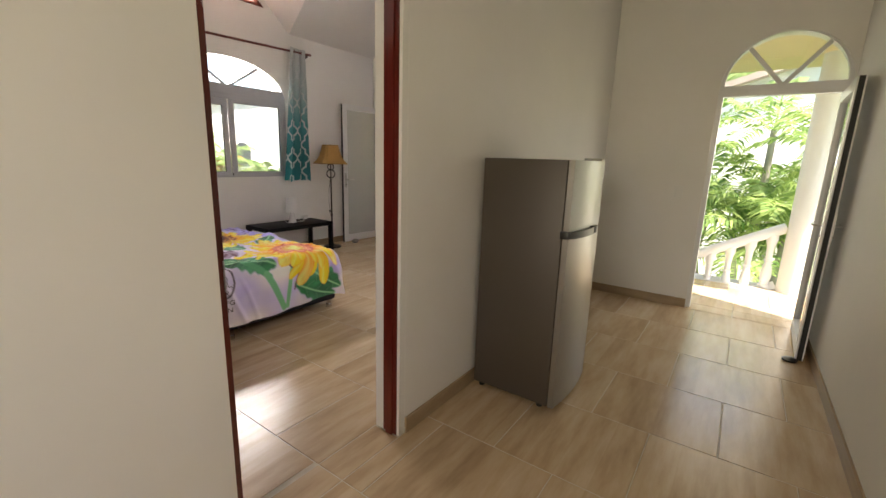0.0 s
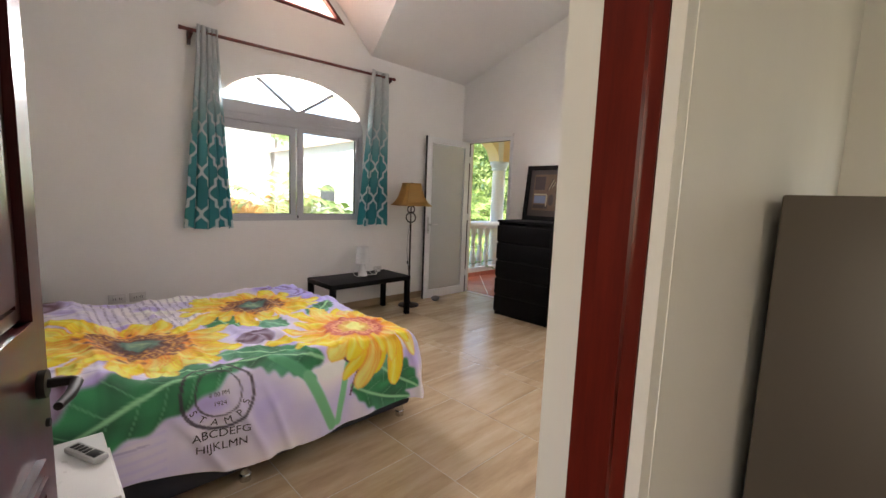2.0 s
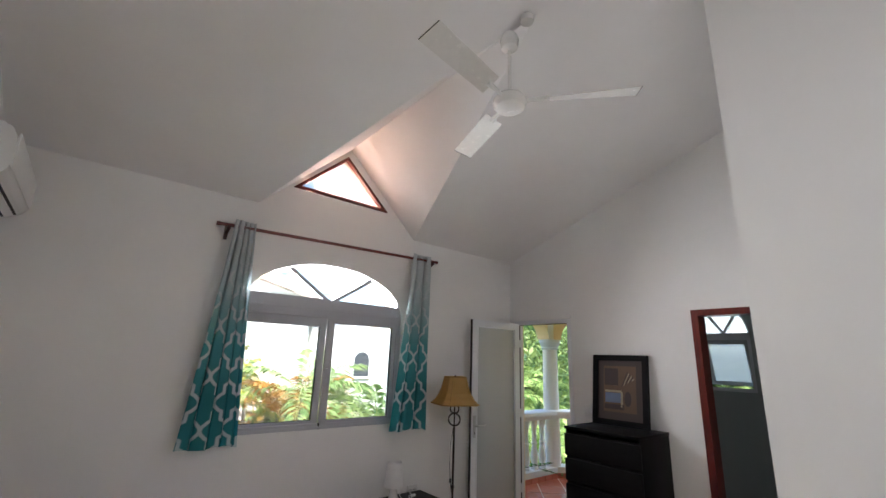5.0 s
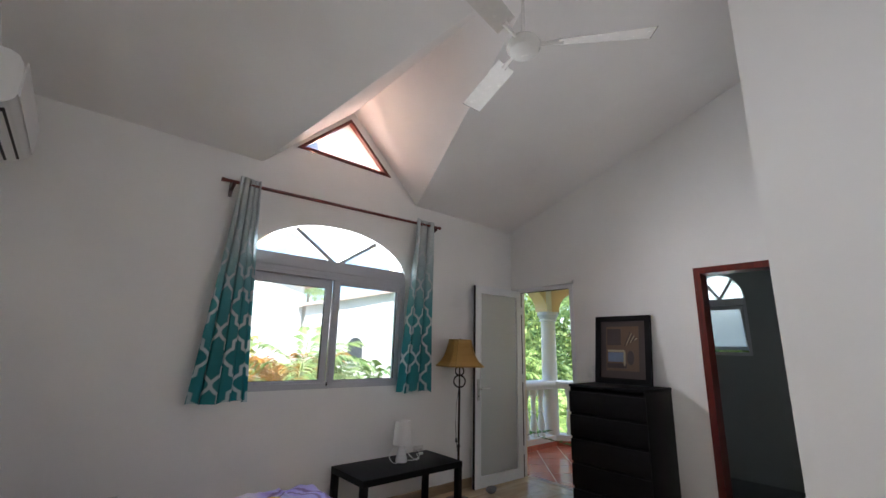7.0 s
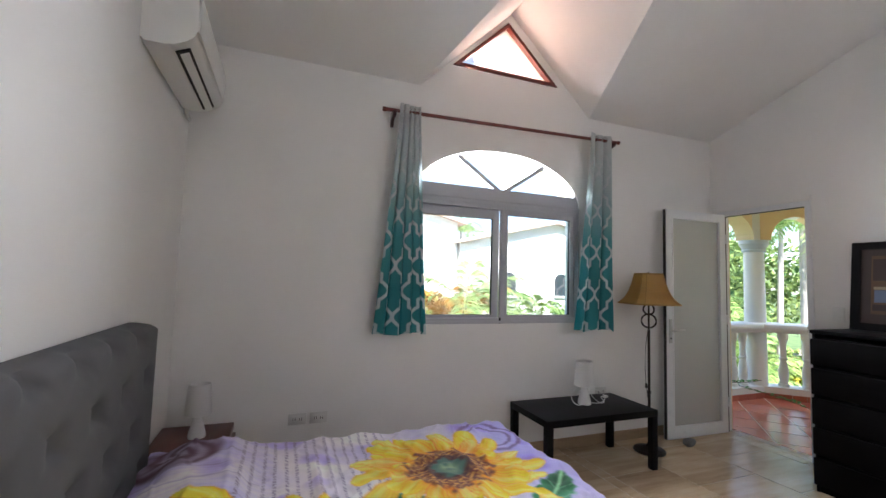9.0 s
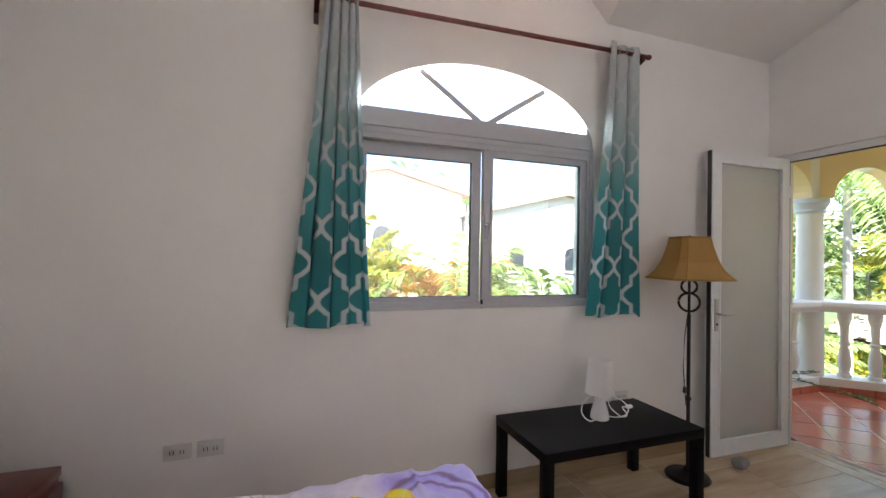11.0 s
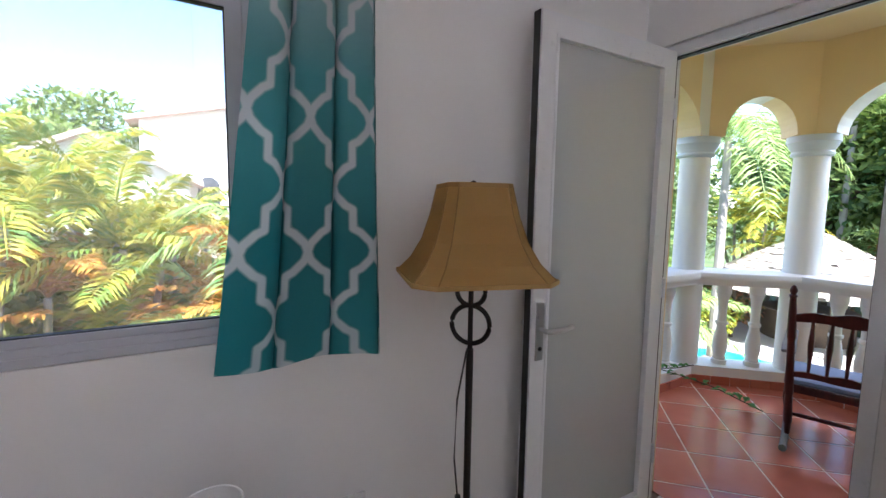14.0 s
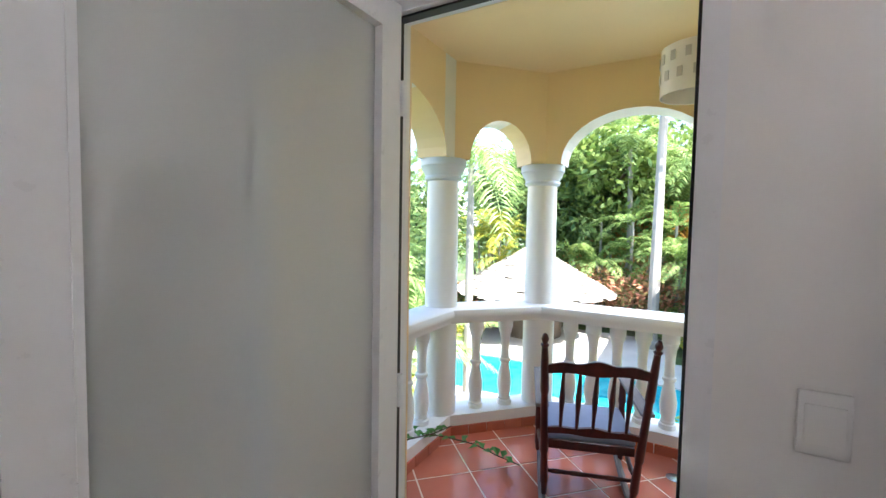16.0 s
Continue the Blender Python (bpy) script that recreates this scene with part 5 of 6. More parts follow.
def curtain(name, y0t, y1t, y0b, y1b, ztop, zbot, folds, seed, label):
    t = thing(name, pose(0, 0, 0), label, "curtain", "window curtains")
    nu, nv = 300, 200
    u, v = np.meshgrid(np.linspace(0, 1, nu + 1), np.linspace(0, 1, nv + 1))
    a = y0t + (y0b - y0t) * v ** 1.2
    b = y1t + (y1b - y1t) * v ** 1.2
    # broad rounded ridges with tight valleys between them, uneven along the width
    w = u + 0.035 * np.sin(2 * math.pi * u + seed) + 0.012 * np.sin(4 * v + seed) * v
    ph = w * folds * math.pi + 0.4 * seed
    ridge = np.abs(np.sin(ph)) ** 0.42
    y = a + (b - a) * u - 0.009 * np.sin(2 * ph) * (0.5 + v)
    x = XW + 0.05 + (0.058 + 0.014 * np.sin(5 * u + seed)) * ridge + 0.008 * np.sin(7 * v + 5 * u + seed) * v
    x = x + 0.004 * np.sin(23 * u + 3 * v + seed) * v
    z = ztop + (zbot - ztop) * v + v ** 8 * (0.016 * ridge + 0.008 * np.sin(9 * u + seed) - 0.01)
    row = int(nv * 0.75)
    along = np.concatenate([[0], np.cumsum(np.hypot(np.diff(x[row]), np.diff(y[row])))])
    d = trellis_distance(along[None, :] + 0.05 * seed + 0.01 * np.sin(5 * v), (1 - v) * (ztop - zbot) - 0.13, 0.235, 0.37)
    idx = np.arange((nu + 1) * (nv + 1)).reshape(nv + 1, nu + 1)
    f = np.stack([idx[:-1, :-1], idx[:-1, 1:], idx[1:, 1:], idx[1:, :-1]], -1).reshape(-1, 4)
    me = bpy.data.meshes.new("cloth")
    me.from_pydata(np.stack([x, y, z], -1).reshape(-1, 3), [], f)
    for key, val in (("trellis", d), ("drop", v)):
        me.attributes.new(key, "FLOAT", "POINT").data.foreach_set("value", val.astype(np.float32).ravel())
    me.materials.append(CURTAIN)
    me.shade_smooth()
    ob = new("cloth", me)
    ob.parent = t
    for k in range(5):
        yy = y0t + (y1t - y0t) * (k + 0.5) / 5
        part("eyelet", tube([(XW + 0.085 + 0.024 * math.cos(i * math.pi / 8), yy, ztop - 0.04 + 0.024 * math.sin(i * math.pi / 8)) for i in range(16)], 0.004, 6, closed=True), CHROME, t)


def curtain_rod():
    t = thing("curtain_rod", pose(0, 0, 0), "dark red wooden curtain rod above the window", "curtain rod")
    p, q = Vector((XW + 0.085, 1.83, 2.655)), Vector((XW + 0.085, 4.03, 2.715))
    part("rod", tube([p, q], 0.014, 14), REDWOOD, t)
    for k in (0.035, 0.975):
        c = p.lerp(q, k)
        b = part("bracket", prism([(0.002, -0.09), (0.02, -0.09), (0.03, -0.045), (0.1, -0.02), (0.1, 0.012), (0.002, 0.02)], 0.024, lambda u, v, w, c=c: (XW + u, c.y - 0.012 + w, c.z - 0.014 + v)), DOORWOOD, t)
    for c in (p, q):
        part("end_cap", lathe([(0, -0.014), (0.016, -0.012), (0.018, 0), (0.016, 0.012), (0, 0.014)], 14), REDWOOD, t).matrix_basis = Matrix.Translation(c) @ pose(0, 0, 0, 90)


coffee_table()
table_lamp(pose(-5.0, 3.5, 0.45), "white table lamp with its cable on the black table")
floor_lamp(), chest(), picture()
nightstand(pose(-2.86, YS + 0.06, 0), LACQUER, "white lacquered nightstand beside the bed")
nightstand(pose(-5.14, YS + 0.015, 0), REDLACQUER, "red-brown wooden nightstand in the corner")
table_lamp(pose(-4.93, 0.79, 0.495) @ Matrix.Scale(0.87, 4), "white table lamp on the red-brown nightstand")
remote(), air_conditioner(), ceiling_fan(), curtain_rod()
curtain("curtain", 1.95, 2.11, 1.81, 2.21, 2.71, 1.0, 4.2, 1, "teal and white trellis curtain, fading to grey at the top")
curtain("curtain", 3.7, 3.96, 3.53, 3.98, 2.755, 1.0, 2.7, 2, "teal and white trellis curtain, fading to grey at the top")
t = thing("door_stone", pose(-4.99, 4.64, 0, 0, 0, 20), "grey stone holding the balcony door open", "stone")
bm = bmesh.new()
bmesh.ops.create_icosphere(bm, subdivisions=3, radius=1)
for v_ in bm.verts:
    k_ = 1 + 0.18 * noise.noise(v_.co * 1.7)
    v_.co = Vector((v_.co.x * 0.05 * k_, v_.co.y * 0.075 * k_, 0.034 + v_.co.z * 0.034 * k_))
part("pebble", bm, ROCK, t)


def flow(pts, n=6):
    """A smooth line through points."""
    p = [Vector(q) for q in pts]
    p = [p[0]] + p + [p[-1]]
    return [0.5 * (2 * b + (c - a) * u + (2 * a - 5 * b + 4 * c - d) * u * u + (3 * b - a - 3 * c + d) * u ** 3)
            for a, b, c, d in zip(p, p[1:], p[2:], p[3:]) for u in [k / n for k in range(n)]] + [p[-1]]


t = thing("lamp_cable", pose(-5.0, 3.5, 0.452), "loose white lamp cable with plug on the table", "cable")
part("cord", tube(flow([(0.0, 0.055, 0.004), (0.03, 0.1, 0.004), (0.045, 0.15, 0.02), (0.02, 0.185, 0.05), (-0.02, 0.16, 0.085), (-0.03, 0.1, 0.1), (0.0, 0.07, 0.06), (0.035, 0.12, 0.008), (0.02, 0.18, 0.006), (-0.03, 0.19, 0.03), (-0.03, 0.22, 0.03)]), 0.0035, 6), PLASTIC, t)
part("cord_loop", tube(flow([(0.02, -0.045, 0.004), (0.035, -0.085, 0.004), (0.03, -0.12, 0.02), (0.0, -0.125, 0.05), (-0.02, -0.1, 0.085), (-0.03, -0.06, 0.11), (-0.03, -0.03, 0.12)]), 0.0035, 6), PLASTIC, t)
part("plug", boxes((-0.04, -0.02, 0.22, 0.26, 0.02, 0.04), bevel=0.004), PLASTIC, t)

# ---- bathroom seen through its doorway ----
bw_arch, bw_cuts = arch_top(-3.55, 0.29, 2.1, 0.34)
structure("wall_bath_north", wall("y", 7.4, 0.2, -4.1, -2.1, -0.2, level(3.0), [(-3.84, -3.26, 1.42, bw_arch, bw_cuts)]), BATH, "grey bathroom wall with a small arched window", "wall")
structure("wall_bath_west", wall("x", -4.07, 0.12, 5.49, 7.4, -0.2, level(3.0)), BATH, "grey bathroom wall", "wall")
structure("wall_bath_east", wall("x", -2.28, 0.15, 5.49, 7.4, -0.2, level(3.0)), BATH, "grey bathroom wall", "wall")
structure("ceiling_bath", boxes((-4.1, -2.1, 5.45, 7.6, 2.9, 3.05)), CEIL, "white bathroom ceiling", "ceiling")
structure("floor_bath", boxes((-4.1, -2.1, 5.44, 7.5, -0.2, -0.002)), BATHFLOOR, "dark grey tiled bathroom floor", "floor")


def bathroom_window():
    t = thing("window_3", pose(0, 0, 0), "white framed bathroom window tilted open under a fanlight", "window", kind="structure")
    place = lambda u, v, w: (u, 7.42 + w, v)
    part("window_frame", ring(rect(-3.84, -3.26, 1.42, 2.1), rect(-3.8, -3.3, 1.46, 2.04), 0.06, place), PVC, t)
    fanlight(t, -3.55, 0.29, 2.1, 0.34, place, 0.05, (55, 125), 0.025, BATHGLARE)
    m = pose(0, 7.45, 2.04, 14, 0, 0)
    s = part("sash", ring(rect(-3.795, -3.305, -0.57, -0.005), rect(-3.75, -3.35, -0.525, -0.05), 0.03, lambda u, v, w: tuple(m @ Vector((u, w, v)))), GREYPLASTIC, t)
    part("pane", prism(rect(-3.755, -3.345, -0.53, -0.045), 0.006, lambda u, v, w: tuple(m @ Vector((u, w + 0.012, v)))), BATHGLARE, s, smooth=False)


bathroom_window()

# ---- balcony ----
BE = -4.22                                             # east wall of the balcony
BEND = [(-5.89, 5.49), (-5.89, 7.09), (-5.38, 7.62), (BE, 7.62)]   # inner line of the parapet
CURB = 0.15
structure("balcony_floor", boxes((-6.2, BE, 5.49, 7.9, -0.25, -0.002), (-5.155, -4.43, 5.42, 5.49, -0.25, -0.002)), REDGROUT, "pale grout bed under the red balcony tiles", "floor")
structure("balcony_ceiling", boxes((-6.25, BE + 0.1, 5.49, 7.95, 2.74, 2.9)), YELLOW, "yellow plaster balcony ceiling", "ceiling")
structure("wall_balcony_east", boxes((BE, -4.075, 5.49, 7.6, -0.25, 2.74)), YELLOW, "yellow plaster balcony wall", "wall")
structure("wall_facade", wall("y", 5.492, 0.008, -6.2, BE, 0.0, level(2.74), [(-5.2, -4.385, 0.0, level(2.17), ())]), YELLOW, "yellow plaster facade beside the balcony door", "wall")


def offset_line(line, d):
    """The line moved d outward (to its left when walked)."""
    out = []
    for i, p in enumerate(line):
        n = Vector((0, 0))
        for a, b in ((i - 1, i), (i, i + 1)):
            if 0 <= a and b < len(line):
                e = (Vector(line[b]) - Vector(line[a])).normalized()
                n += Vector((-e.y, e.x))
        n.normalize()
        k = 1.0
        if 0 < i < len(line) - 1:
            e = (Vector(line[i]) - Vector(line[i - 1])).normalized()
            k = 1 / max(0.3, n.dot(Vector((-e.y, e.x))))
        out.append(tuple(Vector(p) + n * d * k))
    return out


def band(prof):
    """A profile of (outward, z) swept along the parapet."""
    bm = bmesh.new()
    lines = [offset_line(BEND, d) for d, z in prof]
    vs = [[bm.verts.new((*p, z)) for p in ln] for ln, (d, z) in zip(lines, prof)]
    for i in range(len(prof)):
        a, b = vs[i], vs[(i + 1) % len(prof)]
        for k in range(len(BEND) - 1):
            bm.faces.new((a[k], a[k + 1], b[k + 1], b[k]))
    for e in (0, -1):
        bm.faces.new([v[e] for v in vs])
    return bm


TH = 0.24
MID = offset_line(BEND, TH / 2)


def baluster_mesh():
    prof = [(0.058, 0.0), (0.058, 0.035), (0.045, 0.04), (0.05, 0.055), (0.043, 0.07), (0.05, 0.1), (0.056, 0.15), (0.055, 0.2), (0.046, 0.26), (0.036, 0.31), (0.034, 0.335),
            (0.046, 0.345), (0.046, 0.365), (0.034, 0.375), (0.033, 0.45), (0.037, 0.53), (0.042, 0.57), (0.05, 0.585), (0.05, 0.605), (0.058, 0.612), (0.058, 0.69)]
    return mesh_of("baluster", lathe(prof, 18), STONE, True)


def balcony_parapet():
    t = thing("balustrade", pose(0, 0, 0), "white painted balcony balustrade with turned balusters and columns", "balustrade", kind="structure")
    part("curb", band([(0, -0.2), (0, CURB), (TH, CURB), (TH, -0.2)]), STONE, t, smooth=False)
    part("rail", band([(0.01, 0.84), (0.0, 0.865), (-0.02, 0.885), (-0.03, 0.915), (-0.02, 0.945), (0.01, 0.96), (TH - 0.01, 0.96), (TH + 0.02, 0.945), (TH + 0.03, 0.915), (TH + 0.02, 0.885), (TH, 0.865), (TH - 0.01, 0.84)]), STONE, t)
    bal = baluster_mesh()
    for (a, b), n in zip(zip(MID, MID[1:]), (7, 2, 5)):
        a, b = Vector(a), Vector(b)
        L = (b - a).length
        for k in range(n):
            p = a.lerp(b, (0.17 + (L - 0.34) * (k + 0.5) / n) / L)
            o = new("baluster", bal)
            o.parent = t
            o.matrix_basis = pose(p.x, p.y, CURB, 0, 0, 12)
    for p in (MID[1], MID[2]):
        c = thing("column", pose(p[0], p[1], 0), "round white balcony column with a moulded capital", "column", "balcony columns", "structure")
        part("shaft", lathe([(0.125, CURB - 0.02), (0.122, 1.0), (0.115, 1.9)], 36), STONE, c)
        part("capital", lathe([(0.118, 1.89), (0.135, 1.9), (0.14, 1.915), (0.132, 1.93), (0.14, 1.95), (0.155, 1.97), (0.16, 1.99), (0.17, 2.0), (0.17, 2.05), (0, 2.05)], 36), CAPITAL, c, "pale blue-white moulded capital")
    sk = thing("balcony_skirting", pose(0, 0, 0), "red clay skirting tiles along the parapet", "skirting", kind="structure")
    for (a, b) in zip(BEND, BEND[1:]):
        a, b = Vector((*a, 0)), Vector((*b, 0))
        d = (b - a).normalized()
        nrm = Vector((d.y, -d.x, 0))
        L, n = (b - a).length, max(1, round((b - a).length / 0.16))
        for k in range(n):
            p, q = a + d * (L * k / n + 0.003), a + d * (L * (k + 1) / n - 0.003)
            bm = bmesh.new()
            lo = [p, q, q + nrm * 0.012, p + nrm * 0.012]
            va, vb = [bm.verts.new(v) for v in lo], [bm.verts.new(v + Vector((0, 0, 0.07))) for v in lo]
            bm.faces.new(va), bm.faces.new(vb[::-1])
            for i in range(4):
                bm.faces.new((va[i], va[(i + 1) % 4], vb[(i + 1) % 4], vb[i]))
            part("skirting_tile", bm, REDTILE, sk, smooth=False)
    # arcade above the columns
    for k, (a, b, rise) in enumerate(((BEND[0], BEND[1], 0.4), (BEND[1], BEND[2], 0.3), (BEND[2], BEND[3], 0.36))):
        a, b = Vector(a), Vector(b)
        L, d = (b - a).length, (b - a).normalized()
        n = Vector((-d.y, d.x))
        g0 = 0.05 if k == 0 else 0.12
        g1 = 0.05 if k == 2 else 0.12
        c, half = (g0 + L - g1) / 2, (L - g0 - g1) / 2
        f, cuts = arch_top(c, half, 2.05, rise)
        ext0, ext1 = (0.0 if k == 0 else -0.06), (L if k == 2 else L + 0.06)
        w = wall("y", 0, TH, ext0, ext1, 2.05, level(2.76), [(c - half, c + half, 2.05, f, cuts)])
        m = Matrix(((d.x, n.x, 0, a.x), (d.y, n.y, 0, a.y), (0, 0, 1, 0), (0, 0, 0, 1)))
        w.transform(m)
        for fc in w.faces:
            fc.material_index = 1 if fc.calc_center_median().z < 2.05 + rise + 0.02 and abs(fc.normal.dot(Vector((n.x, n.y, 0)))) < 0.3 else 0
        structure("arcade_wall", w, [YELLOW, STONE], "yellow arcade wall with white arch undersides", "wall")


CAPITAL = paint("pale_blue_white_paint", (0.62, 0.66, 0.72), 0.5)
balcony_parapet()


def rocking_chair():
    t = thing("rocking_chair", pose(-4.866, 6.836, 0, 0, 0, 18), "dark wooden rocking chair with a blue-grey seat", "rocking chair")
    W = 0.235
    turned = lambda a, b, r: tube([Vector(a).lerp(Vector(b), k) for k in (0, 0.08, 0.1, 0.3, 0.32, 0.5, 0.7, 0.72, 0.9, 1)], r, 10, radii=[r * q for q in (0.8, 1, 1.25, 1, 1.25, 1.1, 1, 1.25, 1.05, 0.8)])
    for s in (-1, 1):
        pts = [(s * W * (1.04), -0.42 + 0.9 * i / 14, 0.02 + 0.42 * (0.9 * (i / 14 - 0.48)) ** 2) for i in range(15)]
        part("rocker", tube(pts, 0.02, 8), ROCKERWOOD, t, "worn grey rocker runner")
        part("back_post", turned((s * W, -0.06, 0.05), (s * W * 1.12, -0.31, 0.97), 0.019), DOORWOOD, t)
        part("finial", lathe([(0.016, 0), (0.022, 0.012), (0.012, 0.022), (0.02, 0.045), (0.012, 0.07), (0, 0.08)], 12), DOORWOOD, t).matrix_basis = pose(s * W * 1.12, -0.31, 0.96, 15)
        part("front_post", turned((s * W * 1.1, 0.36, 0.08), (s * W * 1.1, 0.36, 0.6), 0.019), DOORWOOD, t)
        part("armrest", boxes((s * W * 1.12 - 0.035, s * W * 1.12 + 0.035, -0.2, 0.42, 0.6, 0.622), bevel=0.008), ROCKERWOOD, t)
        part("side_stretcher", turned((s * W, -0.06, 0.22), (s * W * 1.1, 0.36, 0.22), 0.012), DOORWOOD, t)
    part("seat", boxes((-W - 0.01, W + 0.01, -0.07, 0.38, 0.37, 0.41), bevel=0.015), SEATCLOTH, t, "blue-grey cloth seat")
    part("seat_rail", boxes((-W, W, -0.09, -0.07, 0.33, 0.38), bevel=0.004), DOORWOOD, t)
    part("rear_stretcher", turned((-W, -0.055, 0.18), (W, -0.055, 0.18), 0.011), DOORWOOD, t)
    part("front_stretcher", turned((-W, 0.36, 0.25), (W, 0.36, 0.25), 0.012), DOORWOOD, t)

    def back_rail(z0, z1, wave):
        n = 24
        up = [(-1 + 2 * i / n) for i in range(n + 1)]
        top = [(u * W * 1.1, z1 + wave * (0.6 * math.cos(u * math.pi) + 0.4 * math.cos(3 * u * math.pi))) for u in up]
        bot = [(u * W * 1.1, z0 - 0.3 * wave * math.cos(2 * u * math.pi)) for u in up]
        ang = -0.31 / 0.92
        return prism(bot + top[::-1], 0.02, lambda u, v, w: (u, -0.06 - 0.25 * (v - 0.05) / 0.92 - 0.01 + w, v))
    part("crest_rail", back_rail(0.82, 0.88, 0.018), DOORWOOD, t)
    part("lower_rail", back_rail(0.46, 0.5, 0.012), DOORWOOD, t)
    for k in range(5):
        u = (-0.7 + 0.35 * k) * W
        y = lambda z: -0.06 - 0.25 * (z - 0.05) / 0.92
        part("spindle", tube([(u, y(0.48), 0.48), (u, y(0.58), 0.58), (u, y(0.68), 0.68), (u, y(0.78), 0.78), (u, y(0.84), 0.84)], 0.01, 8, radii=[0.008, 0.01, 0.016, 0.01, 0.008]), DOORWOOD, t)


ROCKERWOOD = wood("weathered_grey_wood", (0.1, 0.09, 0.09), (0.22, 0.2, 0.2), 0.7, (1, 8, 1), 20)
rocking_chair()


def sconce():
    t = thing("wall_lamp", pose(-4.42, 6.5, 2.13), "white pierced drum lamp on the balcony wall", "lamp")
    bm = lathe([(0.135, 0.0), (0.135, 0.2)], 40)
    bmesh.ops.delete(bm, geom=[f for f in bm.faces if len(f.verts) > 4], context="FACES_ONLY")
    bmesh.ops.solidify(bm, geom=bm.faces[:], thickness=0.006)
    part("drum", bm, CERAMIC, t)
    for row in (0.15, 0.075):
        for i in range(14):
            a = 2 * math.pi * (i + (0.5 if row < 0.1 else 0)) / 14
            part("hole", boxes((-0.011, 0.011, -0.002, 0.002, -0.02, 0.02), bevel=0.0), GREYPLASTIC, t).matrix_basis = pose(0.137 * math.cos(a), 0.137 * math.sin(a), row, 0, 0, math.degrees(a) + 90)
    part("bracket", boxes((0.125, 0.199, -0.04, 0.04, 0.03, 0.17), bevel=0.004), CERAMIC, t)


sconce()


def leaf_blade(bm, base, way, up, length, width, fold=0.3):
    side = way.cross(up).normalized()
    pts = [base, base + way * length * 0.35 + side * width / 2 + up * fold * width, base + way * length + up * -0.2 * length * fold, base + way * length * 0.35 - side * width / 2 + up * fold * width, base + way * length * 0.55]
    v = [bm.verts.new(p) for p in pts]
    bm.faces.new((v[0], v[1], v[4])), bm.faces.new((v[1], v[2], v[4])), bm.faces.new((v[2], v[3], v[4])), bm.faces.new((v[3], v[0], v[4]))


def vine():
    t = thing("climbing_vine", pose(0, 0, 0), "green trailing vine creeping over the balcony curb", "vine")
    r = random.Random(4)
    for pts in ([(-5.98, 6.35, 0.2), (-5.86, 6.5, 0.24), (-5.75, 6.6, 0.26), (-5.66, 6.68, 0.3)], [(-5.98, 6.7, 0.17), (-5.8, 6.85, 0.12), (-5.6, 6.9, 0.1), (-5.42, 6.88, 0.08), (-5.28, 6.9, 0.05)]):
        pts = [Vector(p) for p in pts]
        part("stem", tube(pts, 0.004, 6), VINESTEM, t)
        for a, b in zip(pts, pts[1:]):
            for k in range(5):
                p = a.lerp(b, k / 5)
                bm = bmesh.new()
                way = Vector((r.uniform(-1, 1), r.uniform(-1, 1), r.uniform(-0.1, 0.4))).normalized()
                leaf_blade(bm, p, way, Vector((0, 0, 1)), r.uniform(0.05, 0.08), r.uniform(0.04, 0.055))
                part("leaf", bm, VINELEAF, t, smooth=False)


VINESTEM = plain("brown_vine_stem", (0.08, 0.05, 0.025), 0.8)
VINELEAF = leafy("vine_leaf_green", (0.04, 0.16, 0.03), (0.12, 0.32, 0.06))
vine()
t = thing("floor_drain", pose(-4.42, 7.35, 0), "round metal floor drain in the red tiles", "drain")
part("cover", lathe([(0.05, 0), (0.05, 0.004), (0.03, 0.006), (0, 0.006)], 24), CHROME, t)

# ---- entry porch ----
structure("porch_floor", boxes((-1.3, 1.6, 4.87, 6.35, -0.25, -0.006)), GROUT, "beige porch floor", "floor")
structure("porch_ceiling", boxes((-1.5, 2.0, 4.87, 6.8, 2.55, 2.7)), YELLOW, "yellow porch ceiling", "ceiling")
t = thing("porch_balustrade", pose(0, 0, 0), "white balustrade that descends beside the porch steps", "balustrade", kind="structure")
BALP = baluster_mesh()
part("rail", tube([(-0.9, 6.05, 0.02), (0.45, 6.15, 0.72)], 0.06, 10), STONE, t)
part("curb", tube([(-0.9, 6.05, -0.62), (0.45, 6.15, 0.02)], 0.07, 4), STONE, t)
for k in range(7):
    o = new("baluster", BALP)
    o.parent = t
    o.matrix_basis = pose(-0.8 + 0.19 * k, 6.06 + 0.014 * k, -0.57 + 0.096 * k) @ Matrix.Diagonal((1, 1, 0.9, 1))
c = thing("column", pose(0.62, 6.1, 0), "round white porch column", "column", "porch columns", "structure")
part("shaft", lathe([(0.17, -0.2), (0.16, 2.56)], 32), STONE, c)

# ---- garden ----
GZ = -3.0


def grass_ground():
    m = Mat("lawn_and_soil", (0.05, 0.08, 0.03), 0.9)
    n = m.noise(0.6, 6)
    m.colour(m.ramp(n, [(0.35, (0.05, 0.09, 0.02)), (0.55, (0.1, 0.15, 0.04)), (0.75, (0.2, 0.16, 0.1))]))
    structure("ground", boxes((-400, 400, -400, 400, GZ - 0.3, GZ)), m.m, "green lawn round the houses", "ground")


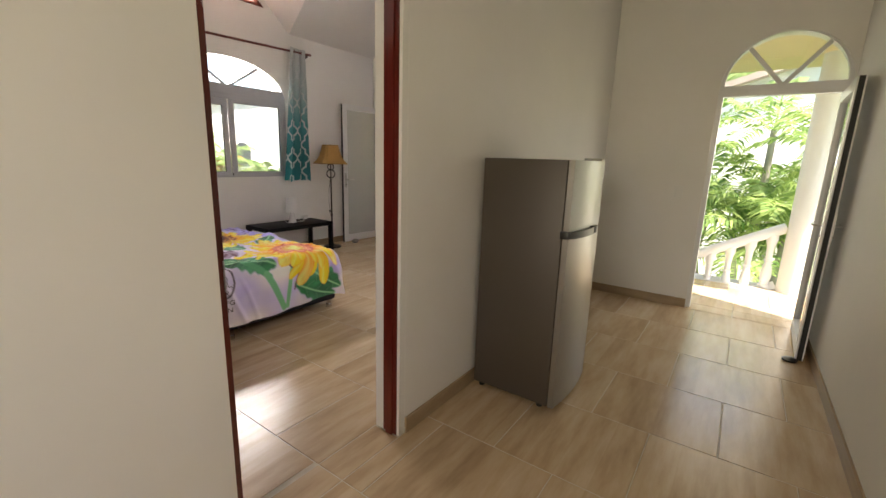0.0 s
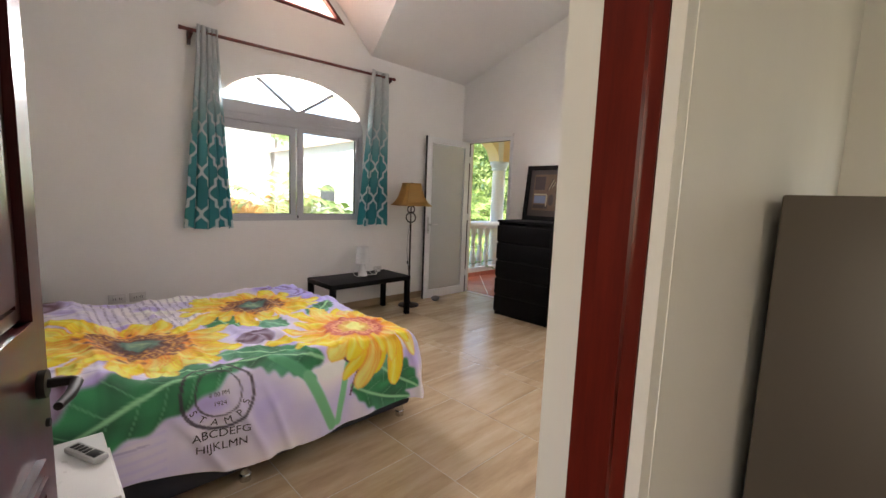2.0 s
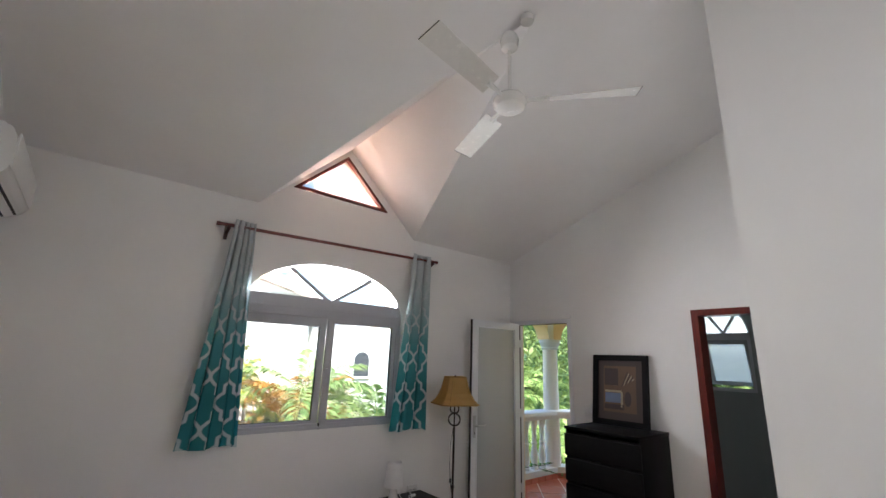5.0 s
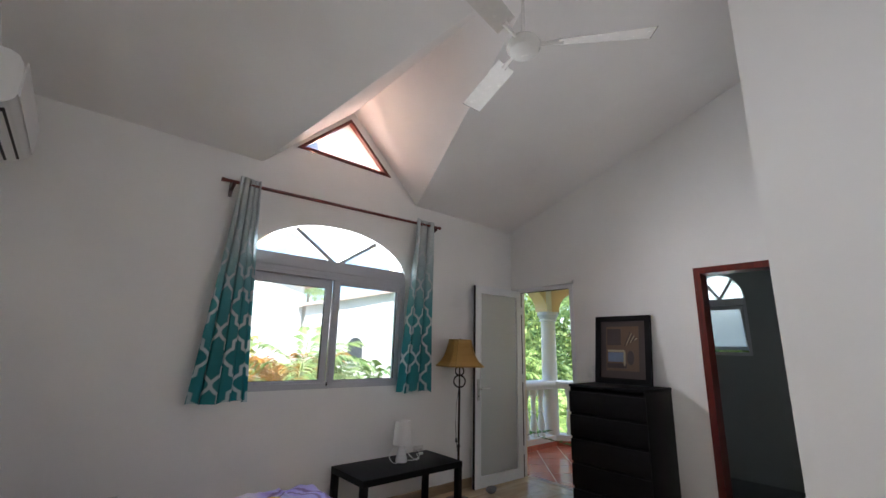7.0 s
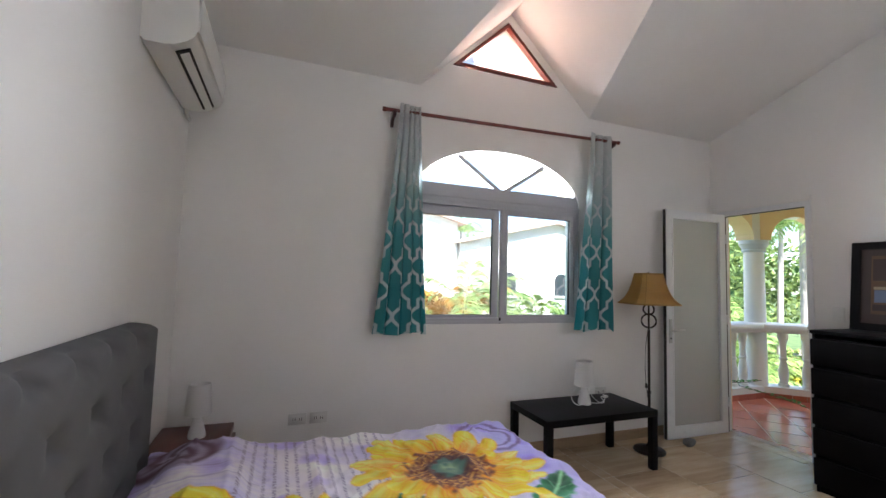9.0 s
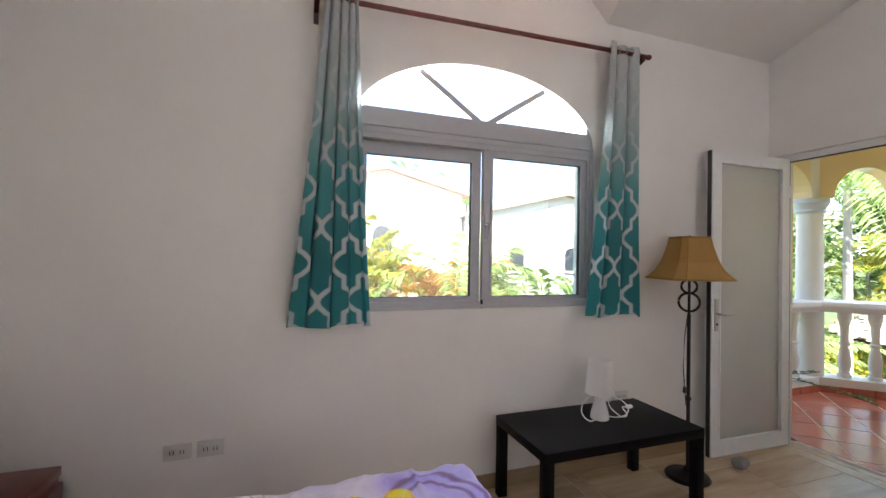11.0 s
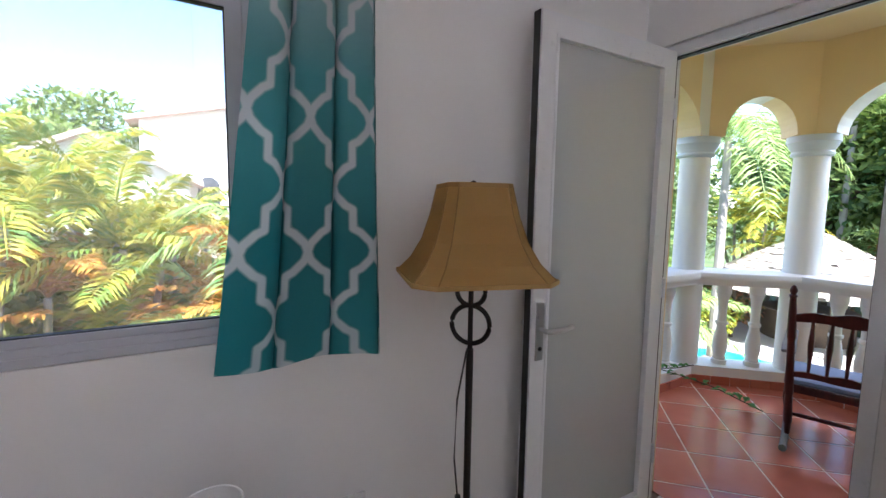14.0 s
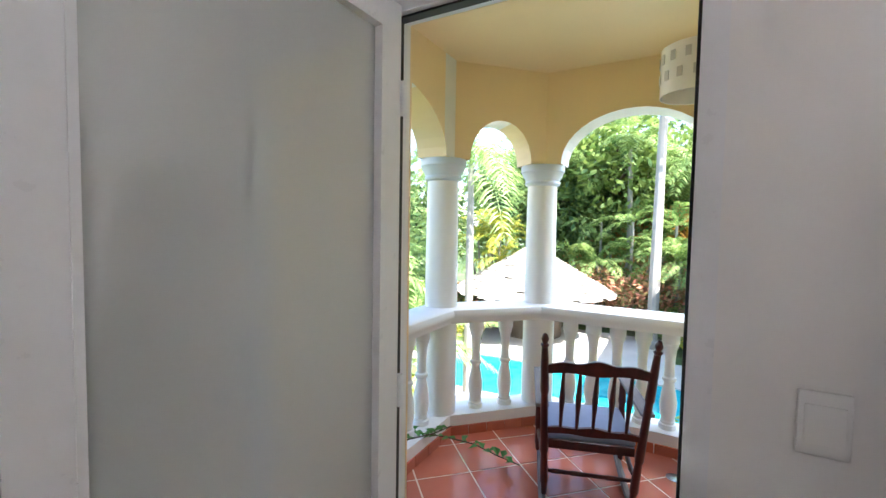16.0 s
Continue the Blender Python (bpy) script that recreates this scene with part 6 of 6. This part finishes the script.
grass_ground()
LEAFG = leafy("garden_leaf_green", (0.07, 0.14, 0.03), (0.34, 0.42, 0.1))
LEAFD = leafy("deep_leaf_green", (0.05, 0.11, 0.035), (0.29, 0.37, 0.11))
LEAFY = leafy("yellow_palm_leaf", (0.12, 0.25, 0.035), (0.66, 0.53, 0.06), 0.6, 0.42)
LEAFO = leafy("orange_palm_leaf", (0.42, 0.16, 0.03), (0.76, 0.42, 0.07), 0.6, 0.45)
LEAFP = leafy("palm_leaf_green", (0.12, 0.22, 0.05), (0.44, 0.54, 0.18), 0.6, 0.45)
LEAFF = leafy("flowering_leaf", (0.1, 0.2, 0.05), (0.75, 0.3, 0.2), 0.5, 0.35)
BARK = paint("pale_palm_bark", (0.38, 0.34, 0.3), 0.85, 0.35, 20, 0.4)
BARKD = paint("brown_bark", (0.14, 0.1, 0.07), 0.9, 0.35, 20, 0.4)


def frond(bm, base, heading, rise, length, droop, leaflet, n, rnd):
    """One feather leaf: a bent rib with leaflets to both sides."""
    d = Vector((math.cos(heading), math.sin(heading), 0))
    side = Vector((-d.y, d.x, 0))
    pts = [base + d * length * (k / n) * math.cos(rise) * (1 - 0.15 * (k / n)) + Vector((0, 0, length * ((k / n) * math.sin(rise) - droop * (k / n) ** 2))) for k in range(n + 1)]
    for k in range(n):
        a, b = pts[k], pts[k + 1]
        w = 0.012 * (1 - k / n) + 0.003
        v = [bm.verts.new(q) for q in (a - side * w, a + side * w, b + side * w * 0.8, b - side * w * 0.8)]
        bm.faces.new(v)
        if k < 1:
            continue
        along = (b - a).normalized()
        ln = leaflet * (0.35 + 0.65 * math.sin(math.pi * min(1, (k + 1) / n * 0.95)))
        for s in (-1, 1):
            for q in (0.0, 0.5):
                p = a.lerp(b, q)
                w2 = (side * s * 0.85 + along * 0.55 + Vector((0, 0, rnd.uniform(-0.1, 0.25)))).normalized()
                tip = p + w2 * ln * rnd.uniform(0.85, 1.1) + Vector((0, 0, -0.3 * ln))
                mid = p + w2 * ln * 0.5
                wv = along * 0.016 * (1 + leaflet)
                v = [bm.verts.new(x) for x in (p, mid + wv, tip, mid - wv)]
                bm.faces.new(v)


def palm(name, label, trunk_h, r0, fronds, length, leaf_mat, stems=1, seed=0, leaflet=0.32, spread=0.25, bark=BARK, droop=0.55):
    t = thing(name, pose(0, 0, 0), label, "palm", "garden palms")
    rnd = random.Random(seed)
    bm = bmesh.new()
    crown = bmesh.new()
    for s in range(stems):
        a = rnd.uniform(0, 6.28)
        off = Vector((math.cos(a), math.sin(a), 0)) * spread * (s > 0) * rnd.uniform(0.5, 1)
        h = trunk_h * (1 if s == 0 else rnd.uniform(0.55, 0.95))
        lean = off * 0.9 + Vector((rnd.uniform(-0.15, 0.15), rnd.uniform(-0.15, 0.15), 0)) * h * 0.2
        pts = [off + lean * (k / 6) ** 1.5 + Vector((0, 0, h * k / 6)) for k in range(7)]
        tube(pts, r0, 9, bm, [r0 * (1.25 - 0.5 * k / 6) for k in range(7)])
        for k in range(fronds):
            frond(crown, pts[-1], k * 2.4 + rnd.uniform(-0.3, 0.3), rnd.uniform(0.1, 1.25), length * rnd.uniform(0.75, 1.1), droop * rnd.uniform(0.6, 1.3), leaflet, 16, rnd)
    part("trunk", bm, bark, t)
    part("crown", crown, leaf_mat, t, smooth=False)
    return t


def leaf_cloud(bm, rnd, centre, radii, n, size):
    for _ in range(n):
        v = Vector((rnd.gauss(0, 1), rnd.gauss(0, 1), rnd.gauss(0, 1))).normalized() * rnd.uniform(0.55, 1.0) ** 0.5
        p = Vector((centre[0] + v.x * radii[0], centre[1] + v.y * radii[1], centre[2] + v.z * radii[2]))
        w = (v + Vector((rnd.uniform(-1, 1), rnd.uniform(-1, 1), rnd.uniform(-0.8, 0.5)))).normalized()
        u = w.cross(Vector((rnd.uniform(-1, 1), rnd.uniform(-1, 1), 1))).normalized()
        s = size * rnd.uniform(0.6, 1.4)
        bm.faces.new([bm.verts.new(q) for q in (p - w * s, p + u * s * 0.45, p + w * s, p - u * s * 0.45)])


def tree(name, label, trunk_h, crown_r, n, leaf_mat, seed, size=0.16, clumps=14, category="tree"):
    t = thing(name, pose(0, 0, 0), label, category, "garden trees")
    rnd = random.Random(seed)
    bm, lf = bmesh.new(), bmesh.new()
    top = Vector((rnd.uniform(-0.3, 0.3), rnd.uniform(-0.3, 0.3), trunk_h))
    tube([(0, 0, 0), top * 0.5, top], 0.1, 9, bm, [0.05 * crown_r + 0.05, 0.045 * crown_r + 0.03, 0.03 * crown_r + 0.02])
    for k in range(clumps):
        a, e = k * 2.4, rnd.uniform(-0.25, 1.0)
        c = top + Vector((math.cos(a) * crown_r * 0.7 * math.sqrt(max(0.1, 1 - e * e)), math.sin(a) * crown_r * 0.7 * math.sqrt(max(0.1, 1 - e * e)), e * crown_r * 0.6)) * rnd.uniform(0.7, 1.1)
        tube([top * 0.85, top.lerp(c, 0.5) + Vector((0, 0, -0.1)), c], 0.03, 6, bm, [0.03 * crown_r, 0.018 * crown_r, 0.006 * crown_r])
        rr = crown_r * rnd.uniform(0.32, 0.5)
        leaf_cloud(lf, rnd, c, (rr, rr, rr * 0.75), n // clumps, size)
    part("trunk", bm, BARKD, t)
    part("crown", lf, leaf_mat, t, smooth=False)
    return t


def put(proto, spots, first=True):
    """Stand copies of a prototype at (x, y, z, turn, size); the prototype itself takes the first spot."""
    for k, (x, y, z, a, s) in enumerate(spots):
        m = pose(x, y, z, 0, 0, a) @ Matrix.Scale(s, 4)
        if k == 0:
            proto.matrix_world = m
        else:
            copy_thing(proto, pose(x, y, z, 0, 0, a)).scale = (s, s, s)


areca = palm("areca_palm", "yellow-green clumping palm in the garden", 3.9, 0.05, 8, 1.8, LEAFY, 7, 1, 0.34, 0.6, BARK)
arecao = palm("areca_palm", "orange-tinged clumping palm in the garden", 3.6, 0.05, 7, 1.6, LEAFO, 5, 2, 0.32, 0.5, BARK)
arecag = palm("areca_palm", "green clumping palm in the garden", 3.3, 0.05, 8, 1.8, LEAFP, 6, 3, 0.34, 0.6, BARK)
coco = palm("coconut_palm", "tall green coconut palm", 6.5, 0.1, 18, 2.7, LEAFP, 1, 4, 0.6, 0, BARK, 0.75)
shrub = tree("garden_shrub", "dense green garden shrub", 0.7, 1.3, 4200, LEAFG, 5, 0.075, 14, "shrub")
bush = tree("leafy_bush", "yellow-green leafy garden bush", 0.6, 1.2, 3600, LEAFY, 8, 0.075, 14, "shrub")
bloom = tree("flowering_bush", "garden bush with pink and orange flowers", 0.7, 1.2, 2600, LEAFF, 11, 0.07, 16, "shrub")
oak = tree("broadleaf_tree", "large green broadleaf tree behind the houses", 4.0, 3.6, 12000, LEAFG, 6, 0.13, 26)
dark = tree("broadleaf_tree", "dark green broadleaf tree at the garden edge", 3.2, 3.2, 12000, LEAFD, 7, 0.12, 26)
put(areca, [(-10.2, 1.0, GZ, 0, 1.2), (-10.8, 2.6, GZ, 60, 1.1), (-11.5, 0.0, GZ, 140, 1.2), (-12.6, 1.8, GZ, 200, 1.25), (-9.6, -0.6, GZ, 20, 1.1), (-12.0, -1.6, GZ, 80, 1.25), (-13.5, 3.4, GZ, 310, 1.05), (-11.4, -3.4, GZ, 200, 1.2), (-12.2, 22.5, GZ, 30, 1.2)])
put(arecao, [(-11.6, 3.3, GZ, 10, 1.05), (-10.0, -1.8, GZ, 100, 1.1), (-13.0, 0.4, GZ, 170, 1.25), (-9.9, 2.0, GZ, 250, 0.95), (-12.4, 4.4, GZ, 30, 0.95), (-9.5, 3.9, GZ, 200, 1.0), (-9.9, 4.8, GZ, 310, 1.02), (-3.4, 26.4, GZ, 0, 1.3)])
put(arecag, [(-9.3, 4.35, GZ, 0, 1.2), (-9.7, 5.3, GZ, 70, 1.15), (-9.2, 5.9, GZ, 160, 1.05), (-10.2, 7.4, GZ, 120, 1.0), (-9.2, 9.8, GZ, 200, 1.15), (-11.0, 9.4, GZ, 20, 1.2), (-10.6, 12.0, GZ, 80, 1.2), (-2.6, 24.0, GZ, 40, 1.4), (-4.6, 25.0, GZ, 140, 1.45), (-8.0, 27.0, GZ, 240, 1.5), (-12.6, 24.5, GZ, 60, 1.4), (-1.0, 22.6, GZ, 20, 1.3), (-1.2, 9.8, GZ, 220, 1.45), (1.4, 9.8, GZ, 130, 1.4), (-6.4, 25.6, GZ, 200, 1.5), (-14.2, 5.8, GZ, 30, 0.95), (-15.2, 7.8, GZ, 210, 1.0), (-16.0, 4.6, GZ, 100, 1.0), (0.3, 10.8, GZ, 300, 1.55)])
put(coco, [(-12.6, 0.0, GZ, 0, 0.82), (-8.6, 13.0, GZ, 40, 0.92), (-28.9, 8.6, GZ, 100, 1.35), (-5.25, 22.4, GZ, 50, 1.75), (-11.8, 17.4, GZ, 150, 1.0), (-27, 12, GZ, 10, 1.15), (-14.5, -3.0, GZ, 90, 0.95), (-10.6, 26.5, GZ, 70, 1.3), (-1.8, 27.5, GZ, 10, 1.4), (-3.6, 26.0, GZ, 200, 1.15), (-6.6, 27.4, GZ, 290, 1.35)])
put(oak, [(-27.3, -0.2, GZ, 0, 1.25), (-26.5, -5.5, GZ, 60, 1.1), (-30, 4.0, GZ, 120, 1.2), (-30, 12.5, GZ, 200, 1.0), (-8.6, 30.0, GZ, 30, 1.6), (-3, 33, GZ, 90, 1.5), (3.5, 28, GZ, 10, 1.4), (-21.0, 22.0, GZ, 200, 1.3)])
put(dark, [(-9.0, 33, GZ, 0, 1.5), (-1.2, 39, GZ, 50, 2.1), (-0.6, 25.2, GZ, 130, 0.8), (-12.0, 30, GZ, 250, 1.7), (-17.5, 21, GZ, 100, 1.3), (-14.5, 14.5, GZ, 160, 1.05), (-0.6, 26.5, GZ, 220, 1.1)])
put(shrub, [(-4.4, 22.9, GZ, 0, 0.95), (-3.2, 22.2, GZ, 80, 1.0), (-2.0, 21.6, GZ, 150, 1.05), (-0.8, 20.8, GZ, 10, 1.1), (-8.9, 8.0, GZ, 30, 1.0), (-10.2, 10.6, GZ, 100, 1.1), (-13.5, 17.0, GZ, 220, 1.2), (-13.6, 19.4, GZ, 20, 1.2), (-12.5, 5.0, GZ, 0, 1.0), (-12.0, 6.4, GZ, 60, 0.9), (-0.8, 8.8, GZ, 60, 0.9), (-6.0, 27.0, GZ, 60, 1.6)])
put(bush, [(-10.6, 0.2, GZ, 0, 2.2), (-11.2, 1.7, GZ, 60, 2.3), (-9.9, -0.9, GZ, 150, 2.1), (-10.4, 3.2, GZ, 10, 1.8), (-12.4, -0.6, GZ, 200, 2.5), (-12.6, 2.4, GZ, 90, 2.3), (-11.6, -3.0, GZ, 10, 2.4), (-9.4, 10.9, GZ, 80, 1.3), (-2.9, 21.2, GZ, 0, 1.2), (-1.6, 20.4, GZ, 30, 1.3), (-11.6, 19.6, GZ, 120, 1.0)])
put(bloom, [(-5.4, 24.6, GZ, 0, 1.9), (-3.2, 25.4, GZ, 70, 2.4), (-7.4, 25.2, GZ, 140, 1.7), (-12.4, 20.8, GZ, 20, 1.3), (-1.8, 23.6, GZ, 200, 1.5)])

HOUSEWALL = paint("sunlit_white_render", (0.82, 0.8, 0.75), 0.8)
ROOFTILE = paint("pale_clay_roof", (0.6, 0.45, 0.38), 0.85, 0.25, 8, 0.4)
ROOFRED = paint("orange_clay_roof", (0.5, 0.2, 0.1), 0.85, 0.25, 8, 0.4)
ORANGEWALL = paint("orange_render", (0.62, 0.25, 0.09), 0.8)


def house(m, w, d, h, rise, label, walls, roof, windows):
    """A gabled house: front along x at y = 0, ridge across the front."""
    t = thing("neighbour_house", m, label, "house")
    bm = prism([(0, 0), (w, 0), (w, h), (w / 2, h + rise), (0, h)], d, lambda u, v, q: (u, q, v))
    part("wall", bm, walls, t, smooth=False)
    for a, b in (((-0.4, h - 0.8 * rise / w), (w / 2, h + rise)), ((w / 2, h + rise), (w + 0.4, h - 0.8 * rise / w))):
        part("roof", prism([a, b, (b[0], b[1] + 0.16), (a[0], a[1] + 0.16)], d + 0.8, lambda u, v, q: (u, q - 0.4, v)), roof, t, smooth=False)
    for u, v, ww, hh in windows:
        o = [(u - ww / 2, v), (u + ww / 2, v)] + [(u + ww / 2 * math.cos(math.pi * k / 10), v + hh - ww / 2 + ww / 2 * math.sin(math.pi * k / 10)) for k in range(11)]
        wi = part("window", prism(o, 0.05, lambda a, b, q: (a, -0.03 + q, b)), HOUSEGLASS, t)
        part("sill", boxes((u - ww / 2 - 0.08, u + ww / 2 + 0.08, -0.12, 0.02, v - 0.1, v)), walls, wi)
    return t


HOUSEGLASS = plain("dark_window_glass", (0.06, 0.065, 0.075), 0.1)
house(pose(-23.0, 1.9, GZ, 0, 0, 90), 8.0, 8, 7.45, 1.0, "white two-storey house with arched windows", HOUSEWALL, ROOFTILE, ((3.9, 4.4, 0.95, 1.35), (2.15, 4.3, 0.75, 1.2)))
house(pose(-20.0, -1.6, GZ, 0, 0, 90), 5.0, 3, 5.2, 1.2, "low white house with a pale tiled roof", HOUSEWALL, ROOFTILE, ((2.0, 2.0, 0.9, 1.2),))
house(pose(-21.5, 3.1, GZ, 0, 0, 0), 5.5, 6, 2.45, 1.4, "low white wing with a pink-tiled roof", HOUSEWALL, ROOFTILE, ())
# added house: its white wall stands for glare in the right pane
house(pose(-22.9, 10.05, GZ, 0, 0, 90), 12, 8, 6.4, 1.4, "white house with a pale roof, added to whiten the right window pane", HOUSEWALL, ROOFTILE, ((3.0, 3.6, 0.9, 1.3), (6.5, 3.6, 0.9, 1.3)))
# added house: a white backing that imitates the entry's bright glare
house(pose(-1.6, 14.5, GZ, 0, 0, 0), 9, 7, 6.2, 1.4, "white house added behind the entry palms to brighten the doorway view", HOUSEWALL, ROOFTILE, ())
house(pose(-11.5, 33.5, GZ, 0, 0, 10), 9, 6, 6.0, 1.8, "orange house with a clay roof behind the trees", ORANGEWALL, ROOFRED, ((2, 3.6, 1, 1.4), (5, 3.6, 1, 1.4)))
house(pose(-3.4, 31.5, GZ, 0, 0, 90), 6.5, 6.4, 7.4, 1.5, "tall orange house with a clay roof behind the trees", ORANGEWALL, ROOFTILE, ())


def thatched_hut():
    hx, hy, hr, ez, az = -10.0, 22.2, 3.35, -1.05, 0.86
    t = thing("thatched_hut", pose(hx, hy, GZ), "round open hut with a sun-bleached thatched roof", "hut")
    rnd = random.Random(9)
    bm = bmesh.new()
    n, m = 60, 9
    for j in range(m):
        k0, k1 = j / m, (j + 1.25) / m
        for i in range(n):
            a0, a1 = 2 * math.pi * i / n, 2 * math.pi * (i + 1.1) / n
            jit = rnd.uniform(-0.04, 0.05)
            def p(a, k, dz):
                r = 0.1 + (hr - 0.1) * min(1.06, k)
                return (r * math.cos(a), r * math.sin(a), (az - GZ) + (ez - az) * min(1.06, k) + dz)
            v = [bm.verts.new(q) for q in (p(a0, k0, 0.0), p(a1, k0, 0.0), p(a1, k1 + jit, 0.05), p(a0, k1 + jit, 0.05))]
            bm.faces.new(v)
    part("roof", bm, THATCH, t, smooth=False)
    part("roof_core", lathe([(hr * 0.98, ez - GZ - 0.05), (0.05, az - GZ - 0.05)], 40), THATCH, t)
    for i in range(6):
        a = 2 * math.pi * i / 6
        part("post", tube([(2.7 * math.cos(a), 2.7 * math.sin(a), 0), (2.7 * math.cos(a), 2.7 * math.sin(a), 2.15)], 0.07, 8), BARKD, t)
    part("counter", lathe([(1.3, 0), (1.3, 1.0), (1.4, 1.0), (1.4, 1.06), (0, 1.06)], 24), BARKD, t)


THATCH = paint("bleached_thatch", (0.5, 0.44, 0.36), 0.95, 0.3, 12, 0.6)
thatched_hut()


def pool():
    m = Mat("pool_water", (0.02, 0.36, 0.42), 0.05)
    n = m.noise(2.5, 3)
    m.bump(n, 0.2, 0.05)
    m.colour(m.ramp(n, [(0.3, (0.015, 0.3, 0.36)), (0.7, (0.05, 0.5, 0.55))]))
    deck = paint("sunlit_pool_deck", (0.6, 0.57, 0.52), 0.8, 0.15, 20)
    blob = lambda k: [(-7.4 + k * 5.4 * math.cos(a) + 0.35 * math.cos(2 * a), 16.3 + k * 2.3 * math.sin(a) + 0.3 * math.sin(3 * a)) for a in [2 * math.pi * i / 40 for i in range(40)]]
    structure("water", prism(blob(0.8), 0.06, lambda u, v, w: (u, v, GZ + 0.03 + w)), m.m, "turquoise swimming pool water", "pool")
    structure("pool_deck", ring(blob(1.0), blob(0.8), 0.12, lambda u, v, w: (u, v, GZ + 0.01 + w)), deck, "pale stone pool deck", "paving")
    structure("terrace", boxes((-14.0, 0.5, 11.5, 20.6, GZ, GZ + 0.02), (-14.0, -4.5, 20.6, 24.0, GZ, GZ + 0.02)), deck, "pale paved terrace round the hut", "paving")


pool()

# ---- tiles ----


def tile_mesh(name, w, d, mat, th=0.012, edge=0.0025):
    bm = bmesh.new()
    lo = [(-w / 2, -d / 2), (w / 2, -d / 2), (w / 2, d / 2), (-w / 2, d / 2)]
    a = [bm.verts.new((x, y, -th)) for x, y in lo]
    b = [bm.verts.new((x, y, -edge)) for x, y in lo]
    c = [bm.verts.new((x - math.copysign(edge, x), y - math.copysign(edge, y), 0)) for x, y in lo]
    for p, q in ((a, b), (b, c)):
        for i in range(4):
            bm.faces.new((p[i], p[(i + 1) % 4], q[(i + 1) % 4], q[i]))
    bm.faces.new(c)
    return mesh_of(name, bm, mat)


def lay_tiles(parent, w, d, gap, mat, inside, x0, x1, y0, y1, stagger, angle=0.0, ox=0.0, oy=0.0, cells=None):
    """Whole tiles share one mesh; tiles cut by a wall are made to fit the rectangle list."""
    full = tile_mesh("tile", w - gap, d - gap, mat)
    for rx0, rx1, ry0, ry1 in inside:
        j0, j1 = math.floor((ry0 - oy) / d), math.ceil((ry1 - oy) / d)
        for j in range(j0, j1):
            sh = (w / 2 if stagger and j % 2 else 0) + ox
            for i in range(math.floor((rx0 - sh) / w), math.ceil((rx1 - sh) / w)):
                a0, a1 = max(rx0, sh + i * w), min(rx1, sh + (i + 1) * w)
                b0, b1 = max(ry0, oy + j * d), min(ry1, oy + (j + 1) * d)
                if a1 - a0 < 0.03 or b1 - b0 < 0.03:
                    continue
                whole = a1 - a0 > w - 1e-3 and b1 - b0 > d - 1e-3
                o = new("tile", full if whole else tile_mesh("tile", a1 - a0 - gap, b1 - b0 - gap, mat))
                o.parent = parent
                o.matrix_basis = pose((a0 + a1) / 2, (b0 + b1) / 2, 0)


def cut_tile(corners, lines):
    """Clip a convex polygon by half planes (point, inward normal)."""
    poly = [Vector(c) for c in corners]
    for p, n in lines:
        out = []
        for i in range(len(poly)):
            a, b = poly[i], poly[(i + 1) % len(poly)]
            da, db = (a - p).dot(n), (b - p).dot(n)
            if da >= 0:
                out.append(a)
            if da * db < 0:
                out.append(a.lerp(b, da / (da - db)))
        poly = out
        if len(poly) < 3:
            return []
    return poly


def red_tiles(parent):
    s, g = 0.35, 0.011
    lines = [(Vector((BEND[0][0], 0)), Vector((1, 0))), (Vector((BE, 0)), Vector((-1, 0))), (Vector((0, 5.49)), Vector((0, 1))), (Vector((0, 7.62)), Vector((0, -1)))]
    d = (Vector(BEND[2]) - Vector(BEND[1])).normalized()
    lines.append((Vector(BEND[1]), Vector((d.y, -d.x))))
    r = math.sqrt(0.5)
    for i in range(-5, 30):
        for j in range(-5, 30):
            u0, v0 = 0.495 - 1.75 + i * s, 7.2 + j * s - 2
            c = [((u - v) * r, (u + v) * r) for u, v in ((u0 + g / 2, v0 + g / 2), (u0 + s - g / 2, v0 + g / 2), (u0 + s - g / 2, v0 + s - g / 2), (u0 + g / 2, v0 + s - g / 2))]
            poly = cut_tile(c, lines)
            if len(poly) < 3:
                continue
            bm = prism([tuple(p) for p in poly], 0.012, lambda u, v, w: (u, v, -0.012 + w))
            part("tile", bm, REDTILE, parent, smooth=False)


lay_tiles(bpy.data.objects["floor"], 0.6, 0.595, 0.0035, FLOORTILE, [(XW, XD0 + 0.0, YS, 3.54), (XW, -2.222, 3.54, YN), (-5.155, -4.43, YN, 5.42), (-3.08, -2.38, YN, 5.44), (XD0, XD1, 0.63, 1.43), (XD1, XE, -1.8, YE), (-0.325, 0.565, YE, 4.87)], 0, 0, 0, 0, True, 0, 0.07, 1.065)
red_tiles(bpy.data.objects["balcony_floor"])
lay_tiles(bpy.data.objects["porch_floor"], 0.6, 0.595, 0.004, FLOORTILE, [(-1.2, 1.5, 4.87, 6.0)], 0, 0, 0, 0, True, 0, 0.07, 1.065)
